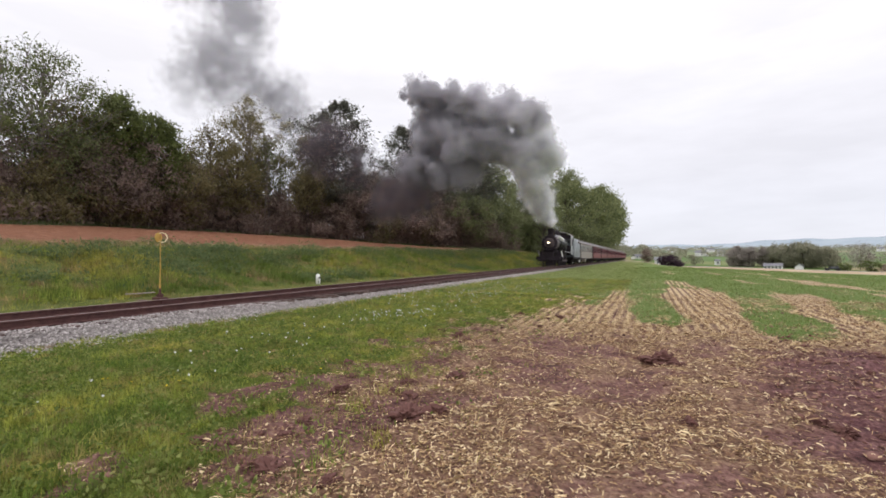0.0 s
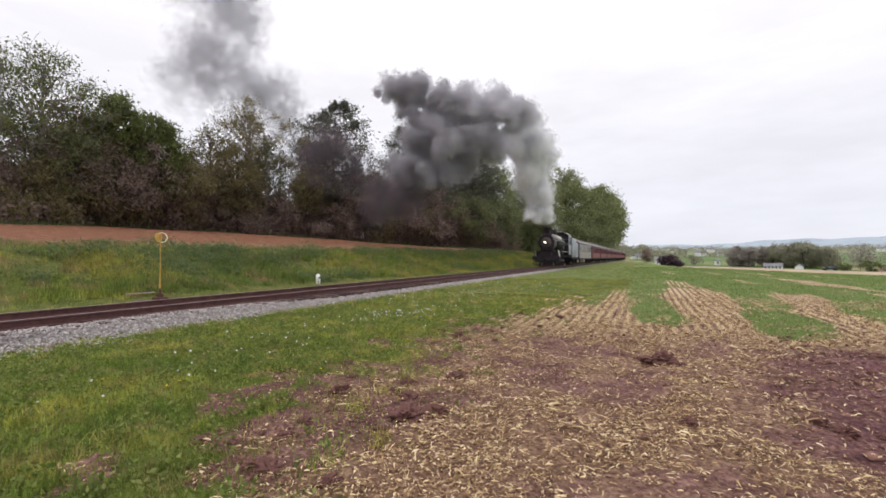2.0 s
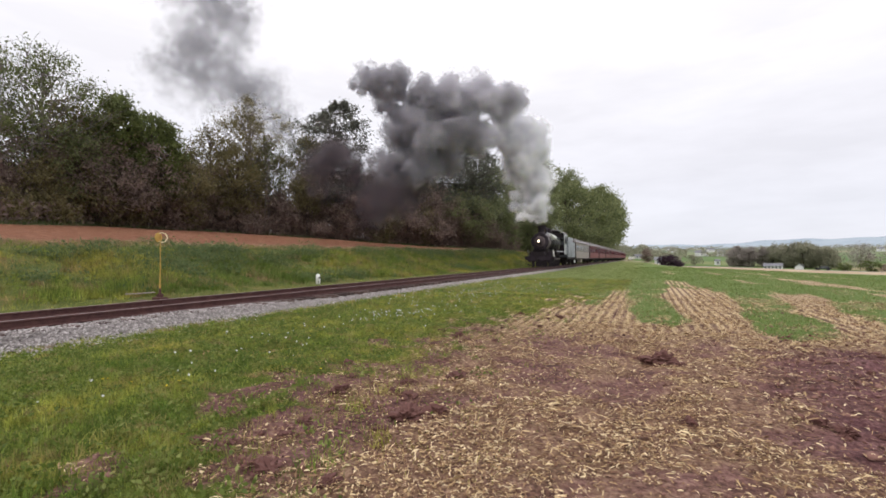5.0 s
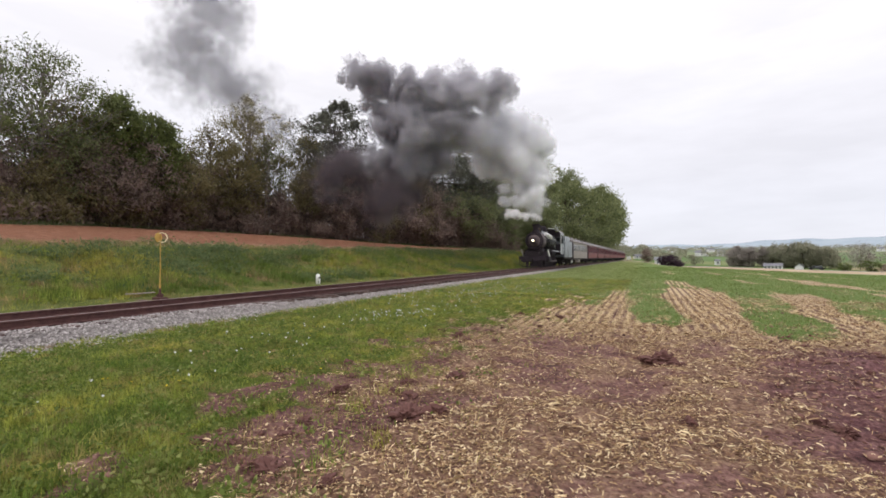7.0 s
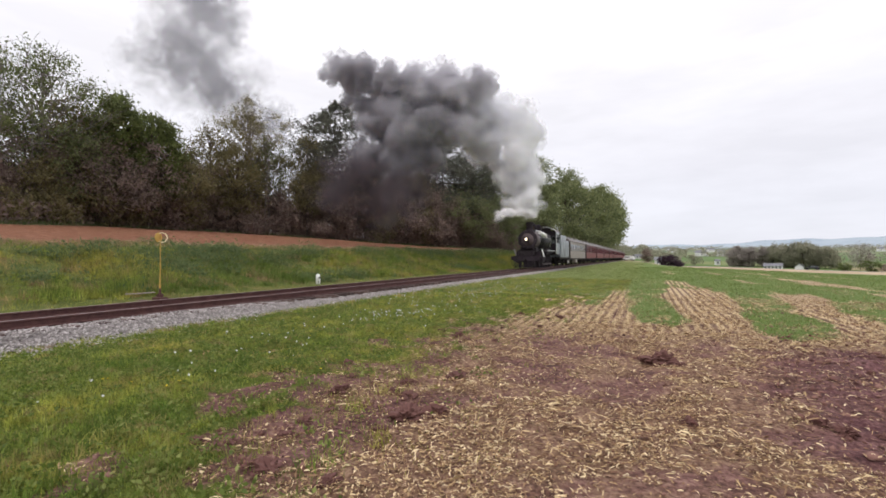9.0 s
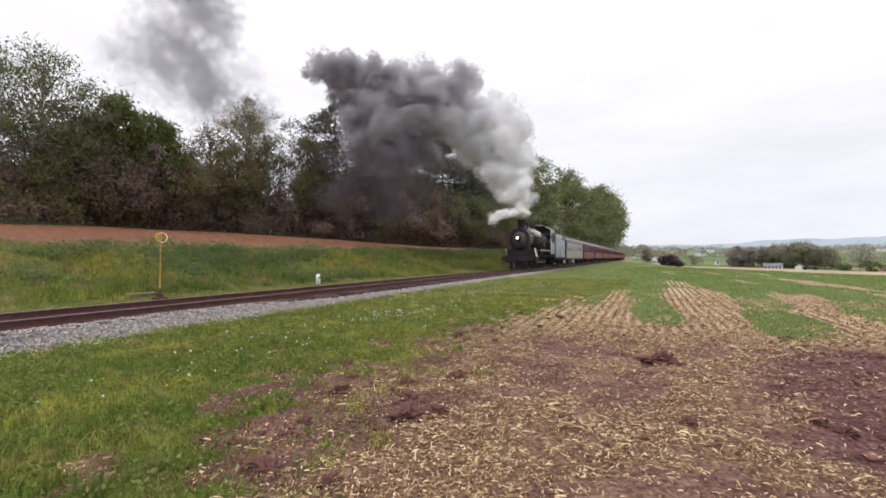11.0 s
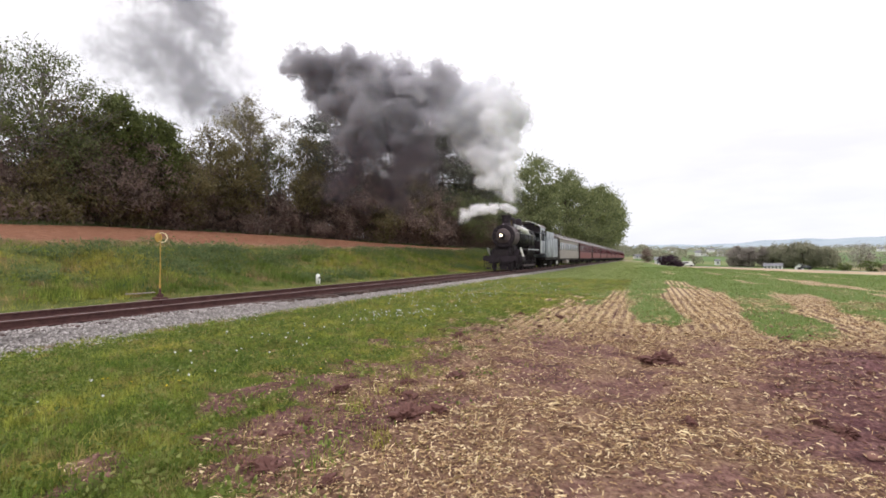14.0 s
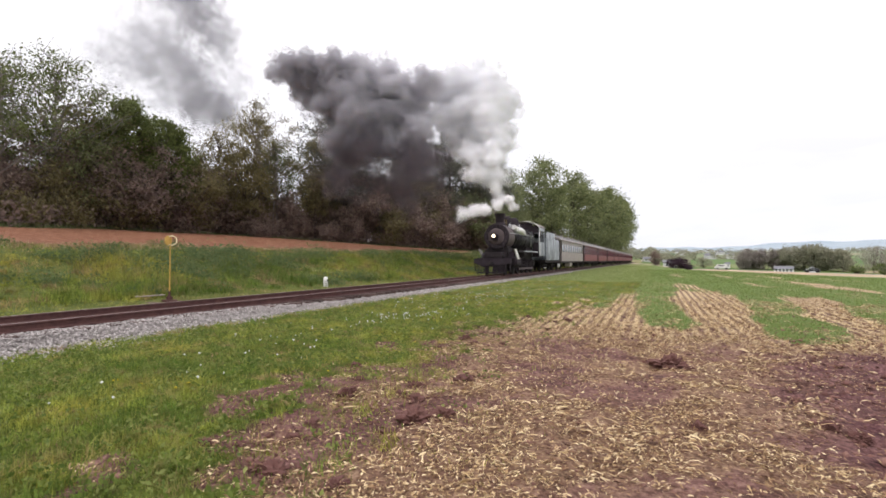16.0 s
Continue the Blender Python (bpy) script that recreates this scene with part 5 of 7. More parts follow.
def build_wood():
    """Budding undergrowth along the wood's edge and the darker trees behind it."""
    rng = np.random.default_rng(77)
    y = 7.0
    k = 0
    while y < 86:
        for row, (dx, h0, h1) in enumerate(((-0.6, 2.2, 4.2), (-2.8, 4.5, 7.0), (-5.5, 6.0, 8.5))):
            yy = y + rng.uniform(-0.8, 0.8)
            x = wood_edge(yy) + dx + rng.uniform(-0.7, 0.7)
            h = rng.uniform(h0, h1) * float(np.interp(y, [15, 20, 24, 36, 43, 46, 49, 52, 56, 70, 86], [0.7, 0.8, 1.25, 1.1, 1.05, 0.6, 0.6, 1.2, 1.5, 1.5, 1.25]))
            mat = (LEAF_BROWN, LEAF_BROWN, LEAF_OLIVE, LEAF_BROWN, LEAF_OLIVE if yy < 38 else LEAF_BROWN)[int(rng.integers(0, 5))]
            tag = {LEAF_BROWN: "brown-red budding shrub under the wood's trees", LEAF_OLIVE: "olive budding shrub under the wood's trees"}[mat]
            tree("shrub", x, yy, h, h * rng.uniform(0.36, 0.5), mat, tag, 200 + k, int(1500 + 340 * h), 0.23 + 0.0016 * yy, 34, 0.02, 0.5, None, 0.012, 0.25, "undergrowth of the wood", twigs=2)
            k += 1
        y += 3.4 if y < 50 else 4.2
    # deep wood: one uncountable mass of trunks and leaves
    n = 76000
    yy = rng.uniform(5, 130, n)
    xe = np.interp(yy, WOOD_Y, WOOD_X)
    xx = xe - rng.uniform(5.5, 16, n)
    top = np.interp(yy, [10, 22, 30, 41, 45, 51, 55, 75, 100], [3.2, 3.4, 6.0, 6.5, 4.0, 4.2, 9.5, 12.0, 9.0]) + 1.8 * wave(xx * 0.4, yy * 0.4)
    zz = land(xx, yy) + top * rng.random(n) ** 0.8
    crowd = soup("deep_wood", leaf_quads(np.stack([xx, yy, zz], -1), 0.5, rng), 4, LEAF_BROWN)
    tagged(crowd, "dark brown budding thicket deep in the wood", "woodland", kind="stuff")
    n = 24000
    yy = rng.uniform(5, 90, n)
    xx = np.interp(yy, WOOD_Y, WOOD_X) - rng.uniform(-0.4, 5.0, n)
    zz = land(xx, yy) + 1.7 * rng.random(n) ** 1.3
    tagged(soup("wood_edge_growth", leaf_quads(np.stack([xx, yy, zz], -1), 0.34, rng), 4, LEAF_BROWN), "low brown and green growth along the wood's edge", "shrubs", kind="stuff")
    V, F = [], []
    for _ in range(110):
        y0 = rng.uniform(6, 120)
        x0 = wood_edge(y0) - rng.uniform(1.5, 13)
        g = float(land(x0, y0))
        h = rng.uniform(6, 11)
        a, b = rng.normal(size=2) * 0.5
        limb(V, F, [(x0, y0, g - 0.3), (x0 + a * 0.4, y0 + b * 0.4, g + h * 0.5), (x0 + a, y0 + b, g + h)], rng.uniform(0.07, 0.16), 0.04, 6)
    mesh = bpy.data.meshes.new("wood_trunks")
    mesh.from_pydata([tuple(v) for v in V], [], F)
    tagged(link("wood_trunks", mesh, PALE_BARK), "slim bare trunks deep in the wood", "woodland", kind="stuff")
    # thicket that closes the line of trees beside the far track
    n = 16000
    yy = rng.uniform(84, 330, n)
    xx = np.interp(yy, WOOD_Y, WOOD_X) - rng.uniform(0.0, 7, n)
    zz = land(xx, yy) + rng.random(n) * (3.0 + 0.012 * yy)
    tagged(soup("trackside_thicket", leaf_quads(np.stack([xx, yy, zz], -1), 0.6, rng), 4, LEAF_GREEN), "low green thicket beside the far track", "shrubs", kind="stuff")


build_wood()


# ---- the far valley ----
# leaf colours paled: the valley's haze is painted into them
HAZE_LEAF = leafy("haze_paled_green_leaves", (0.235, 0.235, 0.165), (0.30, 0.295, 0.21), (0.36, 0.345, 0.25), 0.45, 0.03)
HAZE_BROWN = leafy("haze_paled_brown_leaves", (0.24, 0.21, 0.19), (0.31, 0.275, 0.245), (0.36, 0.325, 0.285), 0.45, 0.03)
PURPLE = leafy("dark_purple_leaves", (0.034, 0.018, 0.030), (0.056, 0.030, 0.046), (0.08, 0.046, 0.064), 0.15, 0.1)
ASPHALT = plain("grey_asphalt", (0.16, 0.17, 0.185), (0.25, 0.26, 0.275), 0.3, 0.9)
GRAVEL_ROAD = plain("tan_gravel_verge", (0.30, 0.225, 0.155), (0.46, 0.36, 0.25), 0.15, 0.95)
HAZY_WALL = plain("white_farmhouse_walls", (0.60, 0.60, 0.60), (0.76, 0.76, 0.76), 0.6, 0.8)
SLATE = plain("grey_shingle_roof", (0.13, 0.13, 0.145), (0.22, 0.22, 0.235), 0.8, 0.85)
# the hills' blue-grey is aerial haze put into their colour
HILL = plain("hazed_blue_hills", (0.25, 0.31, 0.36), (0.34, 0.395, 0.43), 0.004, 1.0, fine=0.02)
HILL2 = plain("hazed_grey_hills", (0.21, 0.255, 0.25), (0.33, 0.36, 0.335), 0.008, 1.0, fine=0.03)


def road_y(x):
    return 203.0 - 0.00065 * (x - 10) ** 2 + 0.06 * x


def build_road():
    """A narrow road on a low gravel bank across the valley."""
    for name, ring, mat, label in (("road", ((-1.9, 0.92), (1.9, 0.92), (1.9, 0.3), (-1.9, 0.3)), ASPHALT, "narrow grey asphalt country road"),
                                   ("road_bank", ((-5.5, -0.25), (-2.3, 0.88), (2.3, 0.88), (5.5, -0.25)), GRAVEL_ROAD, "low tan gravel bank under the road")):
        bm = bmesh.new()
        rows = []
        for x in np.linspace(-8, 190, 80):
            k = 0.25 + 0.75 * float(smooth(x, 0, 30))
            rows.append([bm.verts.new((x, road_y(x) + o, road_z(x) + (h * k if h > 0 else h))) for o, h in ring])
        for a, b in zip(rows, rows[1:]):
            for i in range(4):
                bm.faces.new((a[i], b[i], b[(i + 1) % 4], a[(i + 1) % 4]))
        bmesh.ops.recalc_face_normals(bm, faces=bm.faces)
        tagged(part(name, bm, mat), label, "road", kind="structure")


def road_z(x):
    return float(land(x, road_y(x))) * 1.0


build_road()


def house(name, x, y, w, d, h, roof, turn, label, rows=3, z=None, category="house"):
    g = float(land(x, y)) if z is None else z
    root = empty(name, pose(x, y, g, 0, 0, turn), label, category)
    bm = bmesh.new()
    box(bm, -w / 2, w / 2, -d / 2, d / 2, -1.2, h)
    part("wall", bm, HAZY_WALL, root)
    bm = bmesh.new()
    e = 0.35
    sweep(bm, [(-d / 2 - e, h - 0.1), (0, h + roof), (d / 2 + e, h - 0.1), (d / 2 + e, h + 0.08), (0, h + roof + 0.2), (-d / 2 - e, h + 0.08)], -w / 2 - e, w / 2 + e)
    bmesh.ops.transform(bm, matrix=pose(0, 0, 0, 0, 0, 90), verts=bm.verts)
    part("roof", bm, SLATE, root)
    bm = bmesh.new()
    for s in (-1, 1):
        x0, x1 = sorted((s * (w / 2 - 0.15), s * (w / 2)))
        a = [bm.verts.new((x0 if i < 3 else x1, (-d / 2, d / 2, 0)[i % 3], (h, h, h + roof)[i % 3])) for i in range(6)]
        bm.faces.new(a[:3])
        bm.faces.new(a[5:2:-1])
        for i in range(3):
            bm.faces.new((a[i], a[(i + 1) % 3], a[3 + (i + 1) % 3], a[3 + i]))
    bmesh.ops.recalc_face_normals(bm, faces=bm.faces)
    part("gable", bm, HAZY_WALL, root)
    for k in range(rows):
        bm = bmesh.new()
        cx = -w / 2 + (k + 0.5) * w / rows
        box(bm, cx - 0.45, cx + 0.45, -d / 2 - 0.03, -d / 2 + 0.02, h * 0.35, h * 0.35 + 1.1)
        part("window", bm, GLASS, root)
    return root


house("barn", 61.5, 293.6, 7.8, 4.4, 1.8, 1.3, -18, "long low white barn with a grey roof", 5, None, "barn")
house("house", 72.2, 291.2, 4.2, 3.4, 1.8, 1.4, 70, "small white gabled house before the grove", 2)
house("house", 6.2, 222.0, 5.0, 5, 2.3, 1.0, 0, "white house behind a dark purple tree", 2)
house("house", -4.2, 330, 5, 4, 1.6, 1.2, 20, "white house beyond the field", 2)
house("house", 43.0, 350.0, 2.6, 3, 2.6, 0.9, 10, "small white farm building in the valley", 1)
for k, (x, y, w) in enumerate(((62, 640, 12), (84, 650, 9), (104, 640, 13), (44, 900, 10), (110, 980, 12), (52, 1150, 22), (330, 900, 22), (410, 910, 20), (150, 700, 10))):
    house("farmhouse", x, y, w, 8, 4, 3, (k * 37) % 50 - 25, "distant white farm building in the hazy valley", 4)


def far_tree(x, y, h, r, mat, label, seed, z=None, leaves=1500, size=0.7, group="", low=0.02):
    return tree("tree", x, y, h, r, mat, label, seed, leaves, size, 45, low, r * 0.20, None, 0.02, 0.4, group, z=z)


GROVE = "hazy budding tree of the grove across the valley"
rng = np.random.default_rng(9)
for k in range(9):
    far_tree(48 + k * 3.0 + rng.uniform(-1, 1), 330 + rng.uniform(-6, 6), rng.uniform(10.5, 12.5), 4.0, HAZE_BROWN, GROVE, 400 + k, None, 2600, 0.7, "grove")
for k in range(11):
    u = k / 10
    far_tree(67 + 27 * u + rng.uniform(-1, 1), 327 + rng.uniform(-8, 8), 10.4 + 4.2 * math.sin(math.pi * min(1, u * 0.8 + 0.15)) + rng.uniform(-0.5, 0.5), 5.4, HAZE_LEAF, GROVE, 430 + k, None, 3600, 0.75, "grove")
far_tree(8.6, 190, 4.2, 2.2, PURPLE, "dark purple-leaved tree beside a white house", 460, None, 1600, 0.4)
far_tree(6.4, 189, 3.6, 2.0, PURPLE, "dark purple-leaved tree beside a white house", 461, None, 1400, 0.4)
far_tree(11.0, 190, 2.4, 2.0, PURPLE, "low dark purple shrub", 462, None, 1200, 0.4)
far_tree(0.4, 190, 5.4, 2.1, LEAF_BROWN, "dark round bush at the field's end", 463, None, 1600, 0.4)
far_tree(101, 304, 13.0, 5.6, HAZE_BROWN, "hazy brown budding tree behind bushes", 464, None, 2200, 0.6)
far_tree(89, 286, 4.2, 2.6, LEAF_DARK, "dark round bush at the field's edge", 465, None, 1200, 0.5)
far_tree(98, 284, 6.0, 3.6, LEAF_DARK, "dark round bush at the field's edge", 466, None, 1500, 0.5)
far_tree(105, 283, 4.0, 3.4, LEAF_BROWN, "dark brown bush at the field's edge", 467, None, 1300, 0.5)
far_tree(28.0, 330, 7.0, 4.5, HAZE_LEAF, "hazy green bush in the valley", 468, None, 1300, 0.6)


def far_woods():
    """Lines of far trees and hedges, too many to count."""
    rng = np.random.default_rng(31)
    P, S = [], []
    for x0, x1, y, h, n in ((-60, 26, 420, 9, 3000), (-30, 40, 560, 10, 2400), (60, 150, 620, 8, 2000), (-40, 500, 1000, 12, 5200), (-80, 700, 1500, 10, 4600), (100, 560, 780, 8, 2600), (150, 330, 480, 8, 2600), (-60, 900, 1900, 9, 4200)):
        x = rng.uniform(x0, x1, n)
        clump = 0.35 + 0.65 * np.clip(0.5 + wave(x * 9.0 / h * 0.25, y * 0.1 + x * 0.02), 0, 1)
        yy = y + rng.normal(size=n) * h
        z = land(x, yy) + h * clump * rng.random(n) ** 0.7
        P.append(np.stack([x, yy, z], -1))
        S.append(np.full(n, h * 0.16))
    P, S = np.concatenate(P), np.concatenate(S)
    q = leaf_quads(P, 1.0, rng, 0.0, 0.8)
    q = P[:, None] + (q - P[:, None]) * S[:, None, None]
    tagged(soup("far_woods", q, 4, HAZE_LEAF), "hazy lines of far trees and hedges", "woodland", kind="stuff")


far_woods()


def hills():
    for name, r, base, amp, seed, mat, span in (("far_hill", 3900, 88, 68, 1.0, HILL, (-40, 60)), ("far_hill", 2900, 36, 26, 2.3, HILL2, (-40, 60))):
        bm = bmesh.new()
        front, back = [], []
        for a in np.linspace(radians(span[0]), radians(span[1]), 120):
            k = math.degrees(a)
            h = base + amp * (smooth(k, -4, 32) * 0.95 + 0.10 * math.sin(k * 0.55 + seed) + 0.05 * math.sin(k * 1.7 + seed * 2))
            x, y = r * math.sin(a), r * math.cos(a)
            front.append([bm.verts.new((x * q, y * q, float(z))) for q, z in ((0.82, -30), (0.93, h * 0.55), (1.0, h), (1.12, -30))])
        for a, b in zip(front, front[1:]):
            for i in range(3):
                bm.faces.new((a[i], b[i], b[i + 1], a[i + 1]))
        bmesh.ops.recalc_face_normals(bm, faces=bm.faces)
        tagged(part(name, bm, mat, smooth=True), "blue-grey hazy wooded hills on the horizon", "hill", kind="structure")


hills()


# ---- grass, straw and soil near the camera ----
def blades(name, x, y, h, w, mat, rng, label, lean=0.5, category="grass"):
    """Pointed blades rooted in the ground."""
    n = len(x)
    z = land(x, y) - 0.01
    a = rng.uniform(0, 2 * np.pi, n)
    l = np.abs(rng.normal(size=n)) * lean * h
    b = np.stack([x, y, z], -1)
    side = np.stack([-np.sin(a), np.cos(a), np.zeros(n)], -1) * (w / 2)[:, None]
    tip = b + np.stack([np.cos(a) * l, np.sin(a) * l, h * (1 - 0.25 * np.clip(l / h, 0, 1))], -1)
    v, k = np.stack([b - side, b + side, tip], 1), 3
    return tagged(soup(name, v, k, mat), label, category, kind="stuff")


def spread(rng, n, x0, x1, y0, y1, power=1.6):
    """Places that thin out with distance along the track."""
    return rng.uniform(x0, x1, n), y0 + (y1 - y0) * rng.random(n) ** power


def cover():
    rng = np.random.default_rng(101)
    x, y = spread(rng, 430000, -9.1, -0.8, 0.3, 34, 1.7)
    thin = smooth(fbm(x, y, 2.2, 51), 0.30, 0.55)
    keep = rng.random(len(x)) < (1 - dug_mask(x, y)) * (0.25 + 0.85 * thin) + 0.03
    x, y = x[keep], y[keep]
    h = rng.uniform(0.02, 0.07, len(x)) * (0.5 + 2.2 * np.clip(fbm(x, y, 1.6, 53) - 0.22, 0, 1))
    blades("verge_grass", x, y, h, rng.uniform(0.004, 0.010, len(x)) * (1 + y * 0.08), GRASS, rng, "short green grass of the verge", 0.9)
    x, y = spread(rng, 36000, -9.45, -1.0, 20, 130, 1.5)
    x = np.where(x > -4, x + rng.normal(size=len(x)) * 1.1, x)
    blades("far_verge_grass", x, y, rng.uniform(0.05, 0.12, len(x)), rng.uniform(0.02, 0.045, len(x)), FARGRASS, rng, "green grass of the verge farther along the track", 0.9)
    # taller tufts with arching blades
    cx, cy = spread(rng, 2300, -8.7, -2.0, 0.6, 18, 1.5)
    ok = rng.random(2300) < (1 - 0.85 * dug_mask(cx, cy)) * smooth(fbm(cx, cy, 1.0, 57), 0.30, 0.55)
    cx, cy = cx[ok], cy[ok]
    n = 95000
    at = rng.integers(0, len(cx), n)
    tall = rng.uniform(0.5, 1.7, len(cx))[at]
    blades("verge_tufts", cx[at] + rng.normal(size=n) * 0.06 * tall, cy[at] + rng.normal(size=n) * 0.06 * tall, rng.uniform(0.04, 0.12, n) * tall, rng.uniform(0.006, 0.014, n), TUFT, rng, "taller grass tufts in the verge", 0.9)
    # broad low leaves among the grass: clover, plantain, dandelion
    cx, cy = spread(rng, 3000, -8.6, -1.6, 0.3, 15, 1.35)
    ok = rng.random(3000) < 1.05 - dug_mask(cx, cy)
    cx, cy = cx[ok], cy[ok]
    at = rng.integers(0, len(cx), 42000)
    r = rng.uniform(0.04, 0.13, len(cx))[at]
    x, y = cx[at] + rng.normal(size=42000) * r, cy[at] + rng.normal(size=42000) * r
    z = land(x, y) + 0.01 + np.abs(rng.normal(size=42000)) * 0.04
    tagged(soup("verge_weeds", leaf_quads(np.stack([x, y, z], -1), 0.045, rng, 0.0), 4, LOWLEAF), "broad low green leaves among the verge grass", "weeds", kind="stuff")
    bank(rng)
    y = rng.uniform(6, 84, 16000)
    x = np.interp(y, WOOD_Y, WOOD_X) + np.abs(rng.normal(size=16000)) * 0.7 - 0.6
    blades("wood_fringe_grass", x, y, rng.uniform(0.15, 0.5, 16000), rng.uniform(0.02, 0.04, 16000), WEEDS, rng, "grass fringe between the ploughed soil and the wood", 0.8)
    # young crop in strips
    x, y = spread(rng, 140000, -4.5, 26, 10.0, 80, 1.4)
    keep = rng.random(len(x)) < np.maximum(sown_mask(x, y) * dug_mask(x, y) * 0.9, 0.8 * smooth(y, 22, 30) * smooth(x, -4.5, -1.0) * (x < 0.5))
    x, y = x[keep], y[keep]
    blades("young_crop", x, y, rng.uniform(0.05, 0.13, len(x)), rng.uniform(0.010, 0.018, len(x)) * (1 + y * 0.02), CROP, rng, "young green crop in uneven strips", 0.9, "crop")
    # tufts of grass creeping over the soil
    cy = 0.8 + 12 * rng.random(700) ** 1.3
    cx = verge_edge(cy) + rng.normal(size=700) * 0.7 + 0.3
    at = rng.integers(0, 700, 18000)
    blades("soil_tufts", cx[at] + rng.normal(size=18000) * 0.10, cy[at] + rng.normal(size=18000) * 0.10, rng.uniform(0.03, 0.10, 18000), rng.uniform(0.004, 0.008, 18000), TUFT, rng, "thin grass tufts at the soil's edge")
    straw(rng)
    clods(rng)
    flowers(rng)


def bank(rng):
    """Rank grass in tussocks and dark leafy weeds on the bank beyond the track."""
    x, y = spread(rng, 60000, -22.3, -13.3, 2, 95, 1.5)
    h = rng.uniform(0.06, 0.26, len(x)) * (0.5 + 1.2 * fbm(x, y, 0.8, 61)) * np.where(x > -14.6, 0.5, 1.0) * (1 - 0.6 * smooth(-x, 19.5, 21.5))
    keep = (np.hypot(x + 13.8, y - 9.8) > 0.8) & ((np.hypot(x + 14.5, y - 18.3) > 0.6))
    x, y, h = x[keep], y[keep], h[keep]
    blades("bank_grass", x, y, h, rng.uniform(0.012, 0.028, len(x)) * (1 + y * 0.012), TALLGRASS, rng, "tall yellow-green grass on the bank", 1.1)
    k = 2600
    cx, cy = spread(rng, k, -22.6, -14.9, 3, 85, 1.3)
    size = rng.uniform(0.4, 1.25, k) * (0.45 + 1.4 * smooth(fbm(cx, cy, 0.45, 63), 0.35, 0.62))
    n = 120000
    at = rng.integers(0, k, n)
    far = 1 + 0.015 * cy[at]
    x, y = cx[at] + rng.normal(size=n) * 0.16 * size[at] * far, cy[at] + rng.normal(size=n) * 0.20 * size[at] * far
    keep = np.hypot(x + 13.8, y - 9.8) > 0.9
    blades("bank_tussocks", x[keep], y[keep], (rng.uniform(0.14, 0.42, n) * size[at] * (1 - 0.75 * smooth(-x, 19.5, 21.5)))[keep], (rng.uniform(0.012, 0.026, n) * far)[keep], TALLGRASS, rng, "rank green grass tussocks on the bank", 0.6)
    n = 16000
    x, y = spread(rng, n, -22.9, -21.2, 3, 90, 1.3)
    blades("dead_grass_fringe", x, y, rng.uniform(0.08, 0.28, n), rng.uniform(0.012, 0.028, n) * (1 + y * 0.012), DEADGRASS, rng, "dry tan grass along the crest of the bank", 0.8)
    k = 210
    cx, cy = spread(rng, k, -22.4, -14.8, 3, 80, 1.3)
    cx[:70] = rng.uniform(-21.2, -19.4, 70)
    size = rng.uniform(0.45, 1.2, k)
    size[:70:3] *= 1.5
    n = 52000
    at = rng.choice(k, n, p=size ** 2 / np.sum(size ** 2))
    x = cx[at] + rng.normal(size=n) * 0.34 * size[at]
    y = cy[at] + rng.normal(size=n) * 0.45 * size[at]
    z = land(x, y) + np.abs(rng.normal(size=n)) * 0.26 * size[at] * (1 - 0.5 * smooth(-x, 19.5, 21.5))
    keep = np.hypot(x + 13.8, y - 9.8) > 1.0
    tagged(soup("bank_weeds", leaf_quads(np.stack([x, y, z], -1)[keep], 0.11, rng, 0.0), 4, WEEDS), "dark green leafy weed clumps on the bank", "weeds", kind="stuff")


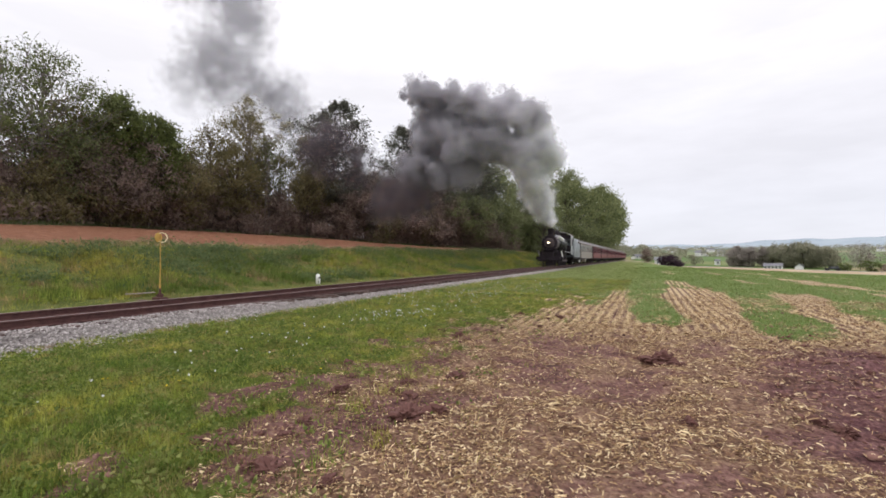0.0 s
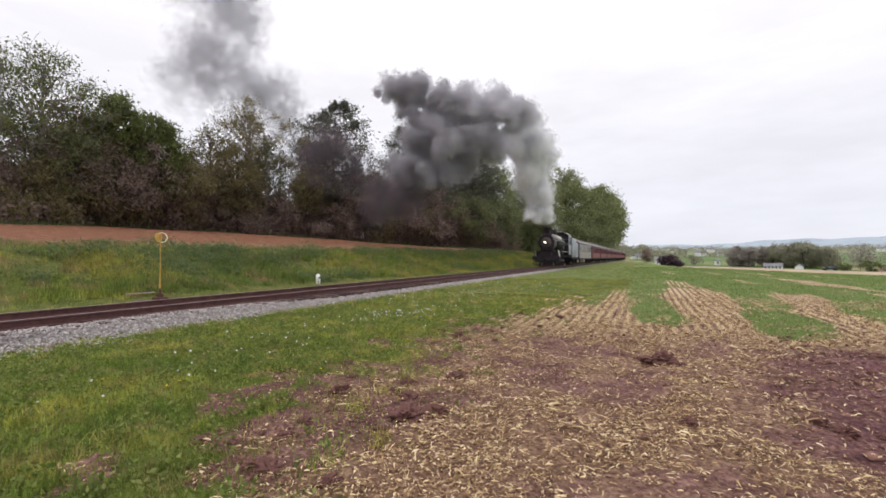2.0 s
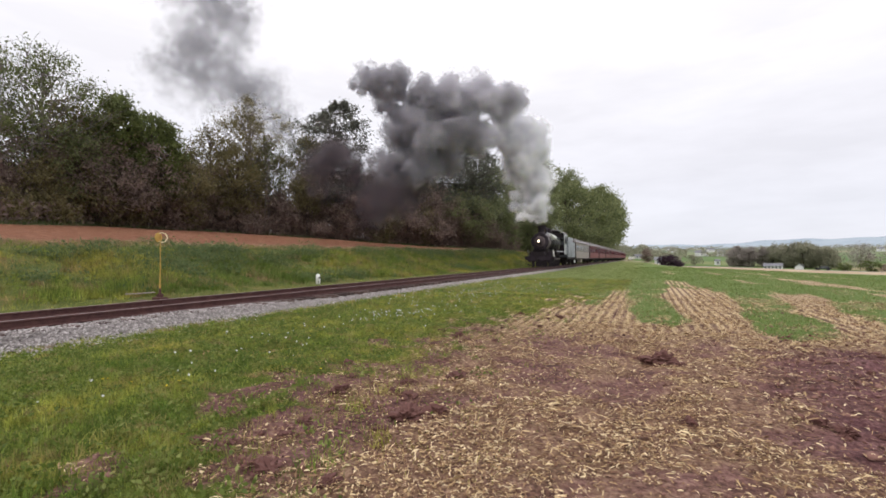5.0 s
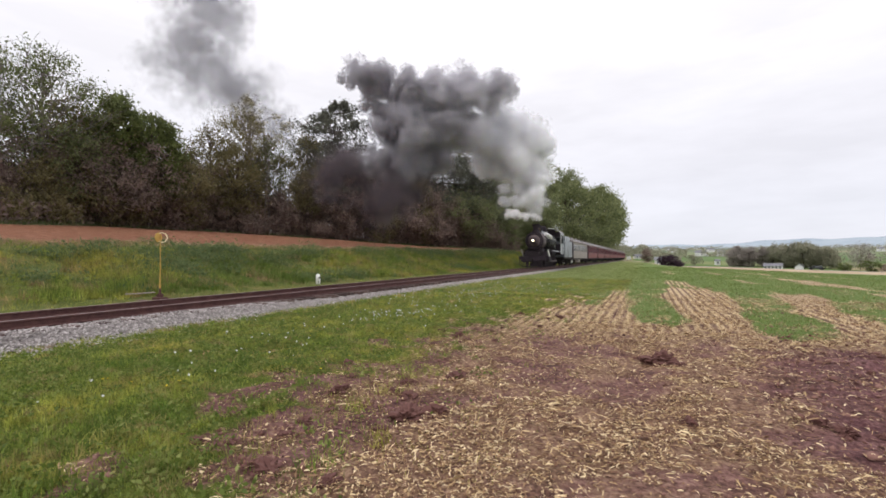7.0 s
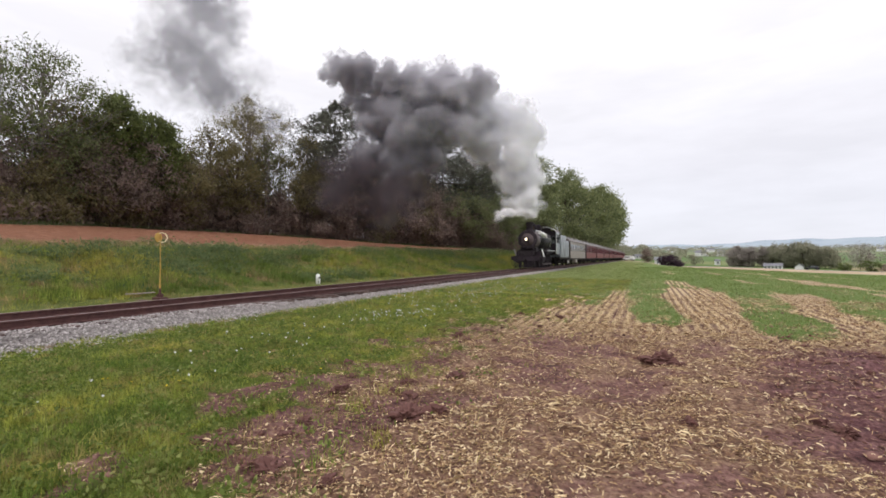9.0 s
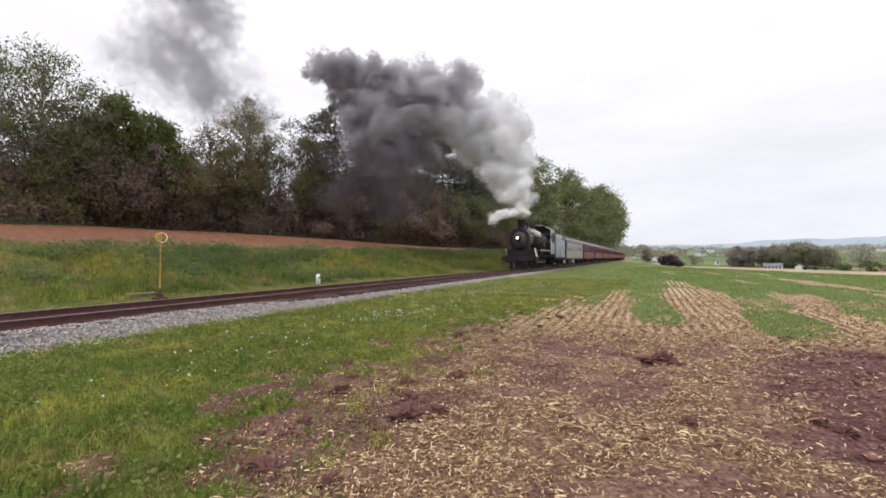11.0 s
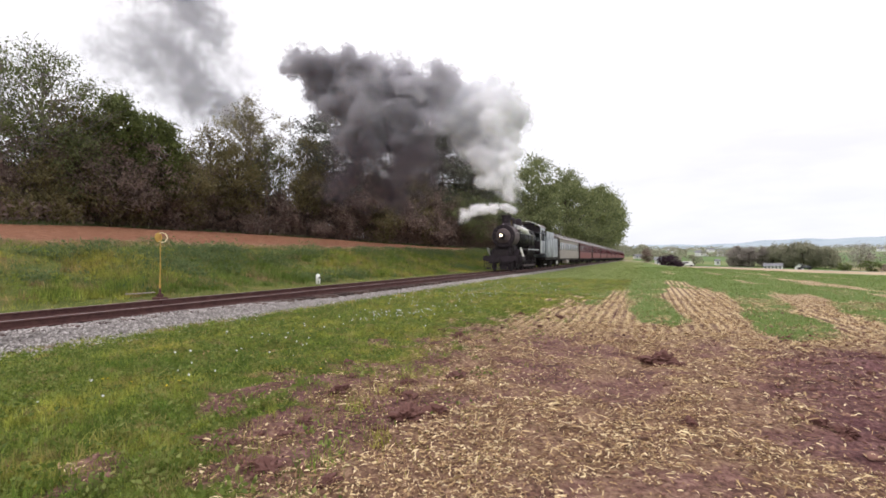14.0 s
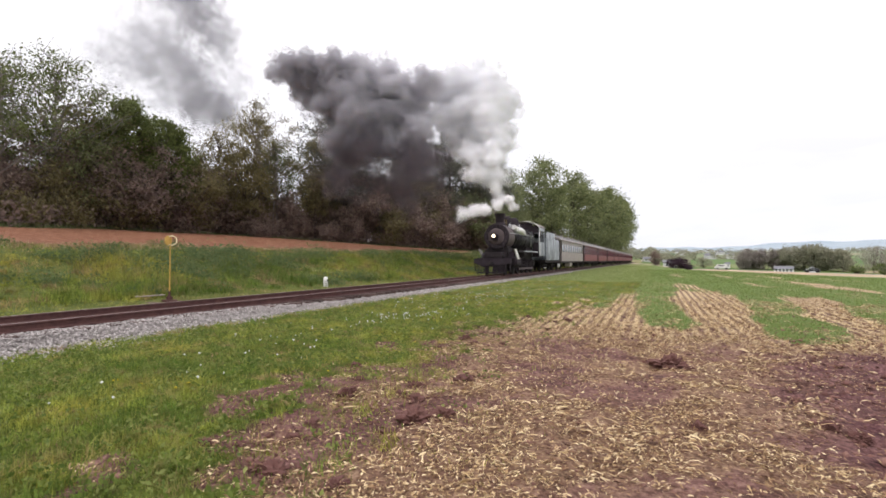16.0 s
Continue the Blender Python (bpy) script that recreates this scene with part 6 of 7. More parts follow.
def straw(rng):
    """Broken dry corn leaves and stalks: strewn, heaped in patches, and standing in drilled rows farther off."""
    n = 800000
    x, y = spread(rng, n, -4.6, 13, 0.8, 20, 1.6)
    heap = smooth(0.65 * fbm(x, y, 2.2, 71) + 0.35 * fbm(x, y, 6.0, 73), 0.42, 0.60)
    keep = rng.random(n) < dug_mask(x, y) * (0.05 + strewn_mask(x, y) * (0.14 + 1.15 * heap)) * (1 - 0.9 * sown_mask(x, y)) * np.where(y > 11, 0.5, 1.0)
    x, y = x[keep], y[keep]
    # stubble rows a hand's length apart
    m = 60000
    k = rng.integers(-16, 110, m)
    ry = 8.6 + 18 * rng.random(m) ** 1.2
    rx = k * 0.2327 + 0.06 + rng.normal(size=m) * (0.03 + 0.09 * smooth(fbm(k * 0.2327, ry * 0.3, 0.9, 75), 0.4, 0.6)) + 0.05 * np.sin(ry * 0.5)
    ok = rng.random(m) < smooth(ry, 8.6, 11.0) * smooth(fbm(rx, ry * 0.35, 1.4, 77), 0.28, 0.5) * (1 - sown_mask(rx, ry)) * dug_mask(rx, ry)
    x, y = np.concatenate([x, rx[ok]]), np.concatenate([y, ry[ok]])
    up = np.concatenate([np.zeros(len(x) - ok.sum()), np.ones(ok.sum())])
    n = len(x)
    a = rng.uniform(0, 2 * np.pi, n)
    tilt = np.abs(rng.normal(size=n)) * 0.30 + up * 0.5
    L = (rng.gamma(1.8, 0.016, n) + 0.013) * (1 + 0.02 * y) * (1 - 0.15 * up)
    w = rng.uniform(0.003, 0.010, n) * (1 + 0.05 * y)
    d = np.stack([np.cos(a) * np.cos(tilt), np.sin(a) * np.cos(tilt), np.sin(tilt)], -1)
    s = np.stack([-np.sin(a), np.cos(a), rng.normal(size=n) * 0.5], -1)
    b = np.stack([x, y, land(x, y) + rng.uniform(-0.005, 0.03, n)], -1)
    e = b + d * L[:, None]
    e[:, 2] -= (1 - up) * tilt * L * 0.5
    bend = s * (rng.normal(size=n) * 0.09 * L)[:, None]
    bend[:, 2] = np.abs(rng.normal(size=n)) * 0.12 * L
    sw = s * (w / 2)[:, None]
    p, q = b + (e - b) * 0.33 + bend, b + (e - b) * 0.68 + bend * 0.9
    v = np.stack([b - sw * 0.6, p - sw, q - sw, e, q + sw, p + sw], 1)
    tagged(soup("straw", v, 6, STRAW), "dry broken corn straw strewn over the soil", "straw", kind="stuff")


def clods(rng):
    n = 42000
    x, y = spread(rng, n, -4.8, 11, 0.3, 15, 1.3)
    keep = rng.random(n) < dug_mask(x, y) * (0.35 + 0.8 * dark_soil_mask(x, y)) * (0.4 + smooth(fbm(x, y, 2.2, 81), 0.4, 0.6))
    x, y = x[keep], y[keep]
    s = rng.gamma(1.2, 0.007, len(x)) * (0.7 + 0.9 * dark_soil_mask(x, y)) + 0.004
    c = np.stack([x, y, land(x, y) + s * 0.2], -1)
    tagged(pebbles("soil_crumbs", c, np.clip(s, 0, 0.07), CLOD, rng, flat=0.6, rough=0.6), "purple-brown crumbs of soil", "soil", kind="stuff")


def clump(x, y, r, seed, label="purple-brown clod of turned soil"):
    """A rough lump of earth with broken edges, pressed into the ground."""
    bm = bmesh.new()
    bmesh.ops.create_icosphere(bm, subdivisions=4, radius=1.0)
    for v in bm.verts:
        p = v.co.copy()
        n = 0.85 + 0.6 * noise.noise(p * 1.3 + Vector((seed * 3.1, 0, 0))) + 0.6 * abs(noise.noise(p * 2.9 + Vector((0, seed, 0)))) + 0.35 * noise.noise(p * 6.5) + 0.2 * noise.noise(p * 14.0)
        v.co = Vector((p.x * n * r, p.y * n * r * 0.7, p.z * n * r * 0.5))
    ob = part("soil_clod", bm, CLOD)
    ob.matrix_basis = pose(x, y, float(land(x, y)), 0, 0, seed * 40)
    return tagged(ob, label, "clod", "clods on the soil")


def flowers(rng):
    spots = ((-5.6, 9.6, 0.9, 50), (-5.2, 11.0, 1.3, 45), (-6.4, 14.5, 2.6, 80), (-5.2, 18.0, 3.0, 70), (-5.4, 5.6, 0.9, 16), (-6.0, 24, 4.0, 90), (-6.3, 7.5, 1.6, 14), (-5.2, 3.4, 1.2, 8))
    P = []
    for x, y, s, k in spots:
        P.append(np.stack([x + rng.normal(size=k) * s * 0.42, y + rng.normal(size=k) * s * 0.7], -1))
    P = np.concatenate(P)
    P = P[(P[:, 0] > -8.4) & (P[:, 0] < -3.2)]
    h = rng.uniform(0.08, 0.26, len(P))
    z = land(P[:, 0], P[:, 1])
    top = np.stack([P[:, 0], P[:, 1], z + h], -1)
    tagged(pebbles("seed_heads", top, rng.uniform(0.007, 0.018, len(P)), SEEDHEAD, rng, flat=0.9, rough=0.15), "white dandelion seed heads in the verge", "flowers", kind="stuff")
    w = np.full(len(P), 0.006)
    blades("flower_stems", P[:, 0], P[:, 1], h + 0.01, w, GRASS, rng, "thin green flower stems in the verge", 0.02, "flowers")
    k = 12
    x, y = rng.uniform(-6.5, -3.8, k), rng.uniform(2.0, 9.0, k)
    tagged(pebbles("yellow_flowers", np.stack([x, y, land(x, y) + 0.06], -1), rng.uniform(0.012, 0.02, k), PETAL, rng, flat=0.5), "small yellow flowers in the verge", "flowers", kind="stuff")


cover()
for x, y, r, seed in ((0.2, 7.5, 0.26, 1), (0.02, 7.55, 0.12, 9), (0.42, 7.35, 0.11, 2), (-2.06, 3.9, 0.20, 3), (-1.85, 4.1, 0.14, 14), (-2.48, 2.57, 0.14, 4), (-2.62, 2.6, 0.09, 5), (-3.1, 4.3, 0.13, 6), (1.58, 5.1, 0.10, 7), (1.4, 5.25, 0.08, 8), (2.9, 7.0, 0.14, 10), (0.35, 4.75, 0.08, 11), (-2.2, 5.5, 0.15, 15)):
    clump(x, y, r, seed)
rng = np.random.default_rng(61)
for k in range(34):
    y = float(1.5 + 11 * rng.random() ** 1.3)
    x = float(verge_edge(y)) + rng.uniform(-0.1, 1.6)
    clump(x, y, rng.uniform(0.05, 0.12), 12 + k, "dark brown clod of turned soil beside the verge")
for k in range(22):
    y = float(2.5 + 8 * rng.random())
    clump(rng.uniform(0.32, 0.75) * y, y, rng.uniform(0.05, 0.14), 60 + k)


# ---- smoke and steam: clouds of fine flakes in rigid puffs that drift apart ----
def vapour(name, lo, hi, thick, grain=1.3):
    """Thin scattering wisps: each flake lets most light through, in an uneven pattern."""
    m = Nodes(name)
    col = m.mix(m.island(), lo, hi)
    d = m.t.nodes.new("ShaderNodeBsdfDiffuse")
    t = m.t.nodes.new("ShaderNodeBsdfTranslucent")
    clear = m.t.nodes.new("ShaderNodeBsdfTransparent")
    x = m.t.nodes.new("ShaderNodeMixShader")
    y = m.t.nodes.new("ShaderNodeMixShader")
    m.put(d.inputs[0], col)
    m.put(t.inputs[0], col)
    m.put(x.inputs[0], 0.5)
    m.t.links.new(d.outputs[0], x.inputs[1])
    m.t.links.new(t.outputs[0], x.inputs[2])
    m.put(y.inputs[0], m.span(m.noise(grain, 3.0, 0.6), 0.34, 0.68, 0.4 * thick, 1.4 * thick))
    m.t.links.new(clear.outputs[0], y.inputs[1])
    m.t.links.new(x.outputs[0], y.inputs[2])
    m.t.links.new(y.outputs[0], m.out.inputs[0])
    return m.mat


def puff_meshes(name, mat, core, flakes, size, seed, lobes=11, spread=0.55):
    """Three shapes of one kind of puff, about one metre in radius: rounded billows in the middle, thin flakes about them."""
    made = []
    for v in range(3):
        rng = np.random.default_rng(seed + v)
        c = rng.normal(size=(lobes, 3))
        c = c / np.linalg.norm(c, axis=1)[:, None] * (rng.random((lobes, 1)) ** 0.5) * spread
        r = rng.uniform(0.30, 0.55, lobes)
        at = rng.integers(0, lobes, flakes)
        d = rng.normal(size=(flakes, 3))
        d = d / np.linalg.norm(d, axis=1)[:, None] * (0.6 + 0.65 * rng.random((flakes, 1)))
        p = c[at] + d * r[at][:, None] + rng.normal(size=(flakes, 3)) * 0.05
        a = rng.normal(size=(flakes, 3))
        a /= np.linalg.norm(a, axis=1)[:, None]
        b = np.cross(a, rng.normal(size=(flakes, 3)))
        b /= np.linalg.norm(b, axis=1)[:, None]
        s = size * rng.uniform(0.6, 1.4, (flakes, 1))
        ring = [p + s * (math.cos(w) * a + math.sin(w) * b) for w in np.arange(6) * math.pi / 3]
        if core is None:
            ob = soup(name, np.stack(ring, 1), 6, mat)
            made.append(ob.data)
            bpy.data.objects.remove(ob)
            continue
        bm = bmesh.new()
        for k in range(lobes):
            for w in bmesh.ops.create_icosphere(bm, subdivisions=3, radius=1.0)["verts"]:
                q = w.co.copy()
                n = 0.86 + 0.30 * noise.noise(q * 1.7 + Vector((seed + v, 3.7 * k, 0))) + 0.22 * abs(noise.noise(q * 3.6 + Vector((k, seed, v)))) + 0.10 * noise.noise(q * 8.0)
                w.co = Vector(c[k]) + q * n * r[k]
        for f in bm.faces:
            f.smooth = True
        for i in range(flakes):
            f = bm.faces.new([bm.verts.new(g[i]) for g in ring])
            f.material_index = 1
        mesh = bpy.data.meshes.new(name)
        bm.to_mesh(mesh)
        bm.free()
        mesh.materials.append(core)
        mesh.materials.append(mat)
        made.append(mesh)
    return made


scene.cycles.transparent_max_bounces = 256
DARK_SMOKE = vapour("dark_coal_smoke", (0.48, 0.472, 0.503), (0.60, 0.592, 0.625), 0.15, 0.8)
DARK_CORE = vapour("dense_coal_smoke", (0.455, 0.446, 0.474), (0.525, 0.516, 0.546), 0.14, 0.8)
MID_SMOKE = vapour("grey_brown_smoke", (0.64, 0.633, 0.665), (0.75, 0.743, 0.775), 0.14, 0.8)
MID_CORE = vapour("dense_grey_brown_smoke", (0.64, 0.633, 0.66), (0.71, 0.703, 0.732), 0.13, 0.8)
THIN_SMOKE = vapour("thin_coal_smoke", (0.145, 0.122, 0.134), (0.215, 0.185, 0.20), 0.082, 0.8)
HAZE_SMOKE = vapour("drifting_old_smoke", (0.46, 0.46, 0.49), (0.60, 0.60, 0.635), 0.027, 0.8)
GREY_SMOKE = vapour("grey_smoke", (0.90, 0.905, 0.925), (0.95, 0.955, 0.97), 0.11, 0.8)
GREY_CORE = vapour("dense_grey_smoke", (0.89, 0.895, 0.91), (0.94, 0.945, 0.958), 0.17, 0.8)
WHITE_STEAM = vapour("white_steam", (0.95, 0.953, 0.963), (0.985, 0.987, 0.993), 0.11, 0.8)
WHITE_CORE = vapour("dense_white_smoke", (0.945, 0.948, 0.958), (0.975, 0.978, 0.986), 0.16, 0.8)
THIN_STEAM = vapour("thin_steam", (0.93, 0.92, 0.925), (0.985, 0.98, 0.985), 0.04, 1.0)
JET_STEAM = vapour("dense_steam", (0.93, 0.92, 0.925), (0.985, 0.98, 0.985), 0.11, 2.0)
DARK_PUFFS = puff_meshes("smoke_puff", DARK_SMOKE, DARK_CORE, 230, 0.17, 500, 9, 0.7)
MID_PUFFS = puff_meshes("smoke_puff", MID_SMOKE, MID_CORE, 230, 0.17, 505, 9, 0.7)
THIN_PUFFS = puff_meshes("smoke_puff", THIN_SMOKE, None, 220, 0.18, 510, spread=0.8)
GREY_PUFFS = puff_meshes("smoke_puff", GREY_SMOKE, GREY_CORE, 230, 0.16, 520, 9, 0.7)
WHITE_PUFFS = puff_meshes("steam_puff", WHITE_STEAM, WHITE_CORE, 230, 0.16, 530, 9, 0.7)
THIN_WHITE_PUFFS = puff_meshes("steam_puff", THIN_STEAM, None, 380, 0.16, 540)
STEAM_PUFFS = puff_meshes("steam_puff", JET_STEAM, None, 420, 0.15, 550)
HAZE_PUFFS = puff_meshes("smoke_puff", HAZE_SMOKE, None, 300, 0.21, 560, spread=0.85)
SMOKE = empty("smoke_plume", None, "billowing dark and pale coal smoke above the locomotive", "smoke")
OLD_SMOKE = empty("smoke_plume", None, "thin grey smoke column drifting behind the wood", "smoke")
STEAM = empty("steam_jet", None, "white steam blown back from the chimney", "steam")
BILLOWS = [0]


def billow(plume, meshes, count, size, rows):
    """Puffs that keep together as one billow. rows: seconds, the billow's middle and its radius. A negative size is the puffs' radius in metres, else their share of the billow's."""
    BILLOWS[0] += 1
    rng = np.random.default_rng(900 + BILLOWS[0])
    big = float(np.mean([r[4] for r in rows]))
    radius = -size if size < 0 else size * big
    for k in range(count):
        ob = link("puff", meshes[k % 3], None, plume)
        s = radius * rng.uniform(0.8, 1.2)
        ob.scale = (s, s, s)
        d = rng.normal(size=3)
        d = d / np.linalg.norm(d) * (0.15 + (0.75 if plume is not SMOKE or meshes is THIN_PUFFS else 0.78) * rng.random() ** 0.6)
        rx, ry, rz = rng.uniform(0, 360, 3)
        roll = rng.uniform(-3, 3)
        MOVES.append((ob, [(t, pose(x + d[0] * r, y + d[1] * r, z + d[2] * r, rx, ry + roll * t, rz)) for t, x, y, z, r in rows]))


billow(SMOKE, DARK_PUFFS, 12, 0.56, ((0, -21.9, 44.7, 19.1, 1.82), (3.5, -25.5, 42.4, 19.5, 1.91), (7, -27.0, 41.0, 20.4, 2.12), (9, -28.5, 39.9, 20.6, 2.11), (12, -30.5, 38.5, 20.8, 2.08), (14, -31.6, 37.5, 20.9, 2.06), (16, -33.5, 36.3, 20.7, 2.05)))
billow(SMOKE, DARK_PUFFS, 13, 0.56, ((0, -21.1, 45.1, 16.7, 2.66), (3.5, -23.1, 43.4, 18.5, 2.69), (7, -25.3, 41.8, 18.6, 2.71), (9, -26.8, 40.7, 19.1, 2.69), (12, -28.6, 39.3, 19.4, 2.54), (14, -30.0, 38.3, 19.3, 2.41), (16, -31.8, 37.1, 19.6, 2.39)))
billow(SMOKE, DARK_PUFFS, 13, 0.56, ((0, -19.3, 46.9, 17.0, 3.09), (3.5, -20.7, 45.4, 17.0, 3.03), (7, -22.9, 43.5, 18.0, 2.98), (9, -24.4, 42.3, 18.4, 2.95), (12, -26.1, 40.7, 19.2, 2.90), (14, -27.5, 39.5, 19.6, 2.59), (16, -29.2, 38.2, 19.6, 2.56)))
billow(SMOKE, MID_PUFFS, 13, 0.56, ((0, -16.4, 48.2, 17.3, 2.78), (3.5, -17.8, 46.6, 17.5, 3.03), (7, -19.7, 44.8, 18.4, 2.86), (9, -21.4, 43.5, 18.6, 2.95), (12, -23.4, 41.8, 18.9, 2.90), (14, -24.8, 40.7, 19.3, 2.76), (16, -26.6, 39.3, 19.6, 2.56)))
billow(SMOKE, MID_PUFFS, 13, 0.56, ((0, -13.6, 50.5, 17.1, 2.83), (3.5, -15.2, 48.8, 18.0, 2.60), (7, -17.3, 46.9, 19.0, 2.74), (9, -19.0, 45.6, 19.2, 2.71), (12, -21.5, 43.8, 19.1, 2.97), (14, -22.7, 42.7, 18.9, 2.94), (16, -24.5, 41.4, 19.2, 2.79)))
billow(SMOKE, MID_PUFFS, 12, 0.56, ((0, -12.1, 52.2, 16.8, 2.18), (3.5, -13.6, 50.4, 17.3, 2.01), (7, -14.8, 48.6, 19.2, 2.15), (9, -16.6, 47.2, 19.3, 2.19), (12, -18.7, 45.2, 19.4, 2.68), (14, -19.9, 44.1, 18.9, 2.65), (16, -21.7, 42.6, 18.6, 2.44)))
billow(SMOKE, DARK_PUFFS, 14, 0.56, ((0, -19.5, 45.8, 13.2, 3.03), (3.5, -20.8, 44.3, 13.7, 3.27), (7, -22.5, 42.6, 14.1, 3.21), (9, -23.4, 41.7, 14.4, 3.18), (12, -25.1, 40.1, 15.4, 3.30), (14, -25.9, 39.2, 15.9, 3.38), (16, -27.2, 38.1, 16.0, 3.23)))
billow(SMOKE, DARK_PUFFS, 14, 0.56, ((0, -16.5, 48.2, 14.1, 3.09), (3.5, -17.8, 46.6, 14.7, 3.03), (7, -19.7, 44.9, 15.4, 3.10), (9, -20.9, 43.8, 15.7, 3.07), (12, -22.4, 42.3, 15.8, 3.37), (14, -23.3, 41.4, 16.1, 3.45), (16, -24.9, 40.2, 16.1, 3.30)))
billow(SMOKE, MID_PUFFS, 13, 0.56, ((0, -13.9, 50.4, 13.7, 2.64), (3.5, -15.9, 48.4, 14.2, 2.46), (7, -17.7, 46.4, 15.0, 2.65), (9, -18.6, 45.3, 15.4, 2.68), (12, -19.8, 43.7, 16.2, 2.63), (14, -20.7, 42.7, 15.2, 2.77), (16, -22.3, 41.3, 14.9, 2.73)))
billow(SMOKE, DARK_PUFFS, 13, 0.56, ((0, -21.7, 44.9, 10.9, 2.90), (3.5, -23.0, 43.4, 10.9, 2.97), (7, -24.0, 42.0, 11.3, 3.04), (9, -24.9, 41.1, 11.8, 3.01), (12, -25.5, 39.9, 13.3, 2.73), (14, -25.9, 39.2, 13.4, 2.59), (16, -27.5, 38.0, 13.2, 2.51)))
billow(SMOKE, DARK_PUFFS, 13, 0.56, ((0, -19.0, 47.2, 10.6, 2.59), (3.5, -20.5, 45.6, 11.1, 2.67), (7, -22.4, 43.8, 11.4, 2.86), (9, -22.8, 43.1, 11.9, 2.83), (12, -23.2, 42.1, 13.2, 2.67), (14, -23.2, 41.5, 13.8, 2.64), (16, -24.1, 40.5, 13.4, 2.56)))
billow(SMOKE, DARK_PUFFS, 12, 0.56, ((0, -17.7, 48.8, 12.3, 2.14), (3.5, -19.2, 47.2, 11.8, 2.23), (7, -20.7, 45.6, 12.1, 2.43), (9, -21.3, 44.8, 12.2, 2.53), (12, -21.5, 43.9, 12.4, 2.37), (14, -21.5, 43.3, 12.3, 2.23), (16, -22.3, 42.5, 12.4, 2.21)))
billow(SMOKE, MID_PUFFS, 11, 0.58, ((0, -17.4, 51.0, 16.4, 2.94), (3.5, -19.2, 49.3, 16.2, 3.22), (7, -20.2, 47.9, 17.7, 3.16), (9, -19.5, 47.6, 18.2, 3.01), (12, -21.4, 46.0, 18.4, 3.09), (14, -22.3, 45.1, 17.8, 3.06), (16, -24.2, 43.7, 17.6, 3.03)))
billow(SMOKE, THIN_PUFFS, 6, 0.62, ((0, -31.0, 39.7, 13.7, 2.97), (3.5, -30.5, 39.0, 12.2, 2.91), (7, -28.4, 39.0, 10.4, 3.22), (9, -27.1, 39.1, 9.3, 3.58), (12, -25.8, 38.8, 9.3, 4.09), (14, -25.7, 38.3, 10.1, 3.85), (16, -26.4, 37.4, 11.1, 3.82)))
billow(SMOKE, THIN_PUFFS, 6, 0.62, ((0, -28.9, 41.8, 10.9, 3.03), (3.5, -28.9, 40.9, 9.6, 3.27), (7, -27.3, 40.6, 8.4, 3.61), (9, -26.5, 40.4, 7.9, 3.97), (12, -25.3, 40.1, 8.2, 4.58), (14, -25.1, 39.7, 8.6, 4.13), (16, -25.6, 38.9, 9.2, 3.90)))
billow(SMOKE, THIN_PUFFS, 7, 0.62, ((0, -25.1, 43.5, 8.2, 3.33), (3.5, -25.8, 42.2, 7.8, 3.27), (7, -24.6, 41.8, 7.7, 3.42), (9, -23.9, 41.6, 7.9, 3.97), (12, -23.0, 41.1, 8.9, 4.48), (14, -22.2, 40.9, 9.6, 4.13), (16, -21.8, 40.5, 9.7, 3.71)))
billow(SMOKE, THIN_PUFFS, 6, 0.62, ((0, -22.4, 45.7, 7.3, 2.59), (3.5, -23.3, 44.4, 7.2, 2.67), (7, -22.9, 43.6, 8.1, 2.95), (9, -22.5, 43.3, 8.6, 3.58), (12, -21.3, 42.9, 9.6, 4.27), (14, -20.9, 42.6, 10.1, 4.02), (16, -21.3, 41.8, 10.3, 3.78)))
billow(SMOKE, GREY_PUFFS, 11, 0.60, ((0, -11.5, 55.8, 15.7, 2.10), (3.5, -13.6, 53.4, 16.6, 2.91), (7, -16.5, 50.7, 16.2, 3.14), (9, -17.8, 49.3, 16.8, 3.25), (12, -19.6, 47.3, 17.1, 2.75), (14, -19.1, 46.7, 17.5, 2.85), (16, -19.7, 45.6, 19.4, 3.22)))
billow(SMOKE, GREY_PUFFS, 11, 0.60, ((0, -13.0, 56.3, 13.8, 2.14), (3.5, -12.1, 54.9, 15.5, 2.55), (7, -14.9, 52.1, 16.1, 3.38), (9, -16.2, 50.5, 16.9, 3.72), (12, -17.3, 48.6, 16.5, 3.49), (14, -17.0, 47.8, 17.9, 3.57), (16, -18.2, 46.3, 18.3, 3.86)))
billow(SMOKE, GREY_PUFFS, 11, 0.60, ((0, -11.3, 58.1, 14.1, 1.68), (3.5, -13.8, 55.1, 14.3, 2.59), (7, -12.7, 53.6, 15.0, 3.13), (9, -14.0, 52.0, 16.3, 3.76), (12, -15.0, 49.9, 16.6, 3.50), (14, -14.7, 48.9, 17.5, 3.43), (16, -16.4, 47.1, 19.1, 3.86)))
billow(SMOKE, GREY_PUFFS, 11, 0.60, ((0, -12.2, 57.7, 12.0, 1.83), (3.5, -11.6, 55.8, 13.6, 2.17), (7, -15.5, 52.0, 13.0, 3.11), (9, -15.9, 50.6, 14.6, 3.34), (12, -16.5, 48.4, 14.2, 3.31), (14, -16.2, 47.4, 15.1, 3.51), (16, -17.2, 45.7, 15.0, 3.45)))
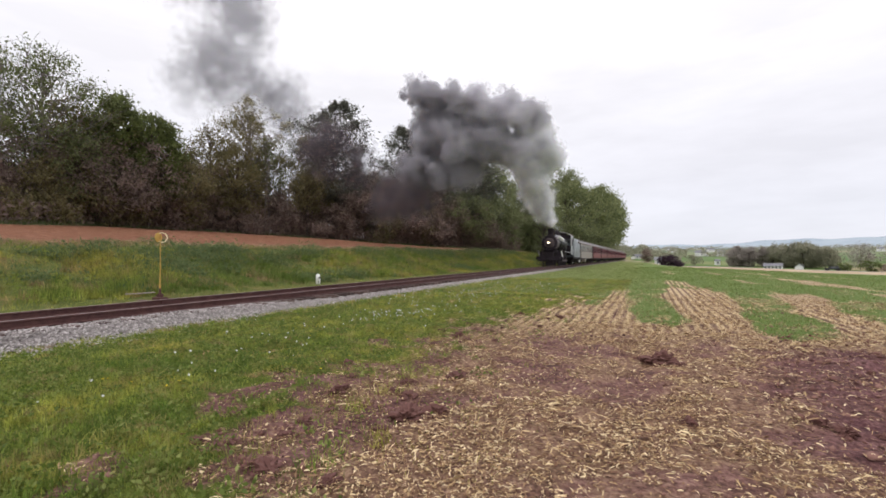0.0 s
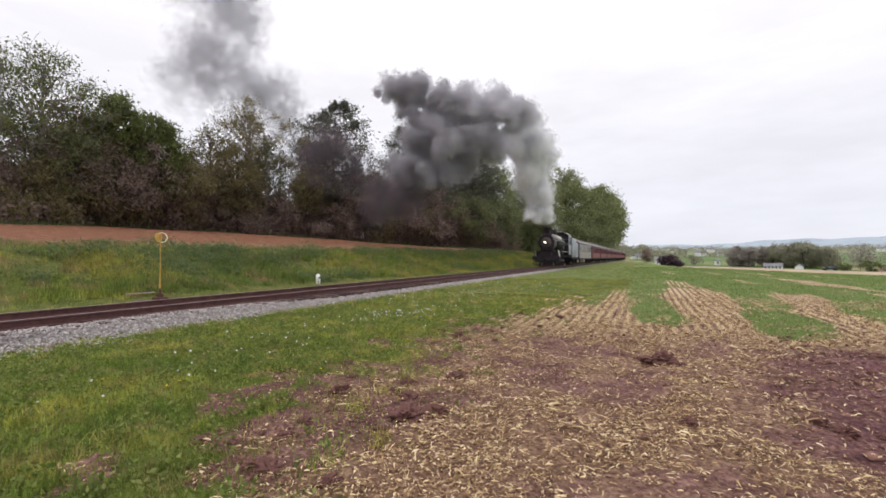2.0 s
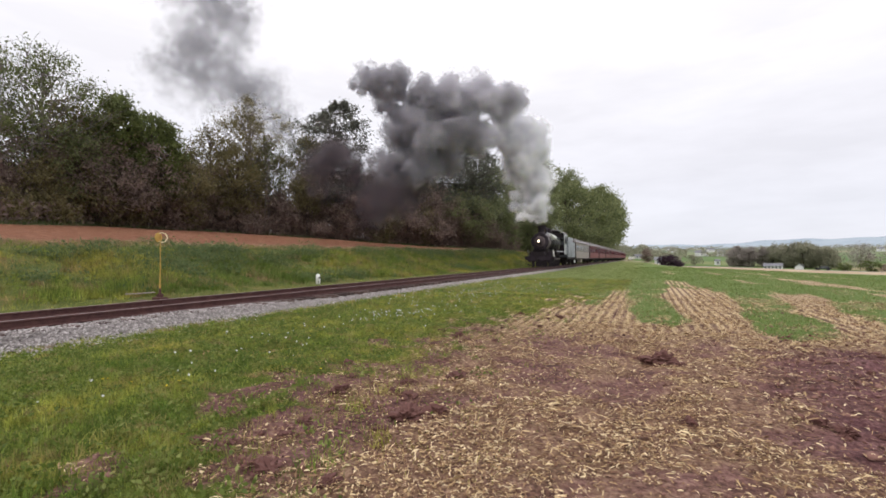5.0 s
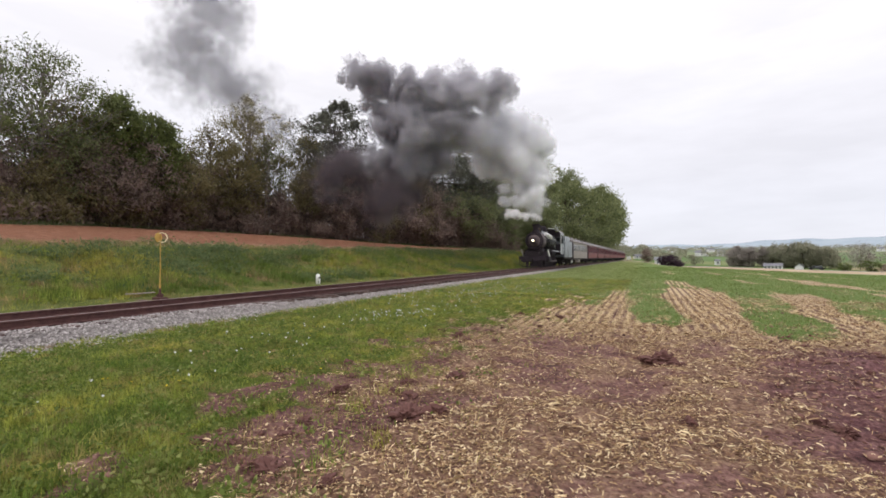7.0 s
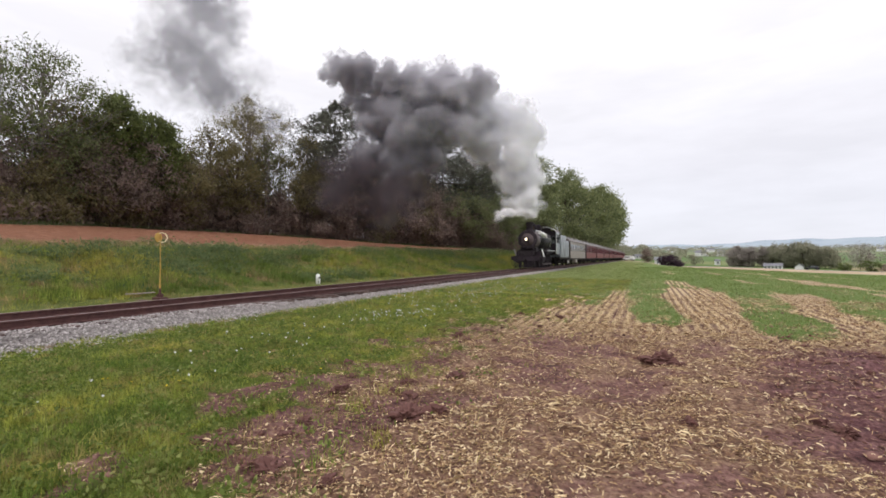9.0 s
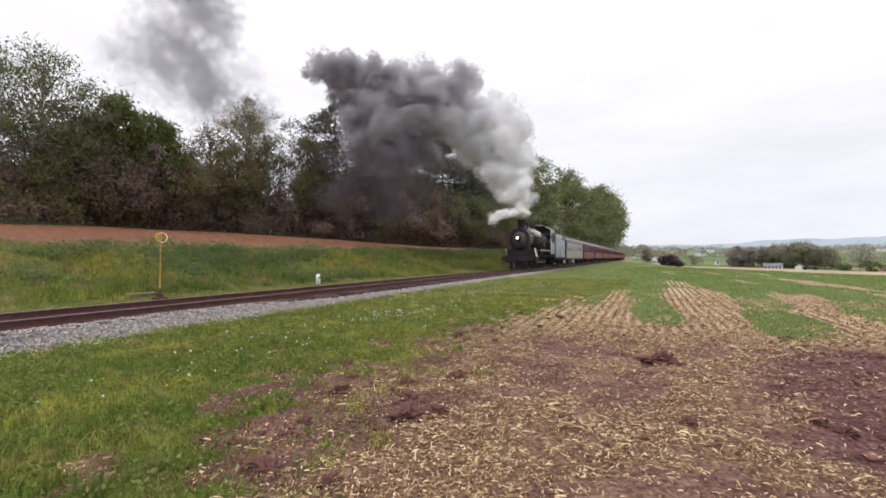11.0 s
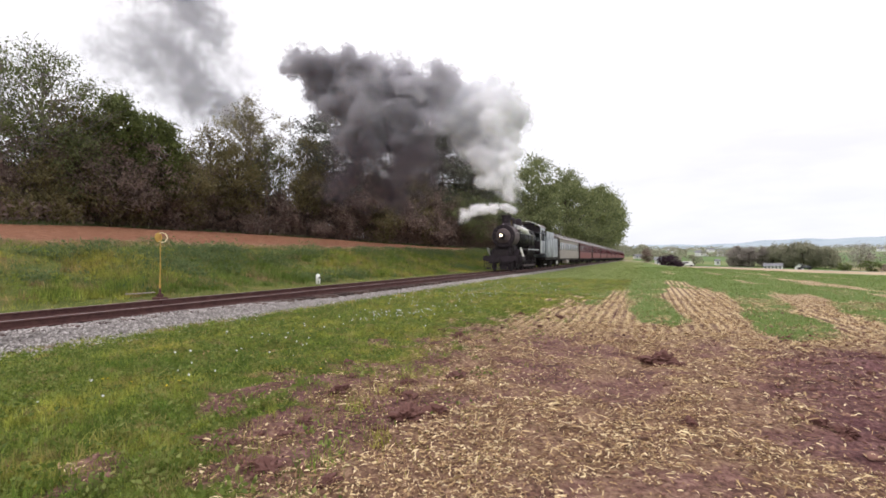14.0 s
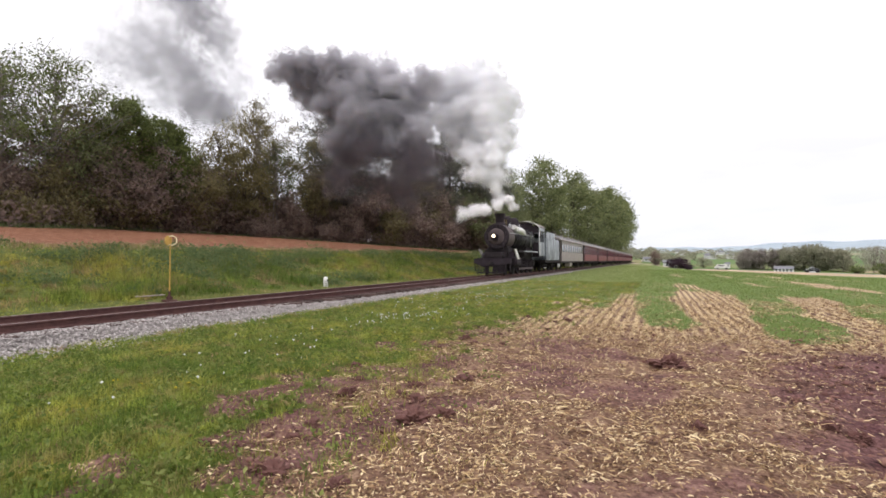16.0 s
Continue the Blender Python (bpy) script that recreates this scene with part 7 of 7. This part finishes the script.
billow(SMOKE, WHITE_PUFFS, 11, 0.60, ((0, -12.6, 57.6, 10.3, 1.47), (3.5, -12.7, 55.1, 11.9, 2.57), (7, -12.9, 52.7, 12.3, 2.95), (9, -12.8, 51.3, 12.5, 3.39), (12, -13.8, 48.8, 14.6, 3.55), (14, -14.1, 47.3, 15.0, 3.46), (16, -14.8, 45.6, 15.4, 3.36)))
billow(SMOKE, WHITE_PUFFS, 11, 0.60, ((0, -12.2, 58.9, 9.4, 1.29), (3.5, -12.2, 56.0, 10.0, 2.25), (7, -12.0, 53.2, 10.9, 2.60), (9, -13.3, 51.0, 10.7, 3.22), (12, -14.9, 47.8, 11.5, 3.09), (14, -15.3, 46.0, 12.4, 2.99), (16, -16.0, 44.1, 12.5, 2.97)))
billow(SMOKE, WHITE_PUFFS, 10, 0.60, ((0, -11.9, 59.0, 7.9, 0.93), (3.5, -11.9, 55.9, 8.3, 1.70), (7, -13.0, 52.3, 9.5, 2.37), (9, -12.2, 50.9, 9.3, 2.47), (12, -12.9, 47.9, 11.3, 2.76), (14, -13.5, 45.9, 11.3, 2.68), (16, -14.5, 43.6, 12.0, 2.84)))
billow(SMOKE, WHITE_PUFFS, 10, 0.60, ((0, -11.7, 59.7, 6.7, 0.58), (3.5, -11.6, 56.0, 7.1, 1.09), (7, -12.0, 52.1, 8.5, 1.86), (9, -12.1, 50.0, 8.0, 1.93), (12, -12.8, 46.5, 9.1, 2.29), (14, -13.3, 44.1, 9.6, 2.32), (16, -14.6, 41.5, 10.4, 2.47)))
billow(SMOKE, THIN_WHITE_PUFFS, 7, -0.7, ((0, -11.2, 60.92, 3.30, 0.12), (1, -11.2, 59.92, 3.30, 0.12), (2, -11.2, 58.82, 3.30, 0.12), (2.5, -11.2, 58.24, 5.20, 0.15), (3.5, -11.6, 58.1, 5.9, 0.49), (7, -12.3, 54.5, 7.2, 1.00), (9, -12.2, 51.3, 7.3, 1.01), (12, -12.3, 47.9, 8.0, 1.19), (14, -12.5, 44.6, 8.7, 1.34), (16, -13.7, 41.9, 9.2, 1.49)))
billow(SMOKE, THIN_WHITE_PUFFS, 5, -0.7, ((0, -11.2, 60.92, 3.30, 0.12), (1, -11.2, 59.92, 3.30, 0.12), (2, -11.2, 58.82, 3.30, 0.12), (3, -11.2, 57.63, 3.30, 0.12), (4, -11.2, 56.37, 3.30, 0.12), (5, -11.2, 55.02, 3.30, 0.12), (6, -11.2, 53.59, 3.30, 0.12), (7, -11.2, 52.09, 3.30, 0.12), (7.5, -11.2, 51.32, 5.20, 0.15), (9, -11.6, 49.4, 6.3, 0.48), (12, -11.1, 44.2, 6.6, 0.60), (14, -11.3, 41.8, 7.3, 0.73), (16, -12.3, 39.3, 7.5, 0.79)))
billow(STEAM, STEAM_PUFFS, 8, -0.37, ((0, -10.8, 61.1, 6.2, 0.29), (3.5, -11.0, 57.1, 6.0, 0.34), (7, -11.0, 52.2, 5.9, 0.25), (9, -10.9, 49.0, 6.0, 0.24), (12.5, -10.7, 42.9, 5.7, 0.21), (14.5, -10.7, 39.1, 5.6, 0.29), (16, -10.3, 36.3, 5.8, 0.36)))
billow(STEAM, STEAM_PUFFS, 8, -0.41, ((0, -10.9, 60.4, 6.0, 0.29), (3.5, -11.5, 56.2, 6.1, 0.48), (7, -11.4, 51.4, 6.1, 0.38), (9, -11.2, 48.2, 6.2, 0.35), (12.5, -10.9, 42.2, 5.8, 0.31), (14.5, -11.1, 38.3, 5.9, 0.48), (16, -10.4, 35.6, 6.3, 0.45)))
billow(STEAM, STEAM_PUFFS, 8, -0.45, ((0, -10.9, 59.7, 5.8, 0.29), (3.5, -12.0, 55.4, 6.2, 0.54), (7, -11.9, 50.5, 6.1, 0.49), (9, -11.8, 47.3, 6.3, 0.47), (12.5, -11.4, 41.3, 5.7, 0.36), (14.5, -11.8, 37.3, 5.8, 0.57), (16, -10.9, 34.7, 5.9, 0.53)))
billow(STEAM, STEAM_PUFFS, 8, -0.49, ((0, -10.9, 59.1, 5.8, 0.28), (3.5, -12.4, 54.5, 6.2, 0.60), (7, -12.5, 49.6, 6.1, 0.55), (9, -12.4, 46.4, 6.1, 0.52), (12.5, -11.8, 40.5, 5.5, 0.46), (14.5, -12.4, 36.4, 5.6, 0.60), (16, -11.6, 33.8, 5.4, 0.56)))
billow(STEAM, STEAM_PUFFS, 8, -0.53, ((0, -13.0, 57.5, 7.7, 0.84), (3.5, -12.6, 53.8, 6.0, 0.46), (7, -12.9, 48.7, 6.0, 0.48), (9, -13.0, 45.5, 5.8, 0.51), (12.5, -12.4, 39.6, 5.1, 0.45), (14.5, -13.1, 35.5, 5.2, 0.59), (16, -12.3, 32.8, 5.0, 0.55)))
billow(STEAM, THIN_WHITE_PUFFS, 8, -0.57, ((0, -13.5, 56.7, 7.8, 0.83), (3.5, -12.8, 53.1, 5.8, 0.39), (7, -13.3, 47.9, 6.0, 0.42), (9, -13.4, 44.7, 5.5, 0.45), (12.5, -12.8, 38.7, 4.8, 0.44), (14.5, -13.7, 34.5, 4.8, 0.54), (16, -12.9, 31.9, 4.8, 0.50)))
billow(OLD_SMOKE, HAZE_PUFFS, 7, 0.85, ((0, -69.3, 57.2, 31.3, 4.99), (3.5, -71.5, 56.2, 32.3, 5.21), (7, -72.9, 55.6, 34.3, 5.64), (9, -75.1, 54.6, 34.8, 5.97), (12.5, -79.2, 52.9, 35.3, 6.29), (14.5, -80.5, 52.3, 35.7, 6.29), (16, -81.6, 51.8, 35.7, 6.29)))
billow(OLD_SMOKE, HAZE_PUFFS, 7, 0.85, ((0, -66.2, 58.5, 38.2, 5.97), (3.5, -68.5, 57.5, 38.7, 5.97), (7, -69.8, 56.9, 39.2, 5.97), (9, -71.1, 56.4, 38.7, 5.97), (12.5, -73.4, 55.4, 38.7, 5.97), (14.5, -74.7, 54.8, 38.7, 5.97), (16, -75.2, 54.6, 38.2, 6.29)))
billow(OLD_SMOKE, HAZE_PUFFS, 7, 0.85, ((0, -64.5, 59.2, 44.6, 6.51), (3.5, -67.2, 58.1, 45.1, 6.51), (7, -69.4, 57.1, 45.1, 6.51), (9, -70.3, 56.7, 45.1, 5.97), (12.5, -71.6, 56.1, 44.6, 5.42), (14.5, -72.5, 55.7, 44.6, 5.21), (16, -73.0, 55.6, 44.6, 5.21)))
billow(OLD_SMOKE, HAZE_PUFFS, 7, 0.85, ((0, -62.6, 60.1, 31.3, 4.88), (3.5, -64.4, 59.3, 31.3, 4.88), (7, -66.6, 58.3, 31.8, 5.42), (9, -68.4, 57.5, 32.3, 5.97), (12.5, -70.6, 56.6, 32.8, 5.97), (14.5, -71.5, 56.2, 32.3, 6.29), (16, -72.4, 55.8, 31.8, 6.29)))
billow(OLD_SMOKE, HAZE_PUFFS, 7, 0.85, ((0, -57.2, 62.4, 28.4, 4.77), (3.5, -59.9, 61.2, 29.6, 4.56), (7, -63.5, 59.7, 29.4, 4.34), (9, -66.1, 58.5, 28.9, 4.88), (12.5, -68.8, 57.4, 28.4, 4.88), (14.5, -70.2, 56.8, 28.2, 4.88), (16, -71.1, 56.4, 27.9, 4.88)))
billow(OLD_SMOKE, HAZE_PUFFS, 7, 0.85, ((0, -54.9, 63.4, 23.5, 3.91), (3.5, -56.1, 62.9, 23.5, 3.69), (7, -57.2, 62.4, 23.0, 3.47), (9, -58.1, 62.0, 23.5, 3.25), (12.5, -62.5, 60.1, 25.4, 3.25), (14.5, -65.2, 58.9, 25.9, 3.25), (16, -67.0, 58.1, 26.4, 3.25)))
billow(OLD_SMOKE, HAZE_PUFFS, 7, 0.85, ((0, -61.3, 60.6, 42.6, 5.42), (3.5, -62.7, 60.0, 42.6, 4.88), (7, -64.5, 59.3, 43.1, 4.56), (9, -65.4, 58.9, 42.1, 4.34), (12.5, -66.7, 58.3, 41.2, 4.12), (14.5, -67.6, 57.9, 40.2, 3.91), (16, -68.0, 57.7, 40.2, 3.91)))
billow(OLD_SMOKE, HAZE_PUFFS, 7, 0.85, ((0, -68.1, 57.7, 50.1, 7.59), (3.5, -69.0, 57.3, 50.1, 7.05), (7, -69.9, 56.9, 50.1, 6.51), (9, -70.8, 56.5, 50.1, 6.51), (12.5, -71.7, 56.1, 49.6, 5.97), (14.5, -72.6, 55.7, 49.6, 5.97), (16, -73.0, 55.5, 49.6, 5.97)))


# ---- vehicles on the far road ----
def vehicle(name, label, paint, length, height, wagon):
    root = empty(name, None, label, "car" if not wagon else "van")
    bm = bmesh.new()
    box(bm, -length / 2, length / 2, -0.9, 0.9, 0.4, height * (0.55 if not wagon else 0.6), 0.12)
    part("body", bm, paint, root)
    bm = bmesh.new()
    box(bm, -length * 0.36, length * (0.22 if not wagon else 0.40), -0.82, 0.82, height * 0.5, height, 0.16)
    cabin = part("cabin", bm, paint, root)
    for s in (-1, 1):
        bm = bmesh.new()
        y0, y1 = sorted((s * 0.80, s * 0.835))
        box(bm, -length * 0.28, length * 0.14, y0, y1, height * 0.62, height * 0.86)
        part("window", bm, GLASS, cabin)
        for x in (-length * 0.32, length * 0.32):
            bm = bmesh.new()
            tube(bm, (x, s * 0.72, 0.34), (x, s * 0.92, 0.34), 0.34, None, 16)
            part("wheel", bm, UNDER, root)
    return root


CARPAINT = plain("dark_car_paint", (0.02, 0.02, 0.025), (0.05, 0.05, 0.06), 2, 0.3)
DARK_CAR = vehicle("car", "dark car creeping along the far road", CARPAINT, 4.6, 1.5, False)
VAN = vehicle("van", "white van driving along the far road", WHITE, 4.6, 1.9, True)


def road_pose(x, turn):
    y = road_y(x)
    return pose(x, y, road_z(x) + 0.92 * (0.25 + 0.75 * float(smooth(x, 0, 30))), 0, 0, turn)


MOVES.append((DARK_CAR, [(t, road_pose(x, 180)) for t, x in ((0, 60.3), (4, 58.4), (8, 55.0), (11.5, 53.7), (13, 52.9), (14.5, 52.0), (16, 51.2))]))
LANE = [(t, pose(-6.8, y, float(land(-6.8, y)) + 0.1 + 0.13 * float(1 - smooth(y, 206, 226)), 0, 0, turn)) for t, y, turn in ((0, 300, -90), (5, 252, -90), (8, 214, -90), (8.6, 207.5, -60))]
MOVES.append((VAN, LANE + [(t, road_pose(x, turn)) for t, x, turn in ((9.2, -5.4, -15), (10, -2.2, 0), (11.5, 4.1, 0), (13, 10.3, 0), (14.5, 17.0, 0), (16, 23.3, 0))]))


# ---- what moves ----
def motions():
    seconds = np.arange(0, 16.01, 0.2)
    for thing, back in TRAIN:
        walk(thing, [(t, pose(TRACK_X, train_y(t) + back, RAIL_Z)) for t in np.arange(0, 16.01, 1.0)])
    for hub, root, r, (x, y, z) in SPINNING:
        walk(hub, [(t, pose(x, y, z, math.degrees((train_y(0) - train_y(t)) / r))) for t in seconds])
    for rod, root, side in RODS:
        rows = []
        for t in seconds:
            a = (train_y(0) - train_y(t)) / 0.70 + (0 if side > 0 else math.pi / 2)
            rows.append((t, pose(0, 0.30 * math.cos(a), 0.70 + 0.30 * math.sin(a))))
        walk(rod, rows)
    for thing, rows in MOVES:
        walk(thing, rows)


motions()
